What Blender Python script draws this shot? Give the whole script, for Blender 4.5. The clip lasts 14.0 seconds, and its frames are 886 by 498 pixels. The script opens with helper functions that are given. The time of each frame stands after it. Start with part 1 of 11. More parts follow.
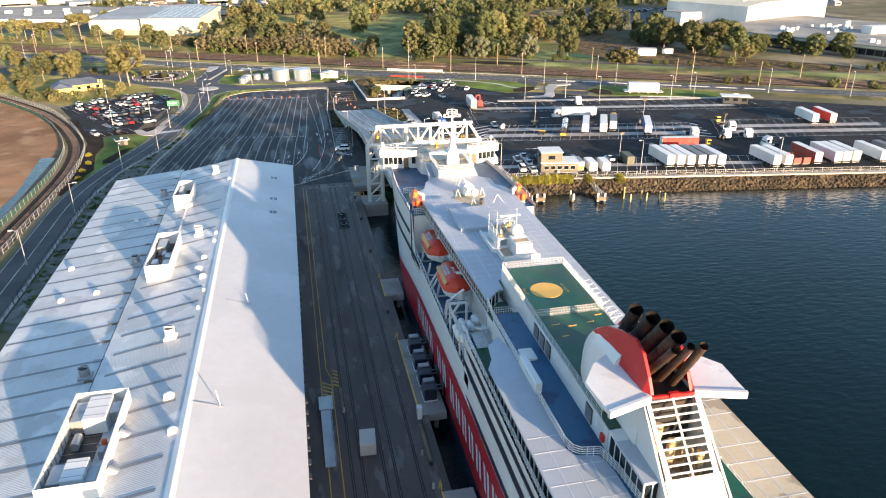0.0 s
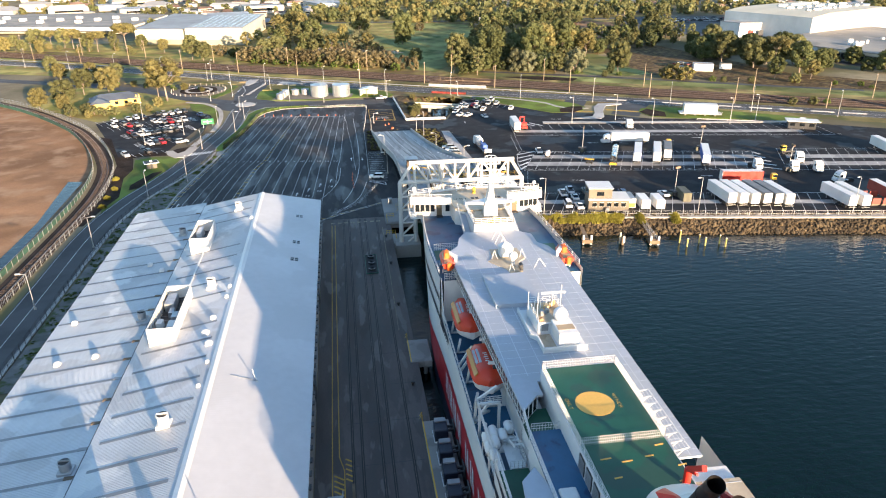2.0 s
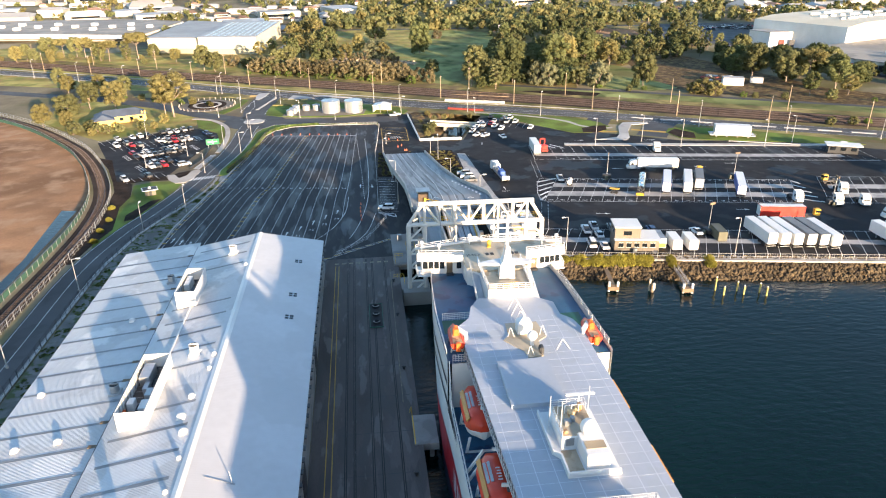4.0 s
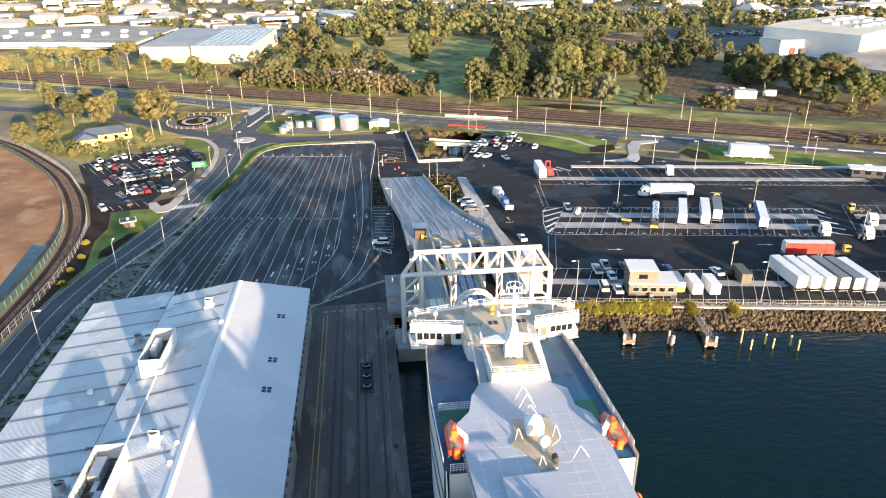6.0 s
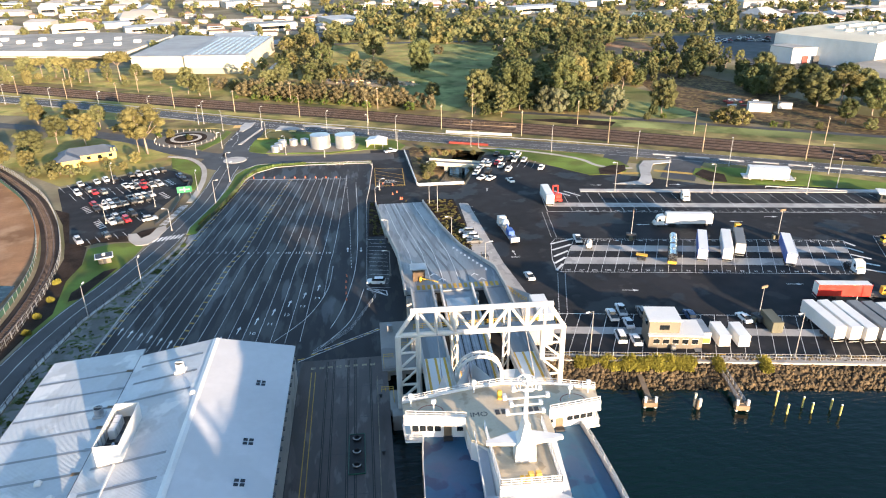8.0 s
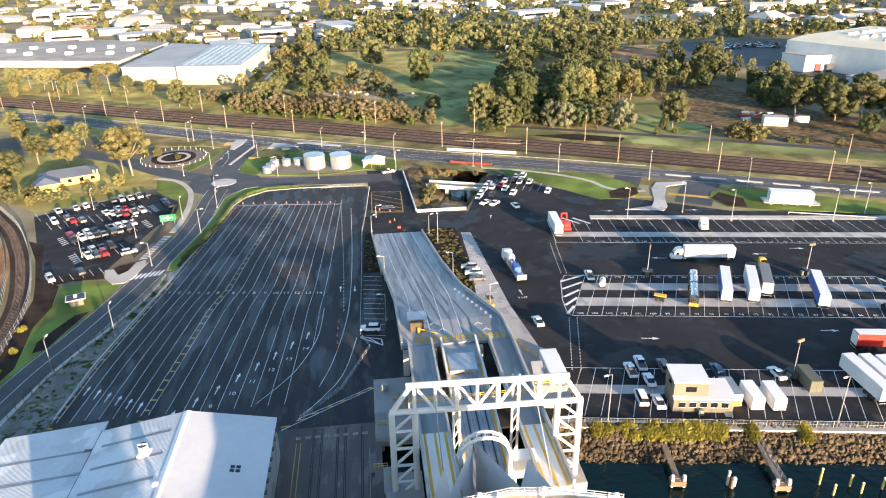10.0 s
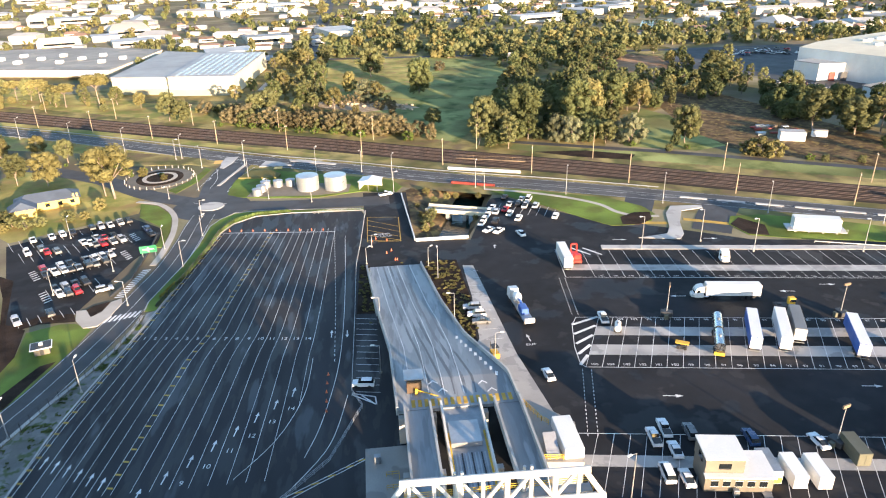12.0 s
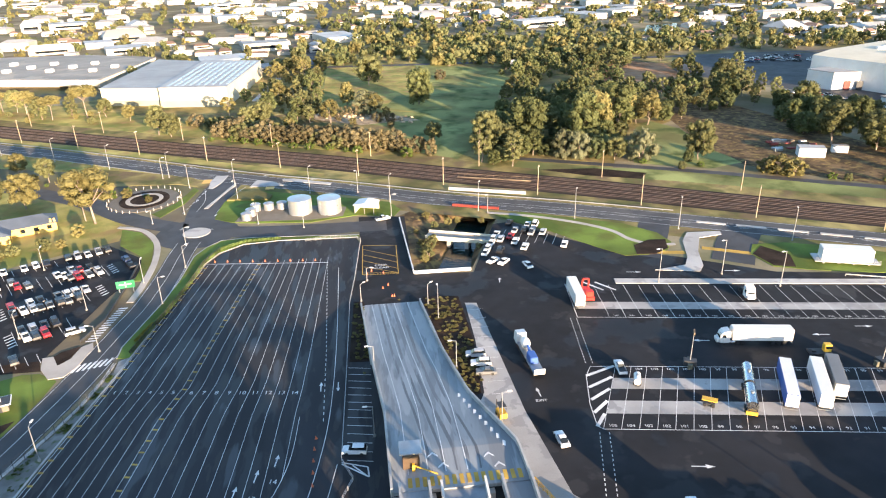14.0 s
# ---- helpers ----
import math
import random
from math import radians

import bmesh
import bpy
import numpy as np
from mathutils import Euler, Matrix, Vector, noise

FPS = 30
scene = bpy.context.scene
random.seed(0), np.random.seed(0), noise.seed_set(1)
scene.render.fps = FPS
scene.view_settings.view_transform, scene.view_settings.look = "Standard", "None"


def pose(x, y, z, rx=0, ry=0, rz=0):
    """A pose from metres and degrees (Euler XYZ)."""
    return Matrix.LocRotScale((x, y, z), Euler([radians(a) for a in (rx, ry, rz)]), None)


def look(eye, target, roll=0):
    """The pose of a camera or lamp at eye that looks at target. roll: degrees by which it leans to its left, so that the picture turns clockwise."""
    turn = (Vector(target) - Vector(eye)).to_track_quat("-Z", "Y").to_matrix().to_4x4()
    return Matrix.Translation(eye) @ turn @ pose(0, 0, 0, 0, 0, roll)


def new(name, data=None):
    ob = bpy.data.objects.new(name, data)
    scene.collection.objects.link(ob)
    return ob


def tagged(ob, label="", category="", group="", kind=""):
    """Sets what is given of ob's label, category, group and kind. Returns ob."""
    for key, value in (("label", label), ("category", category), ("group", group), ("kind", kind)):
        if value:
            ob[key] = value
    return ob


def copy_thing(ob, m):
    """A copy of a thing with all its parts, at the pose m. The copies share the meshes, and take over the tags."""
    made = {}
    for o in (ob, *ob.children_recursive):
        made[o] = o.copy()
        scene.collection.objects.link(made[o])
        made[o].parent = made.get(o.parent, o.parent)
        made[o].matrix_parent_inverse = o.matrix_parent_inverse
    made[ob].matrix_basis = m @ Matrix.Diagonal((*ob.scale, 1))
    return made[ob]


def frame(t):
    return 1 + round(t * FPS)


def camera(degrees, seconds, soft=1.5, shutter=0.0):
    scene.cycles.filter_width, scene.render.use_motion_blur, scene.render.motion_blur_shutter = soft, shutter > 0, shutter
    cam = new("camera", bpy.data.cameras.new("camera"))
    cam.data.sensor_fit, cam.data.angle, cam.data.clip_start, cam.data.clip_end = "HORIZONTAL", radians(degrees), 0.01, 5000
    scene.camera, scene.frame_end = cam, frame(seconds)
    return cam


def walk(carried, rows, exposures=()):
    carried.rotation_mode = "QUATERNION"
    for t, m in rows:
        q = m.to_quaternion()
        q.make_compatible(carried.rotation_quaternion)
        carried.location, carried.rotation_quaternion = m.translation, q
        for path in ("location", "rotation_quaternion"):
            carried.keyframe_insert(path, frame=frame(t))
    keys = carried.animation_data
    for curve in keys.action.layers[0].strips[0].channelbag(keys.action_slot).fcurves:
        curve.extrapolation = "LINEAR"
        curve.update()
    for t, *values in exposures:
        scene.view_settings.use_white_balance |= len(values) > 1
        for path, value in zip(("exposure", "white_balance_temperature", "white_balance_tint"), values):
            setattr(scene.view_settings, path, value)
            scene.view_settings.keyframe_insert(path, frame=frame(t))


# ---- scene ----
cam = camera(66.04, 14.0, soft=1.1)
# seconds, eye (m), turn (degrees)
PATH = [
    (0.0, 0.0, 0.0, 64.534, 65.499, 0.113, -12.2),
    (0.5, 1.279, 4.174, 65.548, 65.539, 0.147, -11.382),
    (1.0, 2.53, 8.337, 66.615, 65.554, 0.218, -9.879),
    (1.5, 3.722, 12.528, 67.649, 65.602, 0.272, -8.895),
    (2.0, 4.769, 16.471, 68.543, 65.671, 0.313, -8.421),
    (2.5, 5.77, 20.687, 69.535, 65.723, 0.352, -7.881),
    (3.0, 6.733, 24.901, 70.533, 65.725, 0.387, -7.153),
    (5.5, 10.634, 46.346, 75.079, 65.733, 0.45, -6.742),
    (6.0, 11.263, 50.705, 75.935, 65.74, 0.49, -6.73),
    (6.5, 11.902, 55.109, 76.702, 65.748, 0.512, -6.709),
    (7.0, 12.509, 59.427, 77.485, 65.765, 0.557, -6.688),
    (7.5, 13.109, 63.828, 78.22, 65.774, 0.605, -6.657),
    (8.0, 13.741, 68.194, 78.956, 65.792, 0.654, -6.626),
    (10.5, 16.713, 90.106, 82.603, 65.85, 0.931, -6.543),
    (11.0, 17.315, 94.51, 83.228, 65.868, 0.984, -6.525),
    (11.5, 17.868, 98.923, 83.787, 65.915, 0.998, -6.522),
    (12.0, 18.437, 103.289, 84.494, 65.912, 1.039, -6.51),
    (12.5, 18.909, 107.691, 85.015, 65.948, 1.053, -6.507),
    (13.0, 19.559, 112.065, 85.617, 65.966, 1.097, -6.485),
    (13.5, 20.049, 116.485, 86.147, 66.002, 1.134, -6.503),
    (14.0, 20.611, 120.874, 86.701, 66.021, 1.169, -6.455),
]
walk(cam, [(row[0], pose(*row[1:])) for row in PATH], [(0.0, 1.88, 6480, 11), (3.0, 2.0, 6450, 11), (7.0, 2.04, 6400, 11), (10.5, 2.14, 6400, 11), (14.0, 2.22, 6400, 11)])

# ---- daylight: low morning sun behind the ship's quarter ----
SUN_TO = Vector((0.42, -0.905, 0.0)).normalized()
SUN_UP = radians(8.3)
world = bpy.data.worlds.new("world")
scene.world = world
world.use_nodes = True
wn = world.node_tree.nodes
sky = wn.new("ShaderNodeTexSky")
sky.sky_type = "NISHITA"
sky.sun_disc = False
sky.sun_elevation = SUN_UP
sky.sun_rotation = math.atan2(SUN_TO.x, SUN_TO.y)
sky.air_density, sky.dust_density, sky.ozone_density = 1.0, 0.7, 2.2
wn["Background"].inputs["Strength"].default_value = 0.125
world.node_tree.links.new(sky.outputs[0], wn["Background"].inputs["Color"])
sun_data = bpy.data.lights.new("sun", "SUN")
sun_data.energy, sun_data.angle, sun_data.color = 5.0, radians(0.6), (1.0, 0.73, 0.48)
sun_ob = new("sun", sun_data)
sun_at = Vector((SUN_TO.x * math.cos(SUN_UP), SUN_TO.y * math.cos(SUN_UP), math.sin(SUN_UP))) * 400
sun_ob.matrix_world = look(sun_at, (0, 0, 0))
scene.view_settings.exposure = 1.3

# ---- materials ----
def material(name, colour, rough=0.6, metal=0.0, vary=0.18, size=1.0, grain=12.0, bump=0.0, bump_size=6.0, patches=None, per_object=0.0, stretch=(1, 1, 1), spec=0.5, edge=0.04, per_island=0.0):
    """colour varied at two scales; patches: (colour, size in metres, share) of stains with a shape of their own."""
    m = bpy.data.materials.new(name)
    m.use_nodes = True
    t = m.node_tree
    b = t.nodes["Principled BSDF"]
    link = t.links.new
    geo = t.nodes.new("ShaderNodeNewGeometry")
    mp = t.nodes.new("ShaderNodeMapping")
    mp.inputs["Scale"].default_value = stretch
    link(geo.outputs["Position"], mp.inputs["Vector"])

    def noise_at(scale, detail=3.0):
        n = t.nodes.new("ShaderNodeTexNoise")
        n.inputs["Scale"].default_value = scale
        n.inputs["Detail"].default_value = detail
        link(mp.outputs[0], n.inputs["Vector"])
        return n.outputs["Fac"]

    def mix(kind, fac, a, c):
        x = t.nodes.new("ShaderNodeMix")
        x.data_type, x.blend_type = "RGBA", kind
        for sock, v in ((x.inputs["Factor"], fac), (x.inputs["A"], a), (x.inputs["B"], c)):
            if isinstance(v, (tuple, float, int)):
                sock.default_value = v
            else:
                link(v, sock)
        return x.outputs["Result"]

    def ramp(v, lo, hi, a, c):
        r = t.nodes.new("ShaderNodeMapRange")
        for k, q in zip(("From Min", "From Max", "To Min", "To Max"), (lo, hi, a, c)):
            r.inputs[k].default_value = q
        link(v, r.inputs["Value"])
        return r.outputs["Result"]

    base = (*colour, 1)
    dark = tuple(c * (1 - vary) for c in colour) + (1,)
    light = tuple(min(1, c * (1 + vary)) for c in colour) + (1,)
    big = noise_at(0.35 / size)
    out = mix("MIX", ramp(big, 0.35, 0.65, 0, 1), dark, light)
    out = mix("MULTIPLY", 0.6 * vary + 0.1, out, mix("MIX", ramp(noise_at(grain / size), 0.3, 0.7, 0, 1), (0.55, 0.55, 0.55, 1), (1, 1, 1, 1)))
    rough_out = ramp(noise_at(1.3 / size), 0.3, 0.7, max(0.02, rough - 0.08), min(1, rough + 0.08))
    if patches:
        for pc, ps, share, *pr in patches:
            f = ramp(noise_at(1.0 / ps, 4.0), 0.64 - edge / 2 - share * 0.3, 0.64 + edge / 2 - share * 0.3, 0, pr[1] if len(pr) > 1 else 0.8)
            out = mix("MIX", f, out, (*pc, 1))
            if pr:
                rm = t.nodes.new("ShaderNodeMix")
                link(f, rm.inputs["Factor"])
                link(rough_out, rm.inputs["A"])
                rm.inputs["B"].default_value = pr[0]
                rough_out = rm.outputs["Result"]
    if per_object:
        info = t.nodes.new("ShaderNodeObjectInfo")
        out = mix("MULTIPLY", 1.0, out, mix("MIX", info.outputs["Random"], (1 - per_object,) * 3 + (1,), (1 + per_object * 0.5,) * 3 + (1,)))
    if per_island:
        out = mix("MULTIPLY", 1.0, out, mix("MIX", geo.outputs["Random Per Island"], (1 - per_island,) * 3 + (1,), (1.0, 1.0, 1.0, 1)))
    link(out, b.inputs["Base Color"])
    link(rough_out, b.inputs["Roughness"])
    b.inputs["Metallic"].default_value = metal
    b.inputs["Specular IOR Level"].default_value = spec
    if bump:
        bm_node = t.nodes.new("ShaderNodeBump")
        bm_node.inputs["Strength"].default_value = bump
        bm_node.inputs["Distance"].default_value = 0.2
        link(noise_at(bump_size / size), bm_node.inputs["Height"])
        link(bm_node.outputs[0], b.inputs["Normal"])
    return m


def ribbed(m, axis, pitch, depth=0.03, strength=0.6):
    """fine pressed ribs across a sheet-metal material, running square to the axis."""
    t = m.node_tree
    geo = t.nodes.new("ShaderNodeNewGeometry")
    sep = t.nodes.new("ShaderNodeSeparateXYZ")
    t.links.new(geo.outputs["Position"], sep.inputs[0])
    k = t.nodes.new("ShaderNodeMath")
    k.operation = "MULTIPLY"
    k.inputs[1].default_value = 2 * math.pi / pitch
    t.links.new(sep.outputs[axis], k.inputs[0])
    s = t.nodes.new("ShaderNodeMath")
    s.operation = "SINE"
    t.links.new(k.outputs[0], s.inputs[0])
    bp = t.nodes.new("ShaderNodeBump")
    bp.inputs["Strength"].default_value = strength
    bp.inputs["Distance"].default_value = depth
    t.links.new(s.outputs[0], bp.inputs["Height"])
    t.links.new(bp.outputs[0], t.nodes["Principled BSDF"].inputs["Normal"])
    return m


M = {}
M["asphalt"] = material("asphalt_new", (0.0185, 0.019, 0.022), 0.85, vary=0.25, size=6, grain=40, bump=0.05, bump_size=60,
                        patches=[((0.016, 0.0165, 0.019), 14, 0.2, 0.45, 0.7), ((0.040, 0.039, 0.040), 8, 0.08, 0.75, 0.5)], spec=0.22)
M["asphalt_yard"] = material("asphalt_yard", (0.021, 0.0217, 0.0262), 0.8, vary=0.3, size=6, grain=40, bump=0.05, bump_size=60, stretch=(1, 0.22, 1),
                             patches=[((0.014, 0.0148, 0.018), 4, 0.3, 0.45, 0.75), ((0.042, 0.039, 0.037), 2.2, 0.17, 0.75, 0.55), ((0.052, 0.058, 0.068), 6, 0.04, 0.4, 0.6)], spec=0.4)
M["line_faded"] = material("faded_yellow_paint", (0.30, 0.25, 0.15), 0.8, vary=0.3, size=1.2, grain=12, patches=[((0.12, 0.115, 0.11), 0.8, 0.4)])
M["pole_wood"] = material("weathered_pole", (0.30, 0.235, 0.16), 0.85, vary=0.2, size=2, grain=10)
M["asphalt_old"] = material("asphalt_worn", (0.075, 0.073, 0.072), 0.8, vary=0.22, size=8, grain=40, patches=[((0.05, 0.05, 0.052), 12, 0.3)])
M["asphalt_mid"] = material("asphalt_road", (0.05, 0.05, 0.053), 0.75, vary=0.22, size=8, grain=40, patches=[((0.035, 0.035, 0.038), 12, 0.3)])
M["wharf"] = material("wharf_concrete", (0.112, 0.096, 0.09), 0.85, vary=0.3, size=3, grain=14, bump=0.05, stretch=(1, 0.25, 1), patches=[((0.07, 0.062, 0.058), 2.6, 0.4, 0.5, 0.7), ((0.17, 0.15, 0.14), 2.4, 0.14, 0.5, 0.6)], spec=0.25)
M["concrete"] = material("concrete", (0.30, 0.29, 0.27), 0.85, vary=0.16, size=4, grain=18, bump=0.04, patches=[((0.2, 0.19, 0.18), 6, 0.2)])
M["concrete_pale"] = material("concrete_pale", (0.42, 0.41, 0.39), 0.8, vary=0.14, size=4, grain=18, patches=[((0.3, 0.29, 0.28), 5, 0.2)])
M["deck_concrete"] = material("ramp_concrete", (0.26, 0.28, 0.295), 0.6, vary=0.22, size=5, grain=14, stretch=(1, 0.12, 1), patches=[((0.15, 0.155, 0.165), 2.4, 0.3, 0.6, 0.6), ((0.36, 0.365, 0.37), 3, 0.2, 0.6, 0.6)])
M["tyre_track"] = material("rubbered_concrete", (0.15, 0.155, 0.165), 0.6, vary=0.3, size=5, grain=14, stretch=(1, 0.15, 1), patches=[((0.25, 0.265, 0.28), 2.5, 0.35, 0.6, 0.8), ((0.1, 0.105, 0.112), 3, 0.25, 0.6, 0.7)])
M["slab"] = material("yard_slab", (0.36, 0.35, 0.335), 0.75, vary=0.18, size=4, grain=14, patches=[((0.24, 0.235, 0.23), 4, 0.3)])
M["grass"] = material("mown_grass", (0.13, 0.185, 0.036), 0.9, vary=0.35, size=6, grain=30, bump=0.4, bump_size=30, patches=[((0.11, 0.12, 0.03), 9, 0.3)], spec=0.15, edge=0.16)
M["field"] = material("field_grass", (0.25, 0.275, 0.105), 0.95, vary=0.4, size=18, grain=30, bump=0.5, bump_size=30, patches=[((0.13, 0.12, 0.05), 30, 0.25), ((0.04, 0.07, 0.02), 14, 0.15)], spec=0.1, edge=0.16)
M["scrub"] = material("dry_scrub", (0.30, 0.245, 0.10), 0.95, vary=0.45, size=9, grain=30, bump=0.6, bump_size=20, patches=[((0.07, 0.085, 0.03), 14, 0.35), ((0.16, 0.11, 0.07), 10, 0.15)], spec=0.1, edge=0.16)
M["verge"] = material("golden_verge_grass", (0.36, 0.31, 0.105), 0.95, vary=0.4, size=7, grain=30, bump=0.5, bump_size=20, patches=[((0.16, 0.19, 0.05), 12, 0.3), ((0.30, 0.2, 0.09), 9, 0.2)], spec=0.1, edge=0.16)
M["land"] = material("town_ground", (0.25, 0.215, 0.14), 0.95, vary=0.4, size=30, grain=20, patches=[((0.11, 0.115, 0.05), 40, 0.35), ((0.13, 0.105, 0.075), 35, 0.25)], spec=0.1, edge=0.16)
M["dirt"] = material("bare_orange_earth", (0.33, 0.185, 0.10), 0.95, vary=0.35, size=10, grain=16, bump=0.5, patches=[((0.22, 0.125, 0.07), 14, 0.3), ((0.4, 0.26, 0.16), 9, 0.2)], spec=0.1, edge=0.16)
M["rail_steel"] = material("worn_rail_steel", (0.13, 0.095, 0.08), 0.45, metal=0.5, vary=0.2)
M["sleeper"] = material("dark_sleeper", (0.075, 0.055, 0.045), 0.9, vary=0.3)
M["roof_flat"] = material("grey_flat_roof", (0.25, 0.24, 0.215), 0.8, vary=0.2, size=12, grain=10, patches=[((0.34, 0.31, 0.26), 20, 0.25)])
M["creek_earth"] = material("creek_bank_earth", (0.13, 0.09, 0.05), 0.95, vary=0.45, size=3, grain=12, bump=0.6, patches=[((0.05, 0.038, 0.025), 4, 0.3), ((0.24, 0.18, 0.07), 3, 0.2)], spec=0.1, edge=0.14)
M["gravel"] = material("grey_gravel", (0.2, 0.2, 0.19), 0.95, vary=0.25, size=2, grain=20, bump=0.4, bump_size=20, patches=[((0.07, 0.1, 0.035), 2.2, 0.3, 0.95, 0.85), ((0.13, 0.13, 0.12), 4, 0.25)], spec=0.1, edge=0.08)
M["soil"] = material("dark_mulch", (0.035, 0.024, 0.018), 0.95, vary=0.4, size=2, grain=16, bump=0.8, spec=0.1)
M["ballast"] = material("rail_ballast", (0.052, 0.04, 0.034), 0.95, vary=0.3, size=4, grain=30, bump=0.5, stretch=(1, 1, 1), patches=[((0.034, 0.028, 0.025), 12, 0.3)], spec=0.1)
M["water"] = material("harbour_water", (0.0015, 0.011, 0.0115), 0.08, vary=0.3, size=40, grain=4)
M["roof_white"] = ribbed(material("white_roof_sheet", (0.505, 0.515, 0.53), 0.42, vary=0.07, size=8, grain=6, patches=[((0.46, 0.47, 0.48), 12, 0.2, 0.5, 0.6)]), 1, 0.4, 0.012, 0.16)
M["roof_grey"] = ribbed(material("grey_roof_sheet", (0.47, 0.50, 0.53), 0.45, vary=0.12, size=6, grain=6, patches=[((0.38, 0.39, 0.40), 7, 0.25, 0.55, 0.6), ((0.62, 0.63, 0.63), 9, 0.15)]), 1, 0.3, 0.03, 0.5)
M["roof_strip"] = material("roof_gap_strip", (0.22, 0.235, 0.25), 0.6, vary=0.15, size=3)
M["white"] = material("white_paint", (0.68, 0.68, 0.66), 0.42, vary=0.07, size=3, grain=10, patches=[((0.68, 0.66, 0.62), 3, 0.12)])
M["white_metal"] = material("white_steel", (0.60, 0.58, 0.54), 0.4, vary=0.1, size=2, grain=10, patches=[((0.60, 0.55, 0.48), 2, 0.12)])
M["ship_white"] = material("ship_white_paint", (0.66, 0.665, 0.66), 0.35, vary=0.05, size=8, grain=5, patches=[((0.63, 0.62, 0.60), 6, 0.15)])
M["ship_red"] = material("ship_red_paint", (0.42, 0.012, 0.022), 0.38, vary=0.1, size=6, grain=5)
M["ship_red_bright"] = material("funnel_red_paint", (0.47, 0.013, 0.014), 0.4, vary=0.08, size=3, grain=5, patches=[((0.42, 0.02, 0.015), 2, 0.15)])
M["fin_white"] = material("scuffed_white_paint", (0.74, 0.73, 0.71), 0.45, vary=0.08, size=2, grain=8, patches=[((0.62, 0.60, 0.58), 1.6, 0.12)])
M["soot_brown"] = material("heat_browned_steel", (0.05, 0.026, 0.014), 0.6, vary=0.4, size=1, patches=[((0.02, 0.016, 0.014), 1.2, 0.35)])
M["deck_rust"] = material("rusty_buff_paint", (0.50, 0.38, 0.22), 0.6, vary=0.3, size=1, patches=[((0.26, 0.13, 0.05), 0.8, 0.35)])
M["yellow_canopy"] = material("ochre_canopy_paint", (0.44, 0.2, 0.035), 0.45, vary=0.1, size=2)
M["ship_navy"] = material("ship_navy_paint", (0.012, 0.018, 0.035), 0.4, vary=0.1, size=6)
M["deck_blue"] = material("blue_deck_paint", (0.016, 0.098, 0.20), 0.5, vary=0.16, size=4, grain=8, patches=[((0.03, 0.08, 0.17), 5, 0.25), ((0.01, 0.035, 0.10), 4, 0.2)])
M["deck_green"] = material("green_deck_paint", (0.008, 0.085, 0.05), 0.5, vary=0.16, size=4, grain=8, patches=[((0.02, 0.06, 0.04), 4, 0.25)])
M["deck_buff"] = material("weathered_deck_paint", (0.48, 0.41, 0.30), 0.6, vary=0.2, size=3, grain=8, patches=[((0.3, 0.24, 0.16), 3, 0.25)])
M["deck_grey"] = material("pale_roof_deck", (0.385, 0.42, 0.475), 0.5, vary=0.08, size=6, grain=8, patches=[((0.355, 0.385, 0.42), 6, 0.2)])
M["roof_joint"] = material("roof_joint_strip", (0.52, 0.555, 0.60), 0.5, vary=0.06, size=3)
M["circle"] = material("yellow_ochre_paint", (0.72, 0.42, 0.09), 0.6, vary=0.08, size=3)
M["glass"] = material("dark_window_glass", (0.012, 0.016, 0.02), 0.06, vary=0.2, size=3)
M["yellow"] = material("yellow_paint", (0.66, 0.40, 0.04), 0.55, vary=0.15, size=2)
M["line_yellow"] = material("yellow_road_paint", (0.48, 0.30, 0.05), 0.8, vary=0.2, size=2, grain=20)
M["line"] = material("white_road_paint", (0.66, 0.66, 0.65), 0.8, vary=0.2, size=2, grain=20)
M["orange"] = material("orange_hull_paint", (0.72, 0.13, 0.02), 0.4, vary=0.1, size=2)
M["red"] = material("red_paint", (0.55, 0.03, 0.02), 0.4, vary=0.1, size=2)
M["rust_red"] = material("red_oxide_steel", (0.22, 0.035, 0.025), 0.6, vary=0.2, size=2)
M["soot"] = material("sooty_steel", (0.011, 0.009, 0.0085), 0.6, vary=0.3, size=1, patches=[((0.05, 0.026, 0.015), 1.5, 0.2)])
M["verge_pile"] = material("weathered_yellow_pile", (0.42, 0.38, 0.12), 0.7, vary=0.25, size=1)
M["rubble"] = material("tan_rubble", (0.40, 0.31, 0.2), 0.9, vary=0.3, size=3, grain=8, bump=0.5, patches=[((0.2, 0.15, 0.09), 5, 0.3)])
M["rubber"] = material("black_rubber", (0.02, 0.02, 0.021), 0.8, vary=0.2)
M["steel"] = material("grey_steel", (0.32, 0.33, 0.34), 0.45, metal=0.6, vary=0.15)
M["galv"] = material("galvanised_steel", (0.42, 0.43, 0.44), 0.45, metal=0.7, vary=0.12)
M["chrome"] = material("polished_tank_steel", (0.55, 0.56, 0.57), 0.25, metal=1.0, vary=0.12)
M["dark"] = material("dark_equipment", (0.035, 0.037, 0.04), 0.6, vary=0.2)
M["rock"] = material("basalt_rock", (0.088, 0.064, 0.034), 0.9, vary=0.45, size=2, grain=6, bump=0.6, bump_size=3, per_object=0.6, per_island=0.5)
M["timber"] = material("weathered_timber", (0.16, 0.12, 0.08), 0.85, vary=0.3, size=1, grain=9)
M["tank"] = material("pale_tank_steel", (0.42, 0.45, 0.47), 0.35, metal=0.6, vary=0.08, size=3)
M["booth_brown"] = material("dark_brown_panel", (0.07, 0.045, 0.025), 0.6, vary=0.2, size=1)
M["brick_tan"] = material("tan_cladding", (0.155, 0.135, 0.105), 0.8, vary=0.12, size=2)
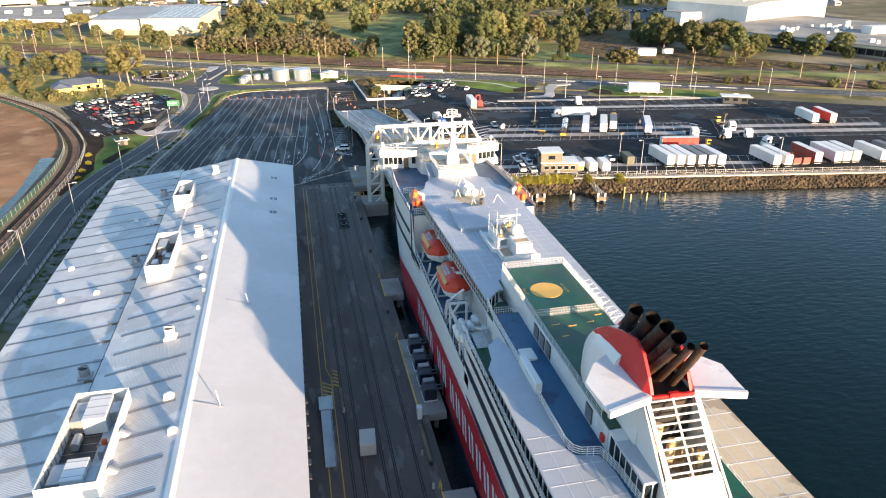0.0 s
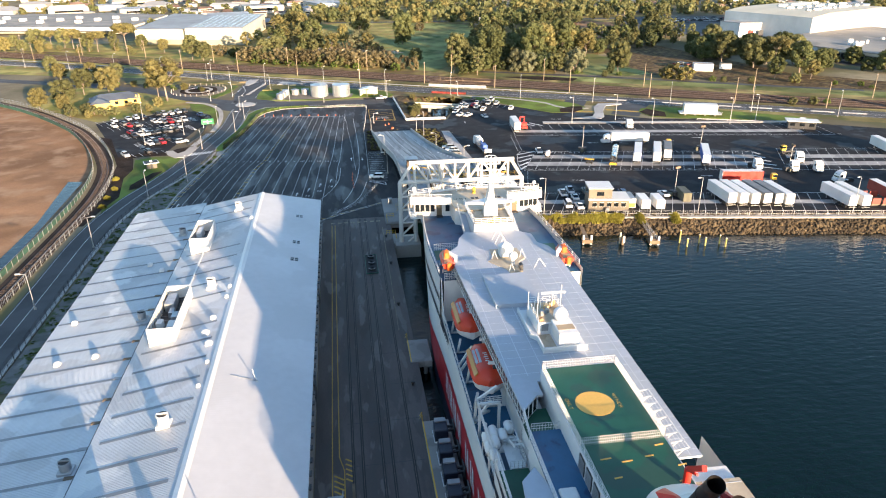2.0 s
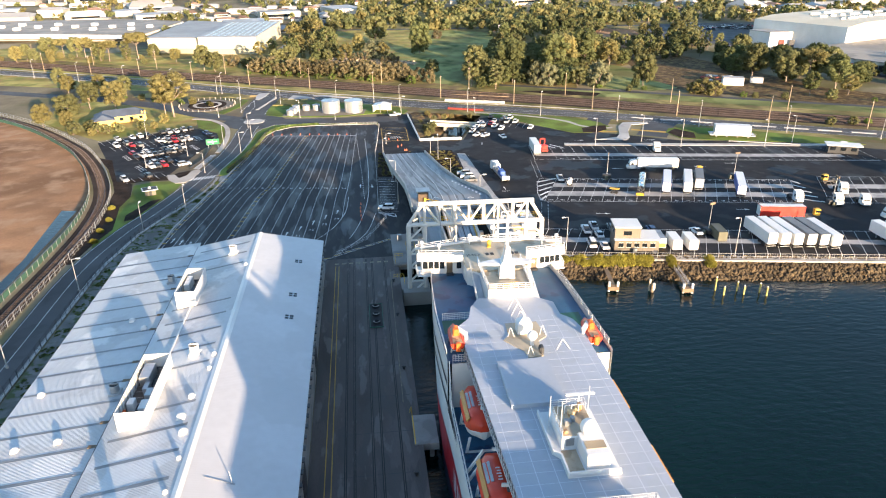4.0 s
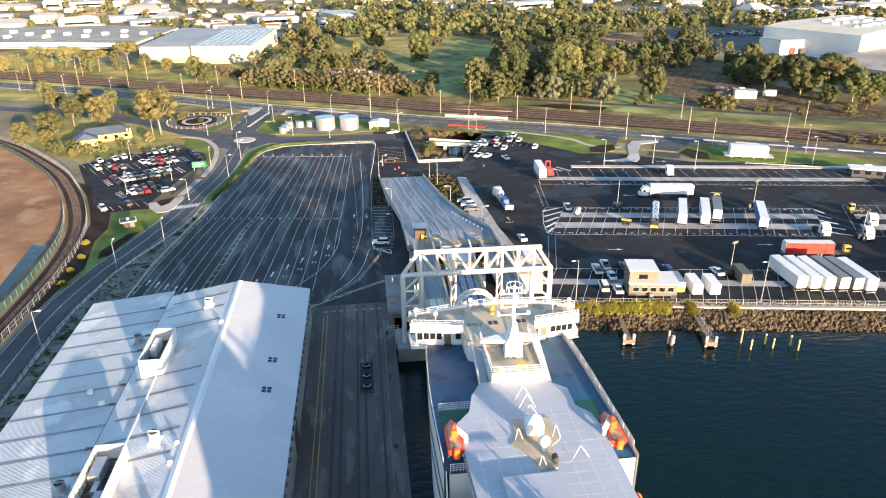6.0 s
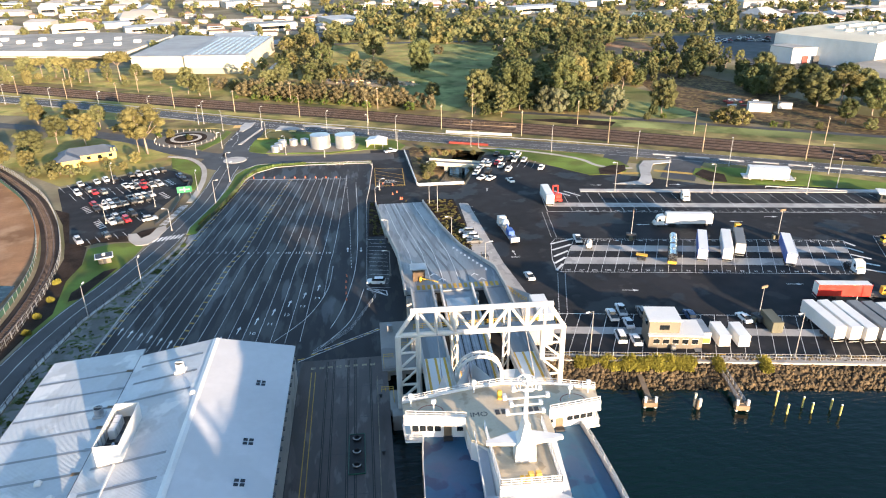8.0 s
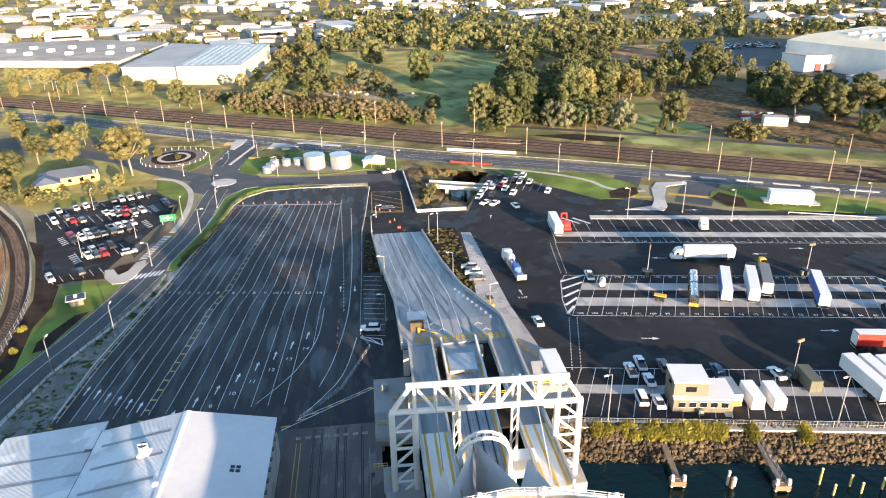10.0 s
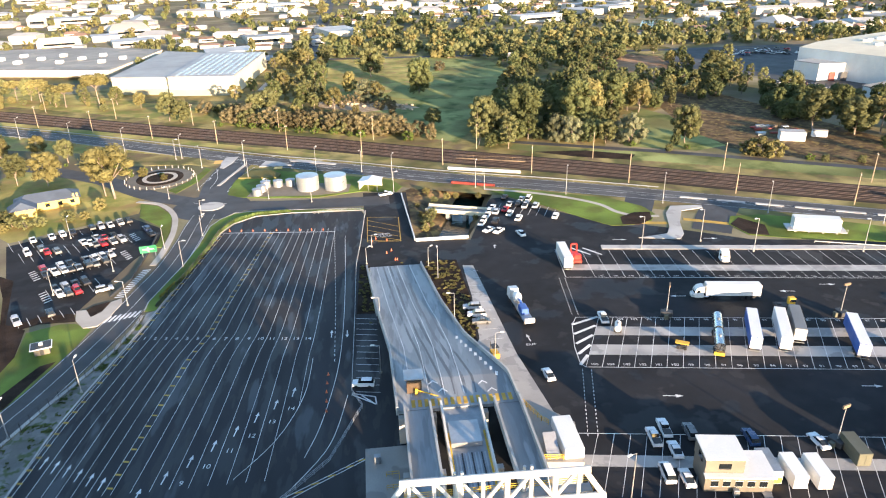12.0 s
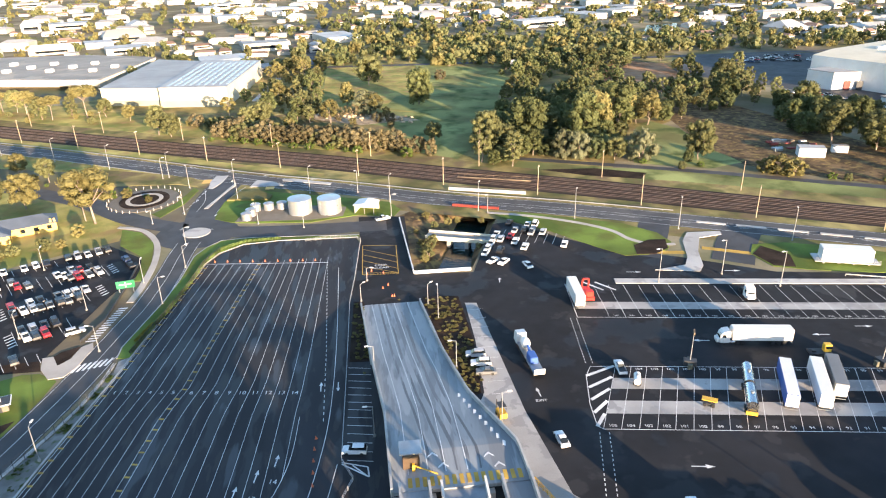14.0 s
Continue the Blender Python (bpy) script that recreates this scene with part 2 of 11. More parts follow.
M["clad_cream"] = material("cream_cladding", (0.60, 0.55, 0.42), 0.6, vary=0.06, size=6)
M["clad_olive"] = material("olive_cladding", (0.30, 0.29, 0.22), 0.6, vary=0.08, size=6)
M["wall_yellow"] = material("yellow_render", (0.62, 0.44, 0.13), 0.8, vary=0.1, size=3)
M["roof_slate"] = material("dark_slate_roof", (0.075, 0.095, 0.13), 0.6, vary=0.15, size=2)
M["roof_pale"] = material("pale_town_roof", (0.47, 0.47, 0.46), 0.6, vary=0.12, size=9, per_object=0.35, per_island=0.45)
M["roof_brown"] = material("town_tile_roof", (0.26, 0.17, 0.13), 0.8, vary=0.2, size=6, per_object=0.5, per_island=0.5)
M["town_wall"] = material("town_wall", (0.46, 0.43, 0.38), 0.8, vary=0.15, size=6, per_object=0.35)
M["solar"] = material("skylight_sheet", (0.36, 0.39, 0.42), 0.3, vary=0.08, size=5)
M["bark"] = material("eucalypt_bark", (0.24, 0.19, 0.15), 0.9, vary=0.3, size=1)
for key, col in (("leaf_olive", (0.182, 0.19, 0.086)), ("leaf_green", (0.145, 0.165, 0.07)), ("leaf_gold", (0.236, 0.216, 0.09)), ("leaf_brown", (0.195, 0.168, 0.095)), ("leaf_dark", (0.11, 0.13, 0.06)), ("leaf_lime", (0.14, 0.19, 0.05)), ("leaf_pale", (0.19, 0.2, 0.12)), ("leaf_shore", (0.27, 0.25, 0.05))):
    M[key] = material(key, col, 0.85, vary=0.3, size=9, grain=6, per_object=0.25, spec=0.12, per_island=0.1)
    nt = M[key].node_tree
    thin = nt.nodes.new("ShaderNodeBsdfTranslucent")
    blend = nt.nodes.new("ShaderNodeMixShader")
    blend.inputs["Fac"].default_value = 0.4
    nt.links.new(nt.nodes["Principled BSDF"].inputs["Base Color"].links[0].from_socket, thin.inputs["Color"])
    nt.links.new(nt.nodes["Principled BSDF"].outputs[0], blend.inputs[1])
    nt.links.new(thin.outputs[0], blend.inputs[2])
    nt.links.new(blend.outputs[0], nt.nodes["Material Output"].inputs["Surface"])
M["shrub"] = material("hedge_leaf", (0.08, 0.115, 0.035), 0.9, vary=0.4, size=2, grain=8, spec=0.15)
for key, col in (("car_white", (0.75, 0.75, 0.75)), ("car_silver", (0.42, 0.43, 0.45)), ("car_black", (0.02, 0.02, 0.023)), ("car_red", (0.40, 0.02, 0.025)), ("car_blue", (0.03, 0.06, 0.14)), ("car_grey", (0.14, 0.145, 0.15))):
    M[key] = material(key, col, 0.3, vary=0.04, size=2)
M["trailer_blue"] = material("blue_curtain", (0.045, 0.11, 0.36), 0.5, vary=0.1, size=3)
M["trailer_grey"] = material("grey_curtain", (0.16, 0.17, 0.18), 0.6, vary=0.12, size=3)
M["container_olive"] = material("olive_container", (0.10, 0.10, 0.07), 0.6, vary=0.12, size=3)
M["boat_orange"] = material("red_orange_boat", (0.60, 0.05, 0.018), 0.4, vary=0.08, size=2, patches=[((0.42, 0.05, 0.02), 2, 0.15)])
M["cone"] = material("orange_cone", (0.6, 0.16, 0.07), 0.6, vary=0.05)
M["sign_green"] = material("green_sign", (0.02, 0.22, 0.09), 0.5, vary=0.05)
M["shade_cloth"] = material("dark_green_cloth", (0.03, 0.085, 0.06), 0.8, vary=0.2, size=2)
M["path"] = material("path_concrete", (0.40, 0.37, 0.33), 0.85, vary=0.12, size=3)

# small harbour ripples
wt = M["water"].node_tree
w_geo = wt.nodes.new("ShaderNodeNewGeometry")
w_map = wt.nodes.new("ShaderNodeMapping")
w_map.inputs["Scale"].default_value = (0.45, 1.0, 1.0)
wt.links.new(w_geo.outputs["Position"], w_map.inputs["Vector"])
w_noise = wt.nodes.new("ShaderNodeTexNoise")
w_noise.inputs["Scale"].default_value = 0.9
w_noise.inputs["Detail"].default_value = 4.0
wt.links.new(w_map.outputs[0], w_noise.inputs["Vector"])
w_bump = wt.nodes.new("ShaderNodeBump")
w_bump.inputs["Strength"].default_value = 0.55
w_bump.inputs["Distance"].default_value = 0.25
wt.links.new(w_noise.outputs["Fac"], w_bump.inputs["Height"])
wt.links.new(w_bump.outputs[0], wt.nodes["Principled BSDF"].inputs["Normal"])
wt.nodes["Principled BSDF"].inputs["IOR"].default_value = 1.33
wt.nodes["Principled BSDF"].inputs["Specular IOR Level"].default_value = 0.36


# ---- mesh helpers ----
class Shape:
    """gathers vertices and faces of one mesh."""

    def __init__(self):
        self.v, self.f, self.s = [], [], []

    def add(self, verts, faces, smooth=False):
        n = len(self.v)
        self.v.extend(tuple(p) for p in verts)
        self.f.extend(tuple(i + n for i in f) for f in faces)
        self.s.extend([smooth] * len(faces))
        return self

    def box(self, x0, x1, y0, y1, z0, z1):
        return self.add([(x0, y0, z0), (x1, y0, z0), (x1, y1, z0), (x0, y1, z0), (x0, y0, z1), (x1, y0, z1), (x1, y1, z1), (x0, y1, z1)],
                        [(3, 2, 1, 0), (4, 5, 6, 7), (0, 1, 5, 4), (1, 2, 6, 5), (2, 3, 7, 6), (3, 0, 4, 7)])

    def soft_box(self, x0, x1, y0, y1, z0, z1, c):
        """a box with its upright and upper edges chamfered by c."""
        ring = [(x0 + c, y0), (x1 - c, y0), (x1, y0 + c), (x1, y1 - c), (x1 - c, y1), (x0 + c, y1), (x0, y1 - c), (x0, y0 + c)]
        cx, cy = (x0 + x1) / 2, (y0 + y1) / 2
        top = [(x + (c if x < cx else -c), y + (c if y < cy else -c)) for x, y in ring]
        v = [(x, y, z0) for x, y in ring] + [(x, y, z1 - c) for x, y in ring] + [(x, y, z1) for x, y in top]
        f = [tuple(range(7, -1, -1)), tuple(range(16, 24))]
        for k in (0, 8):
            f += [(k + i, k + (i + 1) % 8, k + 8 + (i + 1) % 8, k + 8 + i) for i in range(8)]
        return self.add(v, f)

    def prism(self, pts, z0, z1):
        n = len(pts)
        area = sum(pts[i][0] * pts[(i + 1) % n][1] - pts[(i + 1) % n][0] * pts[i][1] for i in range(n))
        p = list(pts) if area > 0 else list(reversed(pts))
        return self.add([(x, y, z0) for x, y in p] + [(x, y, z1) for x, y in p],
                        [tuple(range(n - 1, -1, -1)), tuple(range(n, 2 * n))] + [(i, (i + 1) % n, n + (i + 1) % n, n + i) for i in range(n)])

    def beam(self, a, b, w, h=None):
        """a straight bar of w by h from a to b."""
        h = w if h is None else h
        a, b = Vector(a), Vector(b)
        d = (b - a).normalized()
        side = d.cross(Vector((0, 0, 1)))
        side = side.normalized() if side.length > 1e-4 else Vector((1, 0, 0))
        up = side.cross(d)
        v = [p + side * (sx * w / 2) + up * (sz * h / 2) for p in (a, b) for sx, sz in ((-1, -1), (1, -1), (1, 1), (-1, 1))]
        return self.add(v, [(3, 2, 1, 0), (4, 5, 6, 7), (0, 1, 5, 4), (1, 2, 6, 5), (2, 3, 7, 6), (3, 0, 4, 7)])

    def rod(self, a, b, r, r2=None, n=8, cap=True):
        r2 = r if r2 is None else r2
        a, b = Vector(a), Vector(b)
        d = (b - a).normalized()
        s = d.orthogonal().normalized()
        u = d.cross(s)
        v = [p + (s * math.cos(k * 2 * math.pi / n) + u * math.sin(k * 2 * math.pi / n)) * q for p, q in ((a, r), (b, r2)) for k in range(n)]
        self.add(v, [(k, (k + 1) % n, n + (k + 1) % n, n + k) for k in range(n)], True)
        if cap:
            self.add(v[n:], [tuple(range(n))])
            self.add(v[:n], [tuple(range(n - 1, -1, -1))])
        return self

    def ball(self, c, rx, ry=None, rz=None, n=10, m=6):
        ry, rz = ry or rx, rz or rx
        v = [(c[0], c[1], c[2] + rz)]
        for i in range(1, m):
            a = math.pi * i / m
            v += [(c[0] + rx * math.sin(a) * math.cos(2 * math.pi * k / n), c[1] + ry * math.sin(a) * math.sin(2 * math.pi * k / n), c[2] + rz * math.cos(a)) for k in range(n)]
        v.append((c[0], c[1], c[2] - rz))
        f = [(0, 1 + k, 1 + (k + 1) % n) for k in range(n)]
        for i in range(m - 2):
            f += [(1 + i * n + k, 1 + (i + 1) * n + k, 1 + (i + 1) * n + (k + 1) % n, 1 + i * n + (k + 1) % n) for k in range(n)]
        f += [(len(v) - 1, 1 + (m - 2) * n + (k + 1) % n, 1 + (m - 2) * n + k) for k in range(n)]
        return self.add(v, f, True)

    def loft(self, rings, closed=True, caps=True, smooth=False):
        n = len(rings[0])
        v = [p for r in rings for p in r]
        last = n if closed else n - 1
        f = [(i * n + k, i * n + (k + 1) % n, (i + 1) * n + (k + 1) % n, (i + 1) * n + k) for i in range(len(rings) - 1) for k in range(last)]
        self.add(v, f, smooth)
        if caps:
            self.add(rings[0], [tuple(range(n - 1, -1, -1))])
            self.add(rings[-1], [tuple(range(n))])
        return self

    def strip(self, line, w, z, h=0.0):
        """a flat band of width w along a line of (x, y); raised by h with sides if h is given."""
        pts = [Vector((p[0], p[1], 0)) for p in line]
        left, right = [], []
        for i, p in enumerate(pts):
            d = (pts[min(i + 1, len(pts) - 1)] - pts[max(i - 1, 0)]).normalized()
            nrm = Vector((-d.y, d.x, 0))
            left.append(p + nrm * w / 2)
            right.append(p - nrm * w / 2)
        if h:
            return self.loft([[(l.x, l.y, z), (r.x, r.y, z), (r.x, r.y, z + h), (l.x, l.y, z + h)] for l, r in zip(left, right)])
        n = len(pts)
        return self.add([(p.x, p.y, z) for p in left + right], [(n + i, n + i + 1, i + 1, i) for i in range(n - 1)])

    def mesh(self, name):
        me = bpy.data.meshes.new(name)
        me.from_pydata(self.v, [], self.f)
        me.polygons.foreach_set("use_smooth", self.s)
        me.update()
        return me


def part(name, shape, mat, parent=None, label=""):
    me = shape.mesh(name)
    me.materials.append(M[mat])
    ob = new(name, me)
    ob.parent = parent
    if label:
        tagged(ob, label)
    return ob


def thing(name, label, category, at=(0, 0, 0), turn=0.0, group=""):
    ob = new(name)
    ob.empty_display_size = 0.5
    ob.matrix_basis = pose(*at, 0, 0, turn)
    return tagged(ob, label, category, group)


def solo(name, shape, mat, label, category, group="", kind=""):
    return tagged(part(name, shape, mat), label, category, group, kind)


def ground_sheet(name, pts, z, mat, label, category="ground", holes=()):
    """a flat piece of the setting with any outline and openings."""
    b = bmesh.new()
    es = []
    for loop in (pts, *holes):
        vs = [b.verts.new((x, y, z)) for x, y in loop]
        es += [b.edges.new((vs[i], vs[(i + 1) % len(vs)])) for i in range(len(vs))]
    bmesh.ops.triangle_fill(b, edges=es, use_beauty=True)
    for f in b.faces:
        if f.normal.z < 0:
            f.normal_flip()
    me = bpy.data.meshes.new(name)
    b.to_mesh(me)
    b.free()
    me.materials.append(M[mat])
    return tagged(new(name, me), label, category, "", "structure")


def along(line, step, start=0.0):
    """points and headings (degrees) every step metres along a line of (x, y)."""
    out, left = [], start
    for (x0, y0), (x1, y1) in zip(line, line[1:]):
        d = math.hypot(x1 - x0, y1 - y0)
        while left <= d:
            k = left / d
            out.append((x0 + (x1 - x0) * k, y0 + (y1 - y0) * k, math.degrees(math.atan2(y1 - y0, x1 - x0))))
            left += step
        left -= d
    return out


def smooth_line(pts, n=6):
    """a rounded line through the points."""
    out = []
    for i in range(len(pts) - 1):
        p0, p1, p2, p3 = pts[max(i - 1, 0)], pts[i], pts[i + 1], pts[min(i + 2, len(pts) - 1)]
        for k in range(n):
            t = k / n
            out.append(tuple(0.5 * (2 * p1[a] + (p2[a] - p0[a]) * t + (2 * p0[a] - 5 * p1[a] + 4 * p2[a] - p3[a]) * t * t + (3 * p1[a] - p0[a] - 3 * p2[a] + p3[a]) * t ** 3) for a in (0, 1)))
    return out + [tuple(pts[-1])]

# ---- the ground, the harbour and the paved places ----
# basin: east of the quay, south of the rock shore
SHORE = [(15.0, 184.0), (46.0, 185.6), (124.0, 174.5), (420.0, 130.0), (3200.0, -280.0)]
CREEK = [(32.0, 299.6), (47.0, 297.9), (59.0, 330.0), (64.0, 343.0), (56.0, 350.5), (50.0, 352.5), (33.0, 340.0)]
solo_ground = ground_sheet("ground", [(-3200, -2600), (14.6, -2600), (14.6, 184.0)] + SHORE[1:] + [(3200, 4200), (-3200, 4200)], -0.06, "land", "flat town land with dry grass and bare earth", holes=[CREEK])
water = ground_sheet("water", [(-20, -2600), (3300, -2600), (3300, 400), (-20, 400)], -3.0, "water", "dark green-blue harbour water with small ripples", "water")

# working quay
ground_sheet("quay_pavement", [(-2.6, -120), (14.8, -120), (14.8, 190.2), (-2.6, 190.2)], 0.0, "wharf", "dark stained concrete quay deck with tyre marks", "quay")
qw = Shape()
qw.box(14.2, 15.0, -120, 190.0, -6.0, 0.02)
solo("quay_wall", qw, "concrete", "concrete edge of the quay above the water", "quay wall", kind="structure")

# vehicle waiting yard
YARD = [(-48.0, 150), (-46.8, 199), (-45.6, 216.7), (-43.8, 229.2), (-40.1, 250.9), (-35.8, 283.0), (-31.6, 314.4), (-28.5, 322), (-22, 328), (-10.8, 329.4), (13.6, 328.0),
        (15.0, 324), (12.5, 290), (20.0, 262), (21.0, 200), (14.8, 190.2), (-2.6, 190.2), (-2.6, 150)]
ground_sheet("yard_pavement", YARD, 0.0, "asphalt_yard", "new black asphalt of the vehicle marshalling yard", "pavement")
# truck yard and the apron between them
ground_sheet("truck_yard_pavement", [(21.0, 186), (46, 185.6), (124, 174.5), (300, 148), (290, 215), (200, 262), (176, 276), (133, 284), (110, 298), (93, 306), (79, 318), (66, 334), (60, 333), (47.7, 297),
                                     (30.3, 299), (30.5, 345), (14.5, 347), (15.0, 324), (12.5, 290), (20.0, 262)], 0.004, "asphalt", "black asphalt of the freight yard, damp in patches", "pavement")

HWY = smooth_line([(-620, 690), (-420, 596), (-163, 470), (-101, 437), (-34, 399), (6.5, 380), (45, 360.5), (88.5, 342.5), (132, 322), (180, 299), (330, 226), (700, 46)], 4)
RAIL = smooth_line([(-640, 735), (-420, 628), (-180, 508), (-87, 460), (-4.5, 420), (50, 391), (105, 363), (146, 341), (193, 317), (340, 246), (700, 70)], 4)
s = Shape()
s.strip(HWY, 30, -0.045)
solo("highway_verge", s, "scrub", "dry grassy verge beside the highway", "verge", kind="structure")
s = Shape()
s.strip([(x + 2, y + 4) for x, y in RAIL], 42, -0.05)
solo("rail_verge", s, "scrub", "rough scrubby ground along the railway", "verge", kind="structure")
s = Shape()
s.strip(HWY, 12.5, 0.0)
solo("road_highway", s, "asphalt_old", "worn grey two-way asphalt highway", "road", kind="structure")
s = Shape()
s.strip(RAIL, 20.5, -0.02)
solo("rail_bed", s, "ballast", "brown ballast bed of the railway lines", "railway", kind="structure")

# terminal road beside the warehouse, up to the roundabout
ACCESS = smooth_line([(-61.0, -200), (-61.0, 60), (-61.2, 150), (-61.4, 190), (-58.0, 214), (-53.4, 230), (-48.6, 250), (-45.8, 265), (-43.8, 278), (-41.9, 290), (-40.9, 308), (-41.0, 322), (-40.5, 333)], 6)
s = Shape()
s.strip(ACCESS, 8.0, 0.002)
solo("road_access", s, "asphalt_mid", "dark asphalt road beside the warehouse", "road", kind="structure")
# roundabout and its arms
ring = [(-39.5 + 13.5 * math.cos(a * math.pi / 20), 341 + 13.5 * math.sin(a * math.pi / 20)) for a in range(40)]
ground_sheet("road_roundabout", ring, 0.006, "asphalt_mid", "small asphalt roundabout at the terminal entrance", "road")
for name, line, w in (("road_entrance", [(-39, 345), (-41, 366), (-40, 388), (-36, 402)], 13), ("road_tank", [(-34, 342), (-20, 339), (4, 338), (24, 338)], 9.5),
                      ("road_west", [(-46, 346), (-66, 358), (-90, 380), (-130, 404), (-190, 430)], 8.5), ("road_east", [(100, 300), (108, 314), (116, 330)], 10), ("road_east_exit", [(124, 292), (132, 305), (140, 316)], 12)):
    s = Shape()
    s.strip(smooth_line(line), w, 0.008)
    solo(name, s, "asphalt_mid", "dark asphalt side road", "road", kind="structure")

# staff car park
ground_sheet("car_park_pavement", [(-97.5, 314), (-66, 334.5), (-52, 322), (-49.5, 312), (-54, 297), (-59.5, 263.5), (-73.5, 259.5)], -0.014, "asphalt", "black asphalt staff car park", "pavement")
# bare land with a drain, and the siding that curves round it
ground_sheet("bare_land", [(-400, -300), (-74, -300), (-75, 175), (-77, 235), (-81, 256), (-94, 292), (-125, 338), (-165, 372), (-240, 400), (-400, 420)], -0.03, "dirt", "bare orange earth with puddles", "ground")
ground_sheet("drain_water", [(-77.9, 235), (-82.5, 236), (-81, 222), (-78.6, 200), (-78.6, 178), (-80, 120), (-76, 120), (-75.6, 176), (-75.9, 190), (-76.8, 212)], -0.01, "water", "shallow blue puddle of water in a drain", "water")
ground_sheet("far_lawn", [(-63.5, 204), (-60.4, 214), (-56.9, 229.5), (-52.9, 250), (-52.3, 256.5), (-57.4, 260.1), (-61.2, 260.2), (-67.6, 257), (-65.5, 246), (-66, 236.4), (-62.5, 218.4), (-64.5, 208)], 0.0, "grass", "mown green lawn", "lawn")
ground_sheet("mulch_strip", [(-68.2, 196), (-67.6, 210.9), (-68.3, 224.6), (-70.4, 239.5), (-72.0, 251), (-75.5, 261), (-82, 277), (-90, 292), (-84, 288), (-74.6, 262), (-68.5, 258.5), (-65.5, 246), (-66, 236.4), (-62.5, 218.4), (-64.5, 207), (-65.6, 196)], -0.004, "soil", "dark mulch beside the siding fence", "planting bed")
ground_sheet("mulch_oval", [(-61.3, 224.3), (-62.2, 229.1), (-60.7, 233.7), (-58.2, 241.2), (-55.2, 242.8), (-57.0, 235.1), (-58.9, 225.6)], 0.012, "soil", "dark mulch bed in the lawn", "planting bed")
ground_sheet("mulch_car_park", [(-74.0, 260.2), (-68, 264.9), (-59.6, 265.6), (-57.5, 261.0), (-66.2, 261.0), (-72, 257.5)], 0.006, "soil", "dark mulch bed with small plants by the car park", "planting bed")
solo("crossing_path", Shape().prism([(-59.4, 266.7), (-56.4, 267.0), (-54.4, 263.0), (-52.6, 265.5), (-52.0, 270.5), (-49.9, 272.3), (-48.9, 269.6), (-49.7, 262.0), (-51.3, 257.8), (-54.5, 257.3), (-57.8, 261.7)], -0.05, 0.11), "path", "pale concrete path and landing at the crossing", "footpath", kind="structure")
solo("crossing_bed", Shape().prism([(-57.0, 266.9), (-54.6, 262.9), (-52.9, 265.4), (-52.4, 270.8), (-56.0, 268.8)], -0.05, 0.13), "soil", "dark mulch between path and car park", "planting bed", kind="structure")
SIDING = smooth_line([(-70.5, -200), (-70.3, 100), (-70.0, 165), (-69.6, 200), (-70.4, 222), (-73.8, 244), (-80.8, 264.5), (-91.8, 288), (-107, 312), (-140, 350), (-190, 390), (-260, 440)], 6)
s = Shape()
s.strip(SIDING, 5.0, -0.006)
solo("siding_bed", s, "ballast", "dark ballast of the single rail siding", "railway", kind="structure")

# parkland and far fields
ground_sheet("far_field", [(-13, 697), (60, 687), (116, 650), (122, 600), (102, 545), (90, 499), (77, 456), (68, 430), (58, 412), (42, 426), (37, 452), (32, 476), (14, 490), (-6, 505), (-14, 540)], -0.03, "field", "open green field with long tree shadows", "field")
# golden grass sheet; the sunlight on this part of the field is in its colour
ground_sheet("field_dry", [(-11, 690), (58, 686), (60, 627), (51, 585), (64, 572), (38, 556), (30, 526), (48, 508), (2, 526), (-8, 560)], -0.022, "verge", "golden grass at the field edge, sunlit tone in its colour", "field")
ground_sheet("depot_ground", [(172, 401), (176, 440), (183, 494), (209, 521), (226, 500), (240, 440), (254, 372), (300, 330), (300, 306), (218, 345), (191, 366), (176, 381)], -0.034, "creek_earth", "dark bare earth of the depot", "ground")
ground_sheet("rail_grass", [(84, 404), (121, 387), (139, 381), (168, 369), (215, 343), (300, 300), (300, 286), (210, 331), (150, 361), (110, 379), (80, 396)], -0.028, "field", "green grass between the lane and the railway", "verge")
ground_sheet("dark_mound", [(90, 390), (107, 379), (127, 371), (132, 378), (113, 388)], -0.02, "soil", "dark heap of bare soil", "ground")
ground_sheet("near_park", [(156, 452), (167, 463), (176, 445), (173, 409), (177, 385), (160, 379), (142, 387), (132, 392), (142, 426)], -0.024, "field", "green grass beyond the railway", "field")
ground_sheet("park_woods", [(-190, 560), (-60, 470), (-20, 445), (60, 405), (120, 385), (140, 430), (300, 560), (260, 800), (-20, 900), (-60, 660)], -0.055, "scrub", "scrubby ground under trees", "ground")

# creek bed: earth banks down to the water
inner = [(36.5, 299.6), (46.0, 298.4), (50.5, 318), (56.5, 333), (59.5, 343.0), (56.0, 346.5), (52.0, 346.0), (46.0, 328)]
bank = Shape()
outer_r = [(x, y, -0.06) for x, y in ((32.0, 299.6), (47.0, 297.9), (52.5, 312), (59.0, 330.0), (64.0, 343.0), (56.0, 350.5), (50.0, 352.5), (33.0, 340.0))]
inner_r = [(x, y, -3.4) for x, y in inner]
bank.loft([inner_r, outer_r], caps=False)
solo("creek_bank", bank, "creek_earth", "dark earth bank of the creek", "bank", kind="structure")

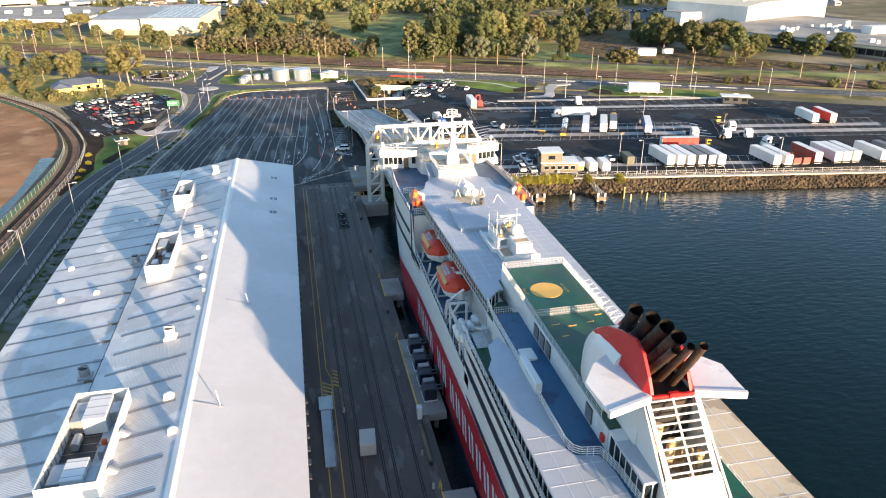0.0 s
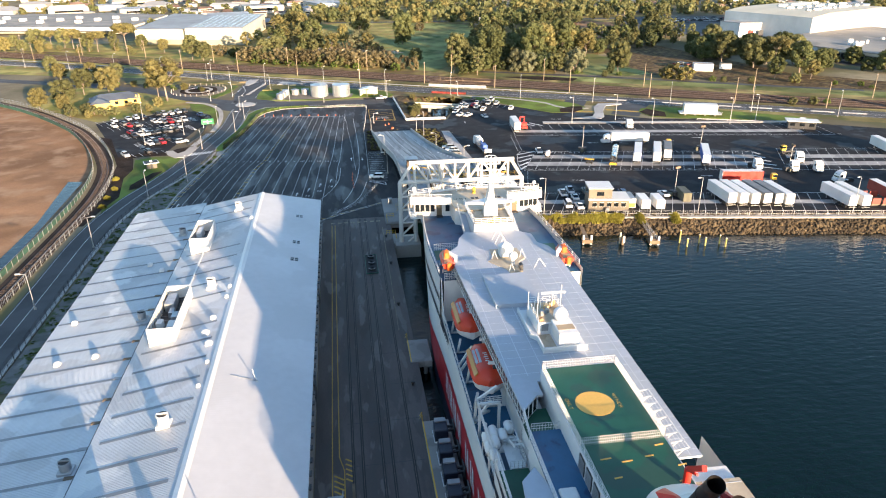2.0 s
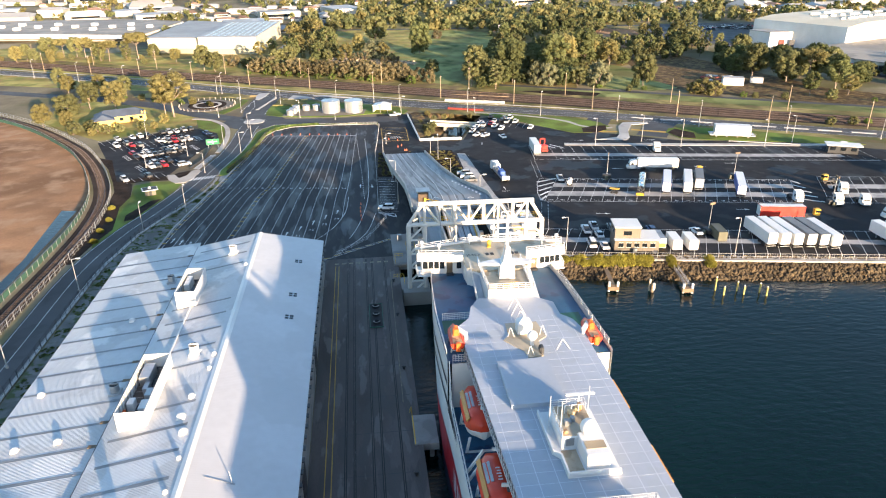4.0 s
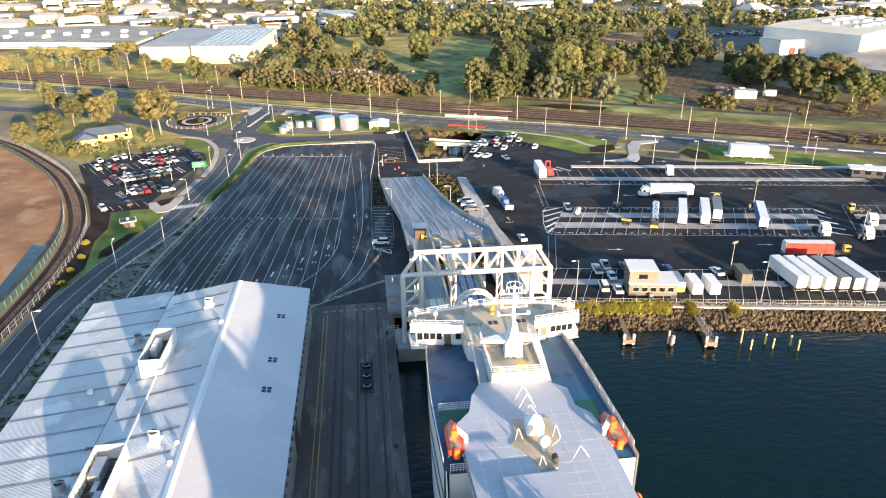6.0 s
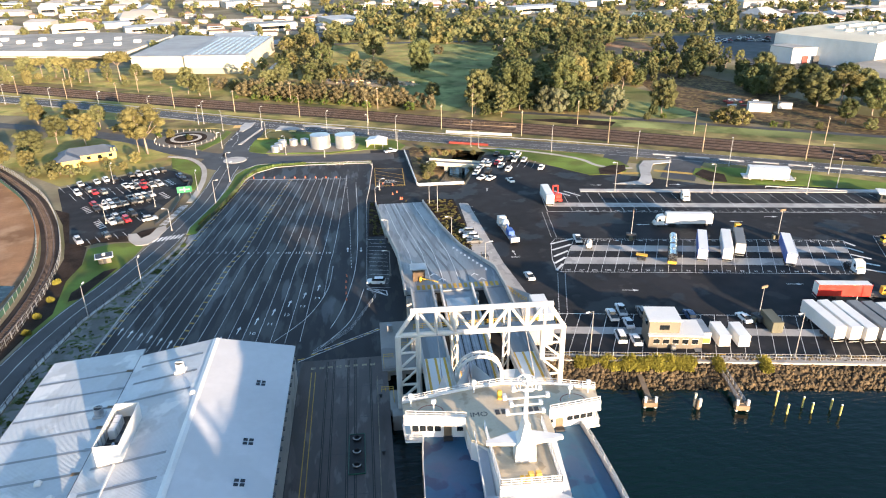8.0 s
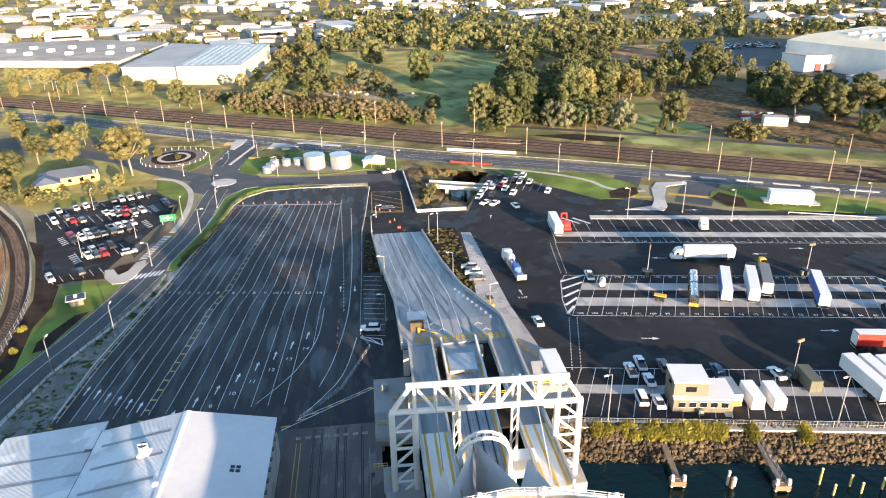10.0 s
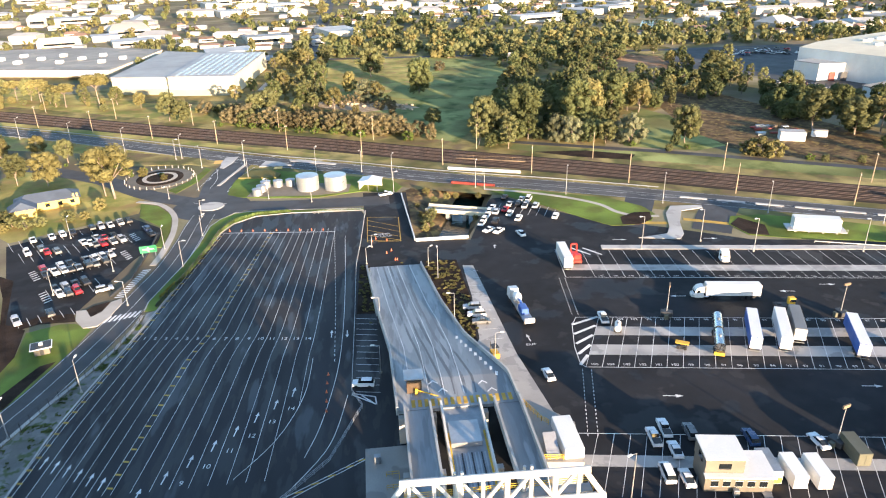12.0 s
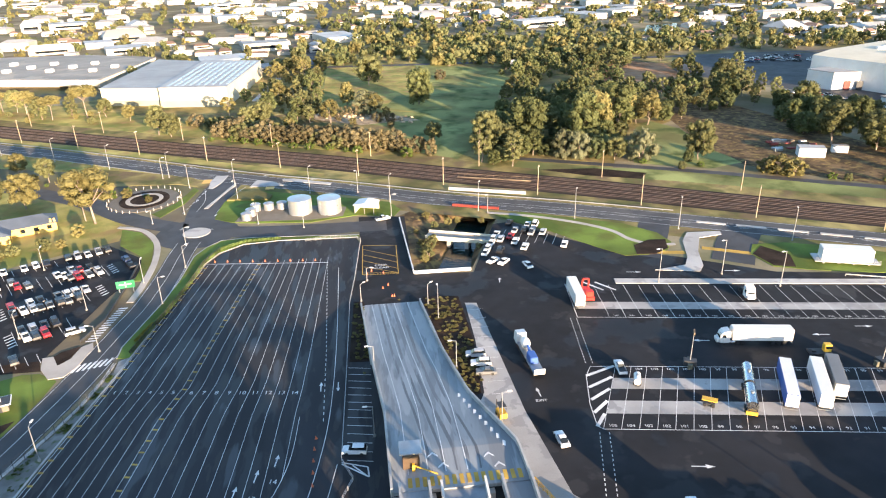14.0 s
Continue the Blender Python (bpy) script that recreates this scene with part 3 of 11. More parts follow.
ground_sheet("verge_bank", [(-330, 548), (-163, 464), (-104, 434), (-58, 408), (-52, 401), (-110, 422), (-190, 448), (-330, 505)], -0.035, "verge", "golden grass bank below the highway", "verge")
ground_sheet("verge_rail", [(-330, 606), (-185, 534), (-95, 487), (-25, 450), (14, 430), (-20, 458), (-60, 496), (-140, 552), (-240, 612)], -0.035, "verge", "golden grass slope beyond the railway", "verge")
ground_sheet("verge_middle", [(-330, 566), (-160, 480), (-60, 426), (0, 396), (0, 401), (-60, 433), (-160, 488), (-330, 574)], -0.03, "verge", "golden grass strip between highway and railway", "verge")
ground_sheet("verge_east", [(66, 366), (150, 325), (330, 238), (330, 250), (150, 333), (66, 374)], -0.03, "scrub", "scrubby strip between highway and railway", "verge")
ground_sheet("house_garden", [(-130, 400), (-92, 376), (-66, 352), (-64, 338), (-98, 317), (-140, 356)], -0.037, "verge", "golden grass round the house", "lawn")

ground_sheet("creek_side", [(28.8, 300), (32, 299.6), (33, 340), (50, 352.5), (48, 357), (40, 356), (28.6, 346)], -0.05, "creek_earth", "brown earth beside the creek", "bank")

# ---- the ferry: bow to the north, port side along the quay ----
CX = 30.0
ferry = thing("ferry", "large white ferry with red lower hull moored at the quay", "ship", (CX, 50, -3))
F0 = Vector((CX, 50, -3))


def fpart(name, shape, mat, parent=None, label=""):
    """a piece of the ferry, given in world metres."""
    shape.v = [(x - F0.x, y - F0.y, z - F0.z) for x, y, z in shape.v]
    return part(name, shape, mat, parent or ferry, label)


def railing(line, h=1.1, step=1.6, t=0.06, mid=2):
    """an open railing along a line of (x, y, z)."""
    sh = Shape()
    for a, b in zip(line, line[1:]):
        a, b = Vector(a), Vector(b)
        n = max(1, round((b - a).length / step))
        for i in range(n + 1):
            p = a.lerp(b, i / n)
            sh.beam(p, p + Vector((0, 0, h)), t)
        for k in range(mid + 1):
            z = Vector((0, 0, h * (k + 1) / (mid + 1)))
            sh.beam(a + z, b + z, t)
    return sh


def half_breadth(y, z):
    """how wide the hull is on each side at a station y and height z."""
    full = 11.7
    bow = 164 + (z + 3) * 0.25
    k = max(0.0, min(1.0, (y - 112) / (bow - 112)))
    flare = 2.2 + max(0, z) * 0.06
    stern = max(0.0, min(1.0, (-38 - y) / 10))
    return max(0.25, full * (1 - k ** flare)) * (1 - 0.12 * stern)


def mid_x(y):
    """the keel line bends a little to port at the bow, as the ship lies askew to the quay."""
    return CX - 0.6 * max(0.0, min(1.0, (y - 105) / 20))


def hull_band(z0, z1, y0=-46, y1=168, out=0.0, rows=4, sides=(-1, 1)):
    sh = Shape()
    ys = [y0 + (y1 - y0) * i / 60 for i in range(61)]
    for side in sides:
        rings = [[(mid_x(y) + side * (half_breadth(y, z0 + (z1 - z0) * j / rows) + out), y, z0 + (z1 - z0) * j / rows) for j in range(rows + 1)] for y in ys]
        if side == 1:
            rings = rings[::-1]
        sh.loft(rings, closed=False, caps=False)
    return sh


DECK = 19.4
fpart("boot_topping", hull_band(-5.0, 0.4, rows=2), "ship_navy", None, "dark boot topping at the waterline")
fpart("lower_hull", hull_band(0.4, 3.0, rows=2), "ship_red", None, "dark red hull side")
fpart("upper_hull", hull_band(3.0, 11.8), "ship_white", None, "white upper hull side")
# red field that rises towards the stern, on the port and starboard sides
for side in (-1, 1):
    sh = Shape()
    ys = [140 - i * 3.1 for i in range(61)]
    top = [float(np.interp(-y, (-139, -124, -114, -103, -92, -77, -70), (3.0, 5.5, 7.0, 7.5, 8.2, 9.0, 9.4))) for y in ys]
    rings = [[(mid_x(y) + side * (half_breadth(y, z) + 0.04), y, z) for z in (2.9, 2.9 + (t - 2.9) * 0.5, t)] for y, t in zip(ys, top)]
    sh.loft(rings if side == 1 else rings[::-1], closed=False, caps=False)
    fpart("red_field", sh, "ship_red", None, "red painted field on the hull")
# bow section is full height; aft of it the side is cut down for the boats
fpart("bow_side", hull_band(11.8, 16.6, 111.6, 158), "ship_white", None, "white bow plating")
for side in (-1, 1):
    fpart("bow_bulwark", hull_band(16.6, DECK + 0.7, 111.6, 143.6, sides=(side,)), "ship_white", None, "white bow bulwark")
fpart("boat_side", Shape().loft([[(CX - 11.7 + d, y, z) for d, z in ((0, 11.8), (0, h), (0.12, h), (0.12, 11.8))] for y, h in ((70, 13.4), (109, 13.4), (111.8, DECK + 0.5))]), "ship_white", None, "low white side plating beside the boats")
for side in (-1, 1):
    fpart("aft_side", hull_band(11.8, 18.4, 33, 72, sides=(side,)), "ship_white", None, "white side plating aft of the boats")


def stripe(rows, n=24):
    """a stripe on both sides through stations (y, lower edge, upper edge)."""
    for side in (-1, 1):
        rings = []
        for (ya, la, ua), (yb, lb, ub) in zip(rows, rows[1:]):
            for i in range(n + 1):
                k = i / n
                y, lo, up = ya + (yb - ya) * k, la + (lb - la) * k, ua + (ub - ua) * k
                rings.append([(mid_x(y) + side * (half_breadth(y, z) + 0.04), y, z) for z in (lo, (lo + up) / 2, up)])
        fpart("navy_stripe", Shape().loft(rings if side == 1 else rings[::-1], closed=False, caps=False), "ship_navy", None, "navy stripe along the side")


stripe([(152, 9.6, 10.4), (146, 10.2, 11.1), (138, 11.5, 12.4), (129, 12.1, 13.0), (115, 12.5, 13.4), (104, 12.4, 13.3)])
stripe([(150, 12.9, 13.6), (143, 14.0, 14.9), (132, 15.1, 16.0), (122, 15.5, 16.4), (112, 15.7, 16.5)])
stripe([(71, 10.1, 10.2), (67, 9.6, 10.6), (-30, 9.6, 10.6)])
stripe([(74, 14.9, 15.0), (70, 13.9, 15.2), (33, 13.7, 15.0)])
stripe([(72, 17.0, 17.1), (68, 16.6, 17.5), (33, 16.6, 17.5)])
# plain white bars in place of the name on the red field
for y0, n in ((113.4, 6), (88.6, 2), (79.6, 8)):
    for i in range(n):
        y = y0 - i * 3.7
        zb = 2.3 + max(0, (113 - y)) * 0.02
        for dy in (0.0, 1.5):
            x = CX - half_breadth(y, 4) - 0.08
            fpart("name_bar", Shape().add([(x, y - dy, zb), (x, y - dy - 0.85, zb), (x, y - dy - 0.2, zb + 3.7), (x, y - dy + 0.65, zb + 3.7)], [(0, 1, 2, 3)]), "ship_white", None, "white painted bar on the red hull")


def deck_plate(z, y0, y1, inset=0.15, thick=0.15, n=30, x_limit=None):
    ys = [y0 + (y1 - y0) * i / n for i in range(n + 1)]
    pts = [(mid_x(y) - (half_breadth(y, z) - inset), y) for y in ys] + [(mid_x(y) + (half_breadth(y, z) - inset), y) for y in reversed(ys)]
    sh = Shape()
    rows = [[(mid_x(y) - (half_breadth(y, z) - inset), y, z), (mid_x(y) + (half_breadth(y, z) - inset), y, z)] for y in ys]
    sh.loft(rows[::-1], closed=False, caps=False)
    return sh


fpart("boat_deck", deck_plate(12.0, -30, 112), "deck_blue", None, "blue painted boat deck")
for xa in (18.75, 37.4):
    fpart("bow_bulkhead", Shape().box(xa, xa + 3.85, 111.8, 112.0, 12, DECK), "ship_white", None, "white bulkhead at the end of the boat deck")
fpart("bow_deck", deck_plate(DECK, 111.8, 143.5), "deck_blue", None, "blue painted fore deck")
fpart("bow_green_deck", Shape().box(CX - 11.3, CX + 10.2, 119.6, 123.5, DECK - 0.05, DECK + 0.03), "deck_green", None, "green painted deck beside the rescue boats")

# superstructure with its glazed sides and pale roof
ROOF = 21.3
RX = 38.2


def lx(y):
    """the port edge of the roof, slightly askew to the keel."""
    return 21.0 + (106.5 - y) * 0.041


fpart("upper_house", Shape().box(23.6, RX - 0.5, 80.9, 118, 12.0, ROOF - 0.25), "ship_white", None, "white deckhouse under the roof")
sh = Shape()
sh.prism([(22.2, 75.6), (lx(118.4), 118.4), (22.4, 120.6), (23.2, 123.8), (24.8, 126.6), (33.4, 126.2), (36.2, 123.9), (36.2, 120.2), (37.7, 118.4), (RX, 116), (RX, 66), (34.6, 66), (34.6, 80.8), (25.2, 80.8), (25.2, 78.2), (24.5, 78.2)], ROOF - 0.25, ROOF)
fpart("house_roof", sh, "deck_grey", None, "pale grey panelled roof")
fpart("house_front", Shape().prism([(21.6, 117), (22.8, 120.8), (23.5, 123.5), (25.1, 126.2), (33.2, 125.9), (35.9, 123.6), (35.9, 120.2), (RX - 0.5, 116)], DECK, ROOF - 0.25), "ship_white", None, "white wall at the head of the deckhouse")
# lounge windows above an overhanging floor
WB = 19.3
fpart("lounge_floor", Shape().prism([(lx(76) + 0.14, 76), (lx(118) + 0.14, 118), (23.8, 118), (23.8, 81), (24.6, 78.3)], WB - 0.25, WB), "ship_white", None, "white overhanging floor of the lounge")
for i in range(20):
    y = 75.8 + i * 2.11
    ya = y + 2.04
    fpart("window_pane", Shape().loft([[(lx(b), b, 21.0), (lx(b) + 0.1, b, WB), (lx(b) + 0.16, b, WB), (lx(b) + 0.06, b, 21.0)] for b in (y, ya)]), "glass", None, "dark pane of the lounge side")
sh = Shape()
for i in range(41):
    y = 75.75 + i * 1.055
    sh.beam((lx(y) + 0.05, y, WB), (lx(y) - 0.05, y, 21.05), 0.06)
for h in (0.0, 0.8):
    sh.beam((lx(75.8) + 0.03 - h * 0.06, 75.8, WB + h), (lx(118) + 0.03 - h * 0.06, 118, WB + h), 0.06 if h else 0.1)
fpart("window_mullions", sh, "ship_white", None, "white window posts")
# glazed end wall of the lounge, looking over the promenade
for k in range(3):
    a, b = k / 3 + 0.02, (k + 1) / 3 - 0.02
    fpart("end_pane", Shape().beam((22.4 + 2.1 * a, 75.9 + 2.3 * a, 20.25), (22.4 + 2.1 * b, 75.9 + 2.3 * b, 20.25), 0.06, 1.6), "glass", None, "dark pane in the lounge end wall")
for k in range(4):
    fpart("end_post", Shape().beam((22.4 + 0.7 * k, 75.85 + 0.767 * k, 19.3), (22.4 + 0.7 * k, 75.85 + 0.767 * k, 21.05), 0.12), "ship_white", None, "white post of the lounge end wall")
fpart("notch_deck", Shape().prism([(22.3, 73.0), (22.3, 75.7), (24.5, 78.1), (25.6, 78.1), (25.6, 73.0)], 19.3, 19.4), "deck_green", None, "dark green sunken deck beside the lounge")
fpart("notch_rail", railing([(22.4, 73.0, 20.6), (25.5, 72.9, 20.6)], 1.0, 0.3, 0.04, 2), "ship_white", None, "white rail round the sunken deck")
# panel joints on the roof
sh = Shape()
for i in range(31):
    y = 67 + i * 1.72
    sh.box(lx(y) + 0.1 if y > 82 else 34.7, RX - 0.1 if y < 115 else 36.0, y, y + 0.06, ROOF, ROOF + 0.006)
for i in range(8):
    x = 22.3 + i * 2.1
    sh.box(x, x + 0.08, 82 if x < 34.7 else 66.2, 120 if 23 < x < 36 else 116, ROOF, ROOF + 0.006)
fpart("roof_rib", sh, "roof_joint", None, "thin joints between roof panels")

# aft: low roof, blue promenade, winch deck wall, green deck
fpart("aft_house", Shape().loft([[(19.4, ya, z), (25.2, ya, z), (25.2, 63.4, z), (19.4, 63.4, z)] for z, ya in ((12.0, 29.0), (15.6, 30.0), (20.45, 37.4))]), "ship_white", None, "white deckhouse aft of the boats")
fpart("aft_house_fore", Shape().prism([(22.2, 63.4), (25.2, 63.4), (25.2, 72.8), (22.2, 72.8)], 12, 20.4).prism([(22.4, 72.8), (25.2, 72.8), (25.2, 81.0), (23.6, 81.0), (22.4, 76.0)], 12, 19.28), "ship_white", None, "white deckhouse below the promenade")
fpart("aft_house_roof", Shape().prism([(18.7, 36.6), (18.4, 61.4), (19.3, 63.2), (19.6, 65.8), (21.3, 67.6), (22.0, 65.0), (22.0, 47.2), (22.5, 46.1), (24.7, 45.6), (25.3, 43), (25.6, 39), (25.6, 36.6)], 20.45, 20.7), "deck_grey", None, "pale grey roof beside the promenade")
fpart("promenade", Shape().prism([(22.0, 47.3), (22.0, 72.0), (22.4, 72.9), (25.6, 72.9), (25.6, 45.7), (24.7, 45.6), (22.5, 46.1)], 20.45, 20.62), "deck_blue", None, "blue painted promenade deck")
fpart("promenade_aft", Shape().prism([(25.2, 37.5), (25.2, 43), (24.8, 45.6), (26.4, 45.6), (26.4, 37.5)], 20.62, 20.74), "deck_blue", None, "blue deck beside the funnel casing")
for i in range(10):
    y = 38.2 + i * 2.5
    fpart("glazing", Shape().box(19.34, 19.42, y, y + 2.3, 15.6, 20.2), "glass", None, "dark glazed side of the deckhouse")
    fpart("glazing_post", Shape().beam((19.28, y - 0.08, 15.6), (19.28, y - 0.08, 20.4), 0.14).beam((19.28, y + 1.15, 15.6), (19.28, y + 1.15, 20.4), 0.1), "ship_white", None, "white post between the glazing")
for y in [38.5 + i * 2.1 for i in range(4)] + [47.0, 49.1]:
    fpart("roof_joint", Shape().box(18.8, 21.9 if y > 46 else 25.1, y, y + 0.09, 20.7, 20.715), "roof_joint", None, "raised joint between roof panels")
for x in (20.3, 21.9, 23.6):
    fpart("roof_joint", Shape().box(x, x + 0.09, 36.8, 51.0 if x < 21 else 45.2, 20.7, 20.715), "roof_joint", None, "raised joint between roof panels")
fpart("green_house", Shape().box(25.6, 34.6, 46.2, 80.8, 12, 23.0), "ship_white", None, "white wall below the winching deck")
fpart("green_deck", Shape().box(25.75, 34.45, 46.3, 80.65, 23.0, 23.06), "deck_green", None, "green painted winching deck")
fpart("winch_circle", Shape().rod((29.5, 73.5, 23.06), (29.5, 73.5, 23.09), 2.1, n=40), "circle", None, "plain yellow circle painted on the green deck")
for x, y, d in ((27.0, 65.0, 1.1), (28.9, 64.4, 1.1), (31.4, 64.8, 0.9), (33.0, 66.2, 0.9), (27.4, 62.4, 0.8), (34.0, 63.2, 0.9), (33.2, 61.2, 0.7)):
    fpart("deck_dash", Shape().beam((x, y, 23.08), (x + d, y + 0.1, 23.08), 0.16, 0.03), "circle", None, "ochre dash painted on the green deck")
fpart("starboard_house", Shape().box(34.6, 41.0, 20, 66, 12, 19.6), "ship_white", None, "white deckhouse on the starboard side")
fpart("starboard_roof", Shape().box(34.6, 41.3, 20, 64, 19.6, 19.85), "deck_buff", None, "pale weathered roof to starboard")
sh = Shape()
for i in range(19):
    y = 22 + i * 2.3
    sh.box(34.8, 41.2, y, y + 0.09, 19.85, 19.864)
for x in (37.3, 39.2):
    sh.box(x, x + 0.09, 20.2, 64, 19.85, 19.864)
fpart("roof_rib", sh, "roof_joint", None, "thin joints between roof panels")
fpart("well_deck", Shape().box(18.9, 22.2, 66, 72.4, 16.0, 16.15), "deck_green", None, "dark green side deck below the promenade")
for y, z in ((73.6, 18.2), (75.2, 17.4), (76.8, 16.6)):
    fpart("side_stair", Shape().beam((21.9, y + 1.6, z - 0.8), (21.9, y, z), 0.1, 0.3).beam((20.9, y + 1.6, z - 0.8), (20.9, y, z), 0.1, 0.3).beam((20.9, y + 0.8, z - 0.4), (21.9, y + 0.8, z - 0.4), 0.25, 0.08), "ship_white", None, "white steps to the side deck")


def bulwark(line, h=1.1, t=0.12):
    sh = Shape()
    for a, b in zip(line, line[1:]):
        a, b = Vector(a), Vector(b)
        sh.beam(a + Vector((0, 0, h / 2)), b + Vector((0, 0, h / 2)), t, h)
    return sh


fpart("winch_rail", railing([(25.7, 67.2, 23), (25.7, 80.7, 23), (34.5, 80.7, 23), (34.5, 67.2, 23), (25.7, 67.2, 23)], 1.05, 0.2, 0.025, 2), "ship_white", None, "white mesh rail round the winching deck")
# safety net frames that stand out over the starboard side of the winching deck
for i in range(8):
    y = 65.2 + i * 1.22
    net = fpart("net_frame", Shape().beam((34.6, y, 23.0), (36.1, y, 23.25), 0.09).beam((34.6, y + 1.1, 23.0), (36.1, y + 1.1, 23.25), 0.09).beam((36.1, y, 23.25), (36.1, y + 1.1, 23.25), 0.09).beam((34.7, y, 23.02), (34.7, y + 1.1, 23.02), 0.09).beam((34.6, y, 22.0), (35.6, y, 23.1), 0.07), "ship_white", None, "white safety net frame beside the winching deck")
    for k in range(3):
        x = 34.95 + k * 0.4
        fpart("net_bar", Shape().beam((x, y, 23.06 + k * 0.066), (x, y + 1.1, 23.06 + k * 0.066), 0.04, 0.03), "ship_white", net)
fpart("deck_rail", railing([(25.7, 48, 23), (25.7, 67.2, 23)], 0.9, 1.2, 0.04), "ship_white", None, "white rail")
fpart("deck_rail", railing([(22.3, 75.7, 20.6), (22.0, 72.4, 20.6), (22.0, 47.4, 20.7), (22.3, 46.4, 20.7), (22.9, 45.9, 20.7), (24.7, 45.6, 20.7), (25.3, 43.0, 20.7), (25.6, 39, 20.7), (25.6, 37.5, 20.7)], 1.05, 0.55, 0.06, 3), "ship_white", None, "white rail of the promenade")
fpart("deck_rail", railing([(35.6, 64, 19.85), (35.6, 32, 19.85)], 1.0, 1.1, 0.06, 2), "ship_white", None, "white rail")

# bridge across the bow with its wings
bridge = [(16.3, 143.2), (16.3, 139.2), (24.1, 137.9), (24.4, 134.9), (26.2, 133.4), (33.8, 133.4), (35.0, 135.0), (35.1, 137.9), (42.3, 138.9), (42.9, 143.1), (36.5, 145.0), (30.1, 145.8), (24.0, 144.9)]
fpart("bridge_roof", Shape().prism(bridge, 22.3, 22.7), "deck_buff", None, "weathered roof of the bridge")
house = [(17.2, 142.9), (17.2, 140.2), (24.2, 139.4), (24.4, 135.0), (26.2, 133.6), (33.8, 133.6), (35.0, 135.2), (35.1, 139.4), (41.9, 140.2), (42.3, 142.8), (36.5, 144.7), (30.1, 145.5), (24.0, 144.6)]
fpart("bridge_house", Shape().prism(house, DECK, 22.3), "ship_white", None, "white bridge deckhouse")
fpart("bow_block", Shape().prism([(24.2, 137.0), (24.2, 140), (26.3, 140), (26.3, 136.2)], DECK, 22.28), "ship_white", None, "white block beside the bridge stair")
for (xa, ya), (xb, yb), door in (((17.3, 140.2), (24.1, 139.42), 22.0), ((35.2, 139.42), (41.8, 140.2), 37.0)):
    fpart("bridge_wing", Shape().prism([(16.2, 143), (16.4, 139.4), (18.8, 139.2), (18.8, 143)] if xa < 30 else [(40.6, 143), (40.6, 139.2), (42.6, 139.4), (42.8, 143)], 19.2, 19.45), "ship_white", None, "white floor of the bridge wing")
    n = 7
    for i in range(n):
        a, b = (i + 0.08) / n, (i + 0.92) / n
        if abs(xa + (xb - xa) * (a + b) / 2 - door) > 0.8:
            fpart("bridge_window", Shape().beam((xa + (xb - xa) * a, ya + (yb - ya) * a - 0.02, 21.15), (xa + (xb - xa) * b, ya + (yb - ya) * b - 0.02, 21.15), 0.12, 1.5), "glass", None, "dark bridge window")
    yd = ya + (yb - ya) * (door - xa) / (xb - xa)
    fpart("bridge_door", Shape().box(door - 0.5, door + 0.5, yd - 0.12, yd + 0.05, DECK + 0.1, 21.7), "timber", None, "brown door at the back of the bridge")
    fpart("door_step", Shape().box(door - 0.6, door + 0.6, yd - 0.9, yd - 0.1, DECK, DECK + 0.25), "dark", None, "dark step at the bridge door")
for (xa, ya), (xb, yb) in (((16.3, 139.2), (24.1, 137.9)), ((35.1, 137.9), (42.3, 138.9))):
    fpart("wing_fascia", Shape().loft([[(x, y - 0.05, 22.3), (x, y + 0.12, 23.75), (x, y + 0.35, 23.75), (x, y + 0.2, 22.3)] for x, y in ((xb, yb), (xa, ya))]), "ship_white", None, "deep white edge of the bridge roof")
fpart("wing_rail", railing([(18.8, 139.3, 19.45), (16.5, 139.5, 19.45), (16.3, 142.8, 19.45)], 1.0, 0.8, 0.07, 2), "ship_white", None, "white rail of the bridge wing")
fpart("wing_rail", railing([(40.6, 139.3, 19.45), (42.5, 139.5, 19.45), (42.7, 142.8, 19.45)], 1.0, 0.8, 0.07, 2), "ship_white", None, "white rail of the bridge wing")
fpart("bridge_rail", railing([(16.4, 143.2, 22.7), (24.0, 144.9, 22.7), (30.1, 145.8, 22.7), (36.5, 145.0, 22.7), (42.8, 143.1, 22.7)], 1.0, 1.6), "ship_white", None, "white rail on the bridge roof")
fpart("bridge_rail", railing([(16.6, 139.5, 23.6), (24.2, 138.2, 23.6)], 0.7, 1.2, 0.06, 1), "ship_white", None, "white rail on the bridge roof")
fpart("bridge_rail", railing([(42.2, 139.2, 23.6), (35.2, 138.2, 23.6)], 0.7, 1.2, 0.06, 1), "ship_white", None, "white rail on the bridge roof")
fpart("roof_coaming", bulwark([(16.3, 143.2, 22.6), (24.0, 144.9, 22.6), (30.1, 145.8, 22.6), (36.5, 145.0, 22.6), (42.9, 143.1, 22.6)], 0.5, 0.25), "ship_white", None, "white coaming of the bridge roof")
for x, y in ((17.4, 142.4), (20.3, 140.8), (26.2, 144.4), (33.7, 144.4), (38.8, 141.6), (41.6, 142.4)):
    fpart("lamp_post", Shape().rod((x, y, 22.7), (x, y, 24.3), 0.1, n=8).soft_box(x - 0.3, x + 0.3, y - 0.25, y + 0.25, 24.2, 24.7, 0.08), "ship_white", None, "white searchlight post")
fpart("beacon_locker", Shape().soft_box(29.1, 29.7, 142.3, 142.9, 22.7, 24.0, 0.08), "yellow", None, "yellow locker on the bridge roof")
for x in (29.1, 29.8):
    fpart("deck_bin", Shape().soft_box(x - 0.25, x + 0.25, 126.9, 127.5, 22.5, 23.2, 0.08), "yellow", None, "orange-yellow bin")
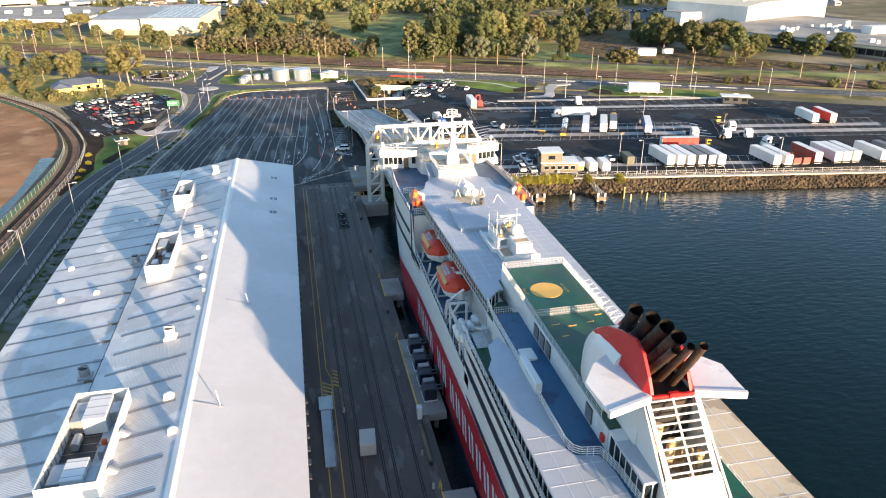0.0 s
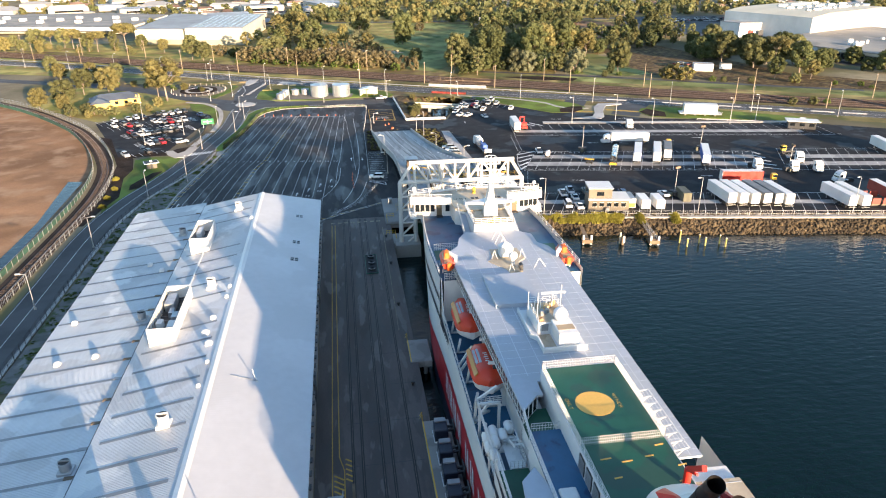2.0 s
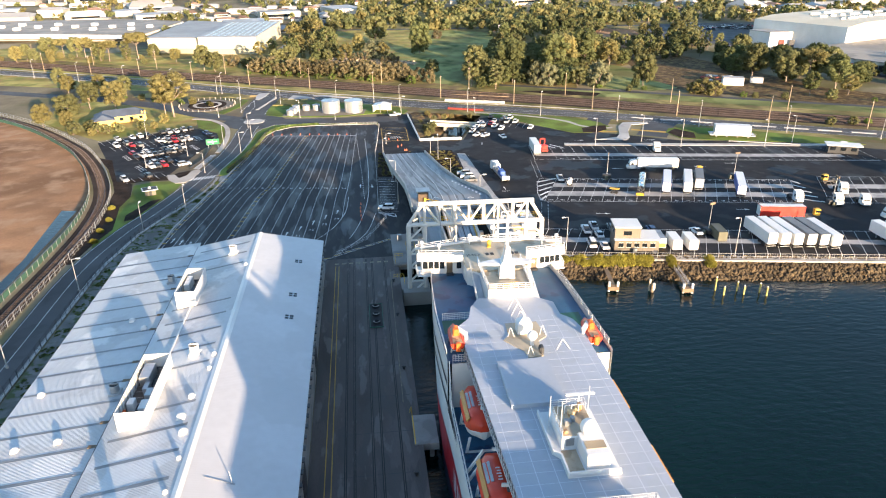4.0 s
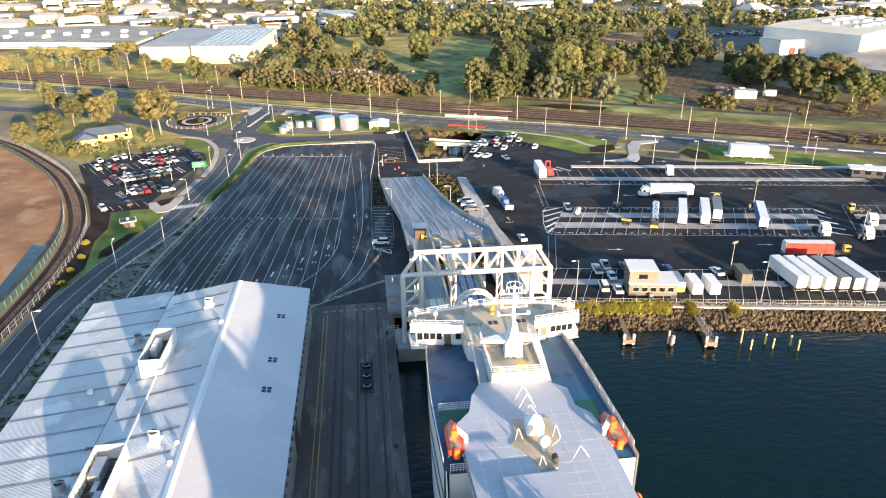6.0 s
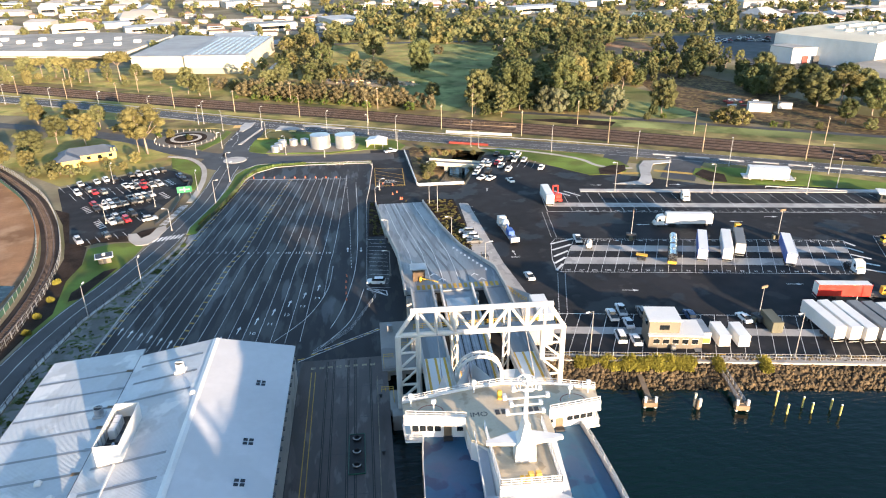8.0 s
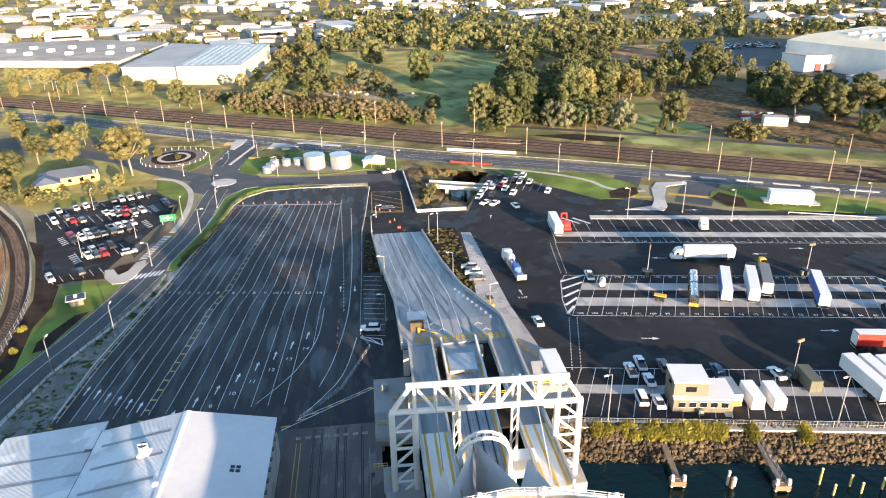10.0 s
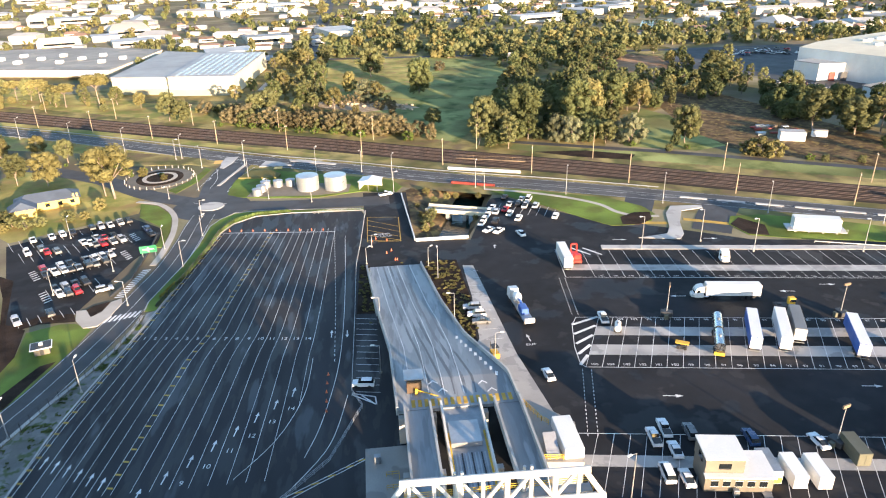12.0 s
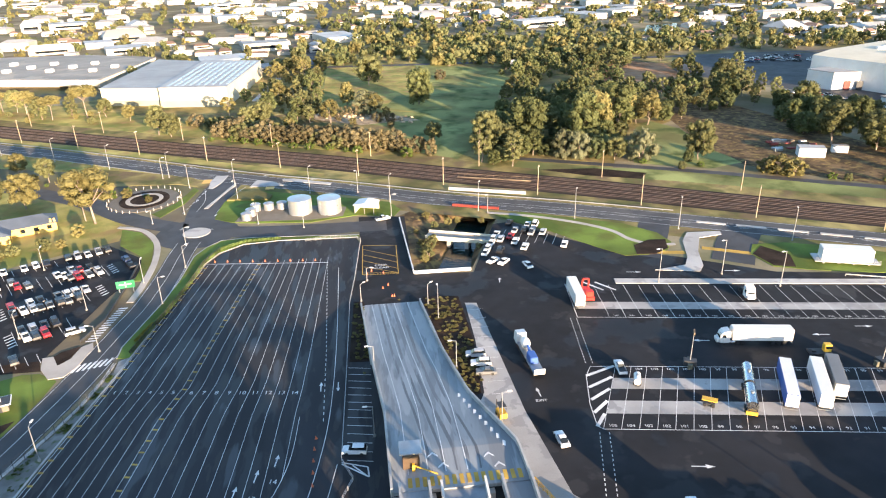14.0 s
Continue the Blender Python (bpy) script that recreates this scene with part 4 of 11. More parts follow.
# stair down beside the mast house
fpart("bow_stair", Shape().loft([[(24.9, y, z), (26.2, y, z), (26.2, y, z - 0.4), (24.9, y, z - 0.4)] for y, z in ((135.6, 22.3), (127.0, DECK + 0.4))]), "deck_grey", None, "pale sloping stairway to the fore deck")
fpart("bow_stair", Shape().loft([[(33.9, y, z), (35.1, y, z), (35.1, y, z - 0.4), (33.9, y, z - 0.4)] for y, z in ((135.6, 22.3), (127.0, DECK + 0.4))]), "deck_grey", None, "pale sloping stairway to the fore deck")
fpart("stair_rail", railing([(24.9, 127.0, DECK + 0.4), (24.9, 135.6, 22.3)], 1.0, 1.0, 0.08, 2), "ship_white", None, "white stair rail")
# mast platform aft of the bridge
fpart("mast_house", Shape().prism([(26.4, 126.4), (26.2, 134), (33.9, 134), (33.6, 126.2)], DECK, 22.3), "ship_white", None, "white mast house")
fpart("mast_deck", Shape().prism([(26.6, 126.7), (26.4, 138), (33.7, 138), (33.4, 126.5)], 22.3, 22.5), "deck_buff", None, "weathered buff mast deck")
fpart("mast_coaming", bulwark([(26.4, 137, 22.4), (26.5, 126.5, 22.4), (33.5, 126.3, 22.4), (33.8, 137, 22.4)], 0.35, 0.18), "ship_white", None, "low white coaming round the mast deck")
fpart("mast_deck_rail", railing([(26.4, 137, 22.7), (26.5, 126.5, 22.7), (33.5, 126.3, 22.7), (33.8, 137, 22.7)], 1.0, 1.2, 0.09, 2), "ship_white", None, "white rail round the mast deck")
for x in (30.0, 30.9):
    fpart("deck_locker", Shape().box(x, x + 0.6, 127.6, 128.2, 22.5, 23.0), "circle", None, "small ochre locker on the mast deck")
sh = Shape()
sh.loft([[(29.0 - k, 130.2, 22.4 + h), (31.4 + k, 130.2, 22.4 + h), (31.2 + k, 132.4, 22.4 + h), (29.2 - k, 132.4, 22.4 + h)] for k, h in ((0.1, 0), (-0.05, 2.6), (-0.5, 3.3), (-0.9, 5.8))])
sh.prism([(25.6, 131.6), (29.4, 132.9), (31.0, 132.9), (34.9, 131.6), (34.9, 131.1), (31.2, 130.6), (29.2, 130.6), (25.6, 131.1)], 24.7, 25.1)
sh.rod((30.2, 131.4, 28.0), (30.2, 131.4, 33.4), 0.32, 0.18, 10)
for z, w in ((28.8, 2.2), (30.0, 1.8), (31.0, 2.6), (32.1, 1.6)):
    sh.beam((30.2 - w, 131.4, z), (30.2 + w, 131.4, z), 0.16)
    sh.box(30.2 - w - 0.15, 30.2 - w + 0.25, 131.1, 131.7, z, z + 0.6)
    sh.box(30.2 + w - 0.3, 30.2 + w + 0.1, 131.1, 131.6, z, z + 0.5)
for k in range(10):
    a, b = k * math.pi / 5, (k + 1) * math.pi / 5
    for z in (32.6, 33.4):
        sh.beam((30.2 + 1.1 * math.cos(a), 131.4 + 1.1 * math.sin(a), z), (30.2 + 1.1 * math.cos(b), 131.4 + 1.1 * math.sin(b), z), 0.1)
    sh.beam((30.2 + 1.1 * math.cos(a), 131.4 + 1.1 * math.sin(a), 32.6), (30.2 + 1.1 * math.cos(a), 131.4 + 1.1 * math.sin(a), 33.4), 0.08)
fpart("radar_mast", sh, "ship_white", None, "white radar mast with platforms and aerials")

# funnel casing with fins, grille and uptakes
sec = []
for i in range(13):
    k = max(0.02, i / 12)
    y = 58.4 - 9.6 * k
    e = math.sqrt(1 - (1 - k) ** 2)
    hw = 3.7 * min(1.0, e * 1.15) ** 0.8
    zt = 23.0 + 6.9 * e ** 0.8
    sec.append([(29.9 - hw * math.copysign(abs(math.cos(a)) ** 0.6, math.cos(a)), y, 23.0 + (zt - 23.0) * math.sin(a) ** 0.6) for a in [math.pi * j / 14 for j in range(15)]])
fpart("funnel_casing", Shape().loft(sec, closed=False, smooth=True), "ship_white", None, "white rounded funnel casing")
fpart("funnel_well", Shape().prism([(27.6, 43.9), (32.2, 43.9), (32.4, 50.6), (27.4, 50.6)], 23.0, 27.9), "soot", None, "sooty floor between the uptakes")
# red crown of the funnel: two curved cheeks and the red coaming
for side in (-1, 1):
    rings = []
    for y, zt, zb, hw in ((55.6, 28.2, 28.0, 1.9), (53.2, 29.8, 28.4, 2.2), (50.4, 31.0, 28.4, 2.3), (47.6, 31.7, 28.1, 2.2), (46.0, 31.2, 27.9, 2.2), (44.6, 29.6, 28.0, 2.2), (43.7, 28.2, 27.2, 2.2)):
        x, xb = 29.9 + side * (hw - 0.35), 29.9 + side * (hw + 0.25)
        rings.append([(x - 0.14, y, zt), (x + 0.14, y, zt), (xb + 0.14, y - 0.1, zb), (xb - 0.14, y - 0.1, zb)])
    fpart("funnel_cheek", Shape().loft(rings), "ship_red_bright", None, "red curved cheek of the funnel")
    sh = Shape()
    rings = []
    for y, zb, zt in ((50.4, 23.1, 28.3), (48, 23.1, 28.2), (43.8, 23.0, 28.0)):
        xo = 29.9 + side * 2.95
        rings.append([(29.9 + side * 2.35, y, zt), (xo, y, zb), (xo - side * 0.2, y, zb), (29.9 + side * 2.15, y, zt)])
    fpart("casing_flank", sh.loft(rings), "ship_white", None, "white flank of the funnel casing")
for (yb, zb, yt, zt, x) in ((53.6, 27.8, 51.1, 32.6, 29.7), (52.0, 28.0, 48.4, 33.2, 29.9), (50.4, 28.0, 46.2, 33.6, 30.0), (48.8, 27.6, 44.4, 33.6, 30.1)):
    pipe = fpart("uptake", Shape().rod((x, yb, zb), (x, yt, zt), 0.66, 0.7, 18, False).rod((x, yb, zb), (x, yb + (yt - yb) * 0.5, zb + (zt - zb) * 0.5), 0.57, 0.57, 18, True), "soot", None, "sooty exhaust pipe leaning aft")
    fpart("uptake_band", Shape().rod((x, yb + (yt - yb) * 0.55, zb + (zt - zb) * 0.55), (x, yb + (yt - yb) * 0.57, zb + (zt - zb) * 0.57), 0.74, 0.74, 18), "soot", pipe)
for yb, zb, yt, zt, x in ((47.4, 27.8, 43.4, 33.0, 29.3), (46.4, 27.8, 42.5, 33.8, 30.1), (45.4, 27.9, 41.8, 34.2, 30.8)):
    fpart("uptake", Shape().rod((x, yb, zb), (x, yt, zt), 0.36, 0.38, 12, False).rod((x, yb, zb), (x, yb + (yt - yb) * 0.5, zb + (zt - zb) * 0.5), 0.3, 0.3, 12), "soot_brown", None, "thin sooty exhaust pipe leaning aft")
fpart("funnel_end", Shape().beam((27.7, 43.6, 28.2), (32.2, 43.6, 28.1), 0.25, 0.25).beam((29.5, 43.5, 28.3), (30.4, 43.5, 28.3), 0.4, 0.4), "ship_red_bright", None, "red coaming")
# broad fins either side, with a thick trailing edge
for side in (-1, 1):
    pts = [(29.9 + side * 2.3, 51.2), (29.9 + side * 4.9, 49.4), (29.9 + side * 6.8, 46.8), (29.9 + side * 6.5, 42.4), (29.9 + side * 2.1, 43.7)]
    fpart("funnel_fin", Shape().prism(pts if side < 0 else pts, 27.9, 28.3), "fin_white", None, "broad scuffed white fin on the funnel")
    fpart("fin_edge", Shape().beam((29.9 + side * 6.5, 42.4, 28.05), (29.9 + side * 2.1, 43.65, 28.05), 0.35, 0.7), "ship_white", None, "thick white trailing edge")
# sloping plate with a grille aft of the funnel
G0, G1, G2 = Vector((0, 43.7, 28.0)), Vector((0, 38.9, 23.2)), Vector((0, 34.0, 18.3))
def slope(k):
    return G0.lerp(G1, k)
for x0, x1, x2 in ((27.6, 27.8, 27.2), (32.2, 32.0, 32.8)):
    s_ = 1 if x0 > 30 else -1
    sh = Shape().loft([[(x0 + 0.05 * s_ - 0.18, G0.y, G0.z), (x0 + 0.05 * s_ + 0.18, G0.y, G0.z), (x0 + 0.05 * s_ + 0.18, G0.y - 0.2, G0.z - 0.3), (x0 + 0.05 * s_ - 0.18, G0.y - 0.2, G0.z - 0.3)], [(x1 + 0.1 * s_ - 0.25, G1.y, G1.z), (x1 + 0.1 * s_ + 0.25, G1.y, G1.z), (x1 + 0.1 * s_ + 0.25, G1.y - 0.2, G1.z - 0.3), (x1 + 0.1 * s_ - 0.25, G1.y - 0.2, G1.z - 0.3)]])
    fpart("grille_frame", sh, "ship_white", None, "white frame of the casing grille")
for i in range(10):
    p = slope((i + 0.4) / 10)
    fpart("grille_bar", Shape().beam((27.6, p.y, p.z), (32.3, p.y, p.z), 0.14, 0.12), "ship_white", None)
fpart("grille_bar", Shape().beam((29.9, slope(0.02).y, slope(0.02).z), (29.9, slope(1).y, slope(1).z), 0.18, 0.16), "ship_white", None)
fpart("casing_plate", Shape().loft([[(27.3, y, z), (32.5, y, z), (32.5, y - 0.2, z - 0.3), (27.3, y - 0.2, z - 0.3)] for y, z in ((38.9, 23.2), (34.0, 18.3))]), "ship_white", None, "white sloping plate below the grille")
for x0, x1 in ((27.3, 27.0), (32.5, 32.8)):
    fpart("casing_side", Shape().loft([[(x0 - 0.1, 45.0, 20.6), (x0 + 0.1, 45.0, 20.6), (x0 + 0.1, 44.0, 28.0), (x0 - 0.1, 44.0, 28.0)], [(x1 - 0.1, 36.0, 20.4), (x1 + 0.1, 36.0, 20.4), (x1 + 0.1, 36.0, 20.5), (x1 - 0.1, 36.0, 20.5)]]), "ship_white", None, "white tapering side of the casing")
fpart("casing_block", Shape().box(25.7, 27.2, 44.6, 48.3, 20.6, 23.0), "ship_white", None, "white end of the deckhouse wall")
fpart("casing_floor", Shape().prism([(27.4, 44.4), (32.4, 44.4), (32.4, 36), (27.4, 36)], 20.7, 20.85), "deck_buff", None, "rust-stained floor inside the casing")
for x, y, z, w in ((28.0, 40.4, 22.0, 1.1), (28.3, 38.6, 21.6, 1.0), (30.5, 41.6, 23.6, 1.2), (30.4, 39.4, 22.2, 1.3)):
    fpart("casing_machine", Shape().soft_box(x, x + w, y, y + 1.2, 20.85, z, 0.2), "deck_rust", None, "rust-stained buff machinery in the casing")
for x, y, z in ((28.4, 42.6, 26.0), (29.2, 41.6, 25.0), (31.5, 40.6, 24.2)):
    fpart("casing_pipe", Shape().rod((x, y, 20.8), (x, y, z), 0.38, n=10), "deck_rust", None, "rust-stained pipe in the casing")
fpart("deck_aft", Shape().box(25.6, 35.6, 20, 46.2, 20.35, 20.5), "deck_green", None, "green aft deck")
# glazed shelter beside the casing
fpart("shelter_roof", Shape().soft_box(25.6, 27.4, 39.2, 45.0, 22.75, 22.95, 0.06), "deck_grey", None, "pale grey shelter roof")
for i in range(6):
    y = 39.4 + i * 1.08
    fpart("shelter_pane", Shape().box(25.68, 25.74, y, y + 0.95, 20.8, 22.7), "glass", None, "dark shelter pane")
    fpart("shelter_post", Shape().beam((25.7, y - 0.07, 20.5), (25.7, y - 0.07, 22.8), 0.12), "ship_white", None)
for x in (25.7, 26.5, 27.3):
    fpart("shelter_post", Shape().beam((x, 39.28, 20.5), (x, 39.28, 22.8), 0.12), "ship_white", None)
for x in (25.8, 26.6):
    fpart("shelter_pane", Shape().box(x, x + 0.65, 39.3, 39.34, 20.8, 22.7), "glass", None, "dark shelter pane")
# louvres and lockers on the wall below the winching deck
for y in (49.6, 61.2, 63.2, 65.2):
    vent = fpart("louvre", Shape().box(25.5, 25.62, y, y + 1.5, 20.9, 22.7), "dark", None, "grey louvred vent")
    for k in range(6):
        fpart("louvre_slat", Shape().box(25.44, 25.52, y + 0.06, y + 1.44, 21.0 + k * 0.28, 21.16 + k * 0.28), "steel", vent)
fpart("life_ring_box", Shape().soft_box(25.3, 25.6, 46.6, 47.3, 21.2, 22.0, 0.08), "red", None, "red box on the wall")
fpart("locker", Shape().soft_box(22.0, 22.8, 56.0, 61.6, 20.6, 21.9, 0.08), "ship_white", None, "long white deck locker")
fpart("skylight", Shape().soft_box(22.7, 24.4, 61.9, 64.2, 20.6, 20.95, 0.1), "white", None, "pale square hatch cover")
fpart("deck_crane", Shape().rod((33.6, 60.8, 23), (33.6, 60.8, 24.8), 0.35, n=10).beam((33.6, 60.8, 24.8), (32.7, 57.2, 28.2), 0.4, 0.5).beam((33.6, 60.8, 24.6), (33.2, 58.8, 26.0), 0.2), "red", None, "red folding deck crane")

# equipment block on the roof
sh = Shape()
sh.soft_box(28.0, 32.2, 90.6, 96.2, ROOF, 23.1, 0.08)
sh.soft_box(29.8, 32.4, 87.2, 91.0, ROOF, 23.4, 0.08)
sh.prism([(26.9, 90.2), (26.9, 97.2), (33.4, 97.2), (33.4, 86.4), (27.6, 86.4), (27.6, 89.4)], ROOF, 21.55)
fpart("equipment_house", sh, "ship_white", None, "white equipment house on the roof")
fpart("equipment_deck", Shape().box(28.2, 32.0, 90.8, 96.0, 23.1, 23.16).box(27.9, 29.6, 87, 90.4, 21.5, 21.56).box(30.0, 32.2, 88.2, 89.4, 23.4, 23.44), "deck_buff", None, "weathered buff deck of the equipment house")
fpart("radome", Shape().ball((30.9, 90.6, 24.35), 0.95, n=18, m=10).rod((30.9, 90.6, 23.1), (30.9, 90.6, 23.7), 0.5, n=10), "ship_white", None, "white satellite dome")
fpart("plinth_coaming", bulwark([(27.0, 97.1, 21.5), (27.0, 90.2, 21.5), (27.7, 89.4, 21.5), (27.7, 86.5, 21.5), (33.3, 86.5, 21.5)], 0.55, 0.2), "ship_white", None, "white coaming round the equipment house")
for k in range(9):
    x, y = 28.6 + (k * 1.37) % 3.2, 91.4 + (k * 1.93) % 4.2
    fpart("roof_unit", Shape().soft_box(x - 0.25, x + 0.25, y - 0.3, y + 0.3, 23.1, 23.5 + (k % 3) * 0.2, 0.06), "steel" if k % 2 else "deck_rust", None, "small unit on the equipment house")
for x in (28.6, 29.4, 30.2, 31.0):
    fpart("aerial_frame", Shape().beam((x, 94.6, 23.1), (x, 94.6, 24.3), 0.08).beam((x, 94.6, 24.3), (x + 0.6, 94.6, 24.3), 0.08), "ship_white", None, "white aerial frame")
fpart("vent_grille", Shape().box(28.5, 29.4, 90.54, 90.6, 22.0, 23.0), "steel", None, "grey vent grille")
fpart("equipment_rail", railing([(28.1, 90.8, 23.1), (28.1, 96.1, 23.1), (32.1, 96.1, 23.1), (32.1, 91, 23.1)], 0.9, 0.9, 0.04), "ship_white", None, "white rail")
sh = Shape()
for x, y, h in ((27.7, 94.6, 4.5), (28.3, 92.2, 5.5), (32.6, 95.8, 4.5)):
    sh.rod((x, y, ROOF), (x, y, ROOF + h), 0.06, 0.03, 6)
sh.beam((30.0, 96.4, 24.4), (33.4, 96.4, 24.4), 0.3, 0.25).rod((31.6, 96.4, 23.1), (31.6, 96.4, 24.4), 0.1, n=6)
fpart("aerials", sh, "ship_white", None, "white whip aerials")
# arrow-shaped plinth with a box aerial and a second dome
fpart("dome_base", Shape().prism([(27.4, 118.2), (32.05, 118.2), (32.45, 114.0), (31.1, 112.9), (30.9, 109.2), (28.8, 109.0), (28.5, 110.7), (26.3, 113.7), (27.25, 114.9)], ROOF, ROOF + 0.12), "deck_buff", None, "weathered arrow-shaped plinth")
fpart("aerial_box", Shape().loft([[(28.55, 114.9, z), (30.65, 114.9, z), (30.65, 116.6, z), (28.55, 116.6, z)] for z in (ROOF, 23.0)]).add([(28.55, 114.9, 23.0), (30.65, 114.9, 23.0), (30.65, 116.6, 23.0), (28.55, 116.6, 23.0), (29.6, 115.9, 23.8)], [(0, 1, 4), (1, 2, 4), (2, 3, 4), (3, 0, 4)]), "ship_white", None, "white aerial box with a pointed top")
fpart("radome", Shape().ball((29.95, 112.1, 22.9), 0.72, n=16, m=10).rod((29.95, 112.1, ROOF), (29.95, 112.1, 22.3), 0.3, n=10), "ship_white", None, "white satellite dome")
fpart("deck_winch", Shape().soft_box(30.6, 31.0, 109.6, 110.6, ROOF, 22.4, 0.06).box(30.45, 30.6, 109.7, 110.5, 21.7, 22.3), "dark", None, "small dark machine on the plinth")
for x, y, w, h in ((29.8, 122.2, 1.1, 1.7), (29.9, 120.4, 1.1, 1.7), (29.9, 118.5, 1.0, 1.5), (27.5, 114.4, 0.5, 1.3), (32.1, 114.4, 0.5, 1.3), (34.0, 110.6, 0.9, 1.2), (29.2, 109.5, 0.5, 1.2)):
    fpart("aerial_frame", Shape().beam((x - w, y, ROOF), (x - w * 0.1, y + 0.5, ROOF + h), 0.07).beam((x + w, y, ROOF), (x + w * 0.1, y + 0.5, ROOF + h), 0.07).beam((x - w * 0.1, y + 0.5, ROOF + h), (x + w * 0.1, y + 0.5, ROOF + h), 0.07), "ship_white", None, "white aerial frame")
sh = Shape()
sh.prism([(24.2, 98.6), (24.2, 108.0), (31.0, 108.2), (31.0, 98.6)], ROOF, ROOF + 0.55)
fpart("raised_roof", sh, "deck_grey", None, "raised pale roof panel")


# enclosed lifeboats in their davits
def lifeboat(y, side=-1):
    boat = thing("lifeboat", "enclosed orange-red lifeboat with white hull hung in white davits", "lifeboat", (21.4 if side < 0 else 38.5, y, 12.0), 0 if side < 0 else 180, group="lifeboats")
    hullr, topr = [], []
    for i in range(13):
        k = i / 12 * 2 - 1
        w = 1.75 * (1 - abs(k) ** 7) + 0.35
        yy = k * 4.9
        keel = 2.6 + 0.5 * k * k
        hullr.append([(-w, yy, 4.3), (-w * 0.9, yy, 3.5), (-w * 0.35, yy, keel), (w * 0.35, yy, keel), (w * 0.9, yy, 3.5), (w, yy, 4.3)])
        h = 6.3 - 1.0 * abs(k) ** 9
        topr.append([(w, yy, 4.3), (w * 0.92, yy, 5.3 - 0.3 * abs(k)), (w * 0.55, yy, h), (-w * 0.55, yy, h), (-w * 0.92, yy, 5.3 - 0.3 * abs(k)), (-w, yy, 4.3)])
    part("hull", Shape().loft(hullr, closed=False, smooth=True), "ship_white", boat, "white boat hull")
    part("canopy", Shape().loft(topr, closed=False, smooth=True), "boat_orange", boat, "orange-red canopy")
    part("side_panel", Shape().loft([[(-1.5, y, 5.76), (-1.58, y, 5.86), (-2.0, y, 5.42), (-1.86, y, 5.3)] for y in (-3.6, 3.6)]), "yellow_canopy", boat, "yellow-ochre panel on the canopy")
    part("hatch", Shape().loft([[(-0.75, y, 6.3), (-0.77, y, 6.42), (-1.5, y, 6.12), (-1.4, y, 5.95)] for y in (-1.6, 2.2)]), "steel", boat, "grey hatch panel")
    for j in range(5):
        part("canopy_bar", Shape().beam((-0.3 + (j % 2) * 0.1, -1.3 + j * 0.55, 6.33), (0.2, -1.3 + j * 0.55, 6.33), 0.22, 0.03), "ship_white", boat, "white painted bar")
    part("lifting_hook", Shape().beam((0.9, -1.8, 6.2), (0.5, 0.6, 7.0), 0.12).beam((0.9, -1.8, 6.2), (1.6, -2.6, 5.6), 0.3, 0.3), "white", boat, "white lifting arm")
    part("conning_hatch", Shape().soft_box(0.3, 1.1, -3.6, -2.8, 5.8, 6.5, 0.1), "dark", boat, "dark steering hatch")
    for k in (-3.4, 3.4):
        d = Shape()
        d.beam((1.9, k, 0.1), (1.5, k, 7.0), 0.35, 0.5).beam((1.5, k, 7.0), (-0.3, k, 7.2), 0.3, 0.4).beam((-1.9, k, 0.1), (-1.5, k, 2.6), 0.25, 0.3).beam((-1.9, k, 0.2), (1.9, k, 0.2), 0.25)
        part("davit", d, "ship_white", boat, "white davit arm")
    boat.scale = (1.08, 0.84, 0.98)
    return boat


for y in (105.0, 91.6):
    lifeboat(y)
    lifeboat(y, 1)


def rescue_boat(x, y, side):
    b = thing("rescue_boat", "small orange rescue boat on a white cradle beside its crane", "rescue boat", (x, y, DECK), group="rescue boats")
    rings = []
    for i in range(9):
        k = i / 8 * 2 - 1
        w = 1.0 * (1 - max(0, k) ** 3) + 0.05
        yy = k * 2.8
        rings.append([(-w, yy, 2.0), (-w * 0.6, yy, 1.2), (w * 0.6, yy, 1.2), (w, yy, 2.0), (w * 0.7, yy, 2.15), (-w * 0.7, yy, 2.15)])
    part("hull", Shape().loft(rings, smooth=True), "boat_orange", b)
    part("deck", Shape().prism([(-0.65, -2.6), (0.65, -2.6), (0.6, 1.2), (0, 2.2), (-0.6, 1.2)], 2.1, 2.2), "deck_rust", b, "buff inner deck")
    part("hook_frame", Shape().beam((-0.5, -0.9, 2.1), (0, -0.2, 3.6), 0.08).beam((0.5, -0.9, 2.1), (0, -0.2, 3.6), 0.08).beam((0, 0.8, 2.1), (0, -0.2, 3.6), 0.08), "orange", b)
    part("console", Shape().soft_box(-0.4, 0.4, -0.8, 0.6, 2.1, 3.2, 0.1), "orange", b)
    for k in (-1.5, 1.5):
        part("cradle", Shape().beam((-0.8, k, 0), (-0.6, k, 1.3), 0.2).beam((0.8, k, 0), (0.6, k, 1.3), 0.2).beam((-0.75, k, 0.3), (0.75, k, 0.3), 0.16), "white", b)
    part("outboard", Shape().soft_box(-0.35, 0.35, -3.4, -2.7, 1.2, 2.5, 0.12), "orange", b, "orange engine cover")
    part("crane", Shape().rod((side * 1.35, -1.2, 0), (side * 1.35, -1.2, 2.6), 0.28, n=10).beam((side * 1.35, -1.2, 2.6), (0, 0.6, 2.9), 0.6, 0.35).beam((side * 1.35, -1.2, 1.2), (side * 0.7, -0.3, 2.5), 0.12), "ship_white", b, "white crane arm")
    return b


rescue_boat(19.8, 116.2, 1)
rescue_boat(39.3, 115.4, -1)


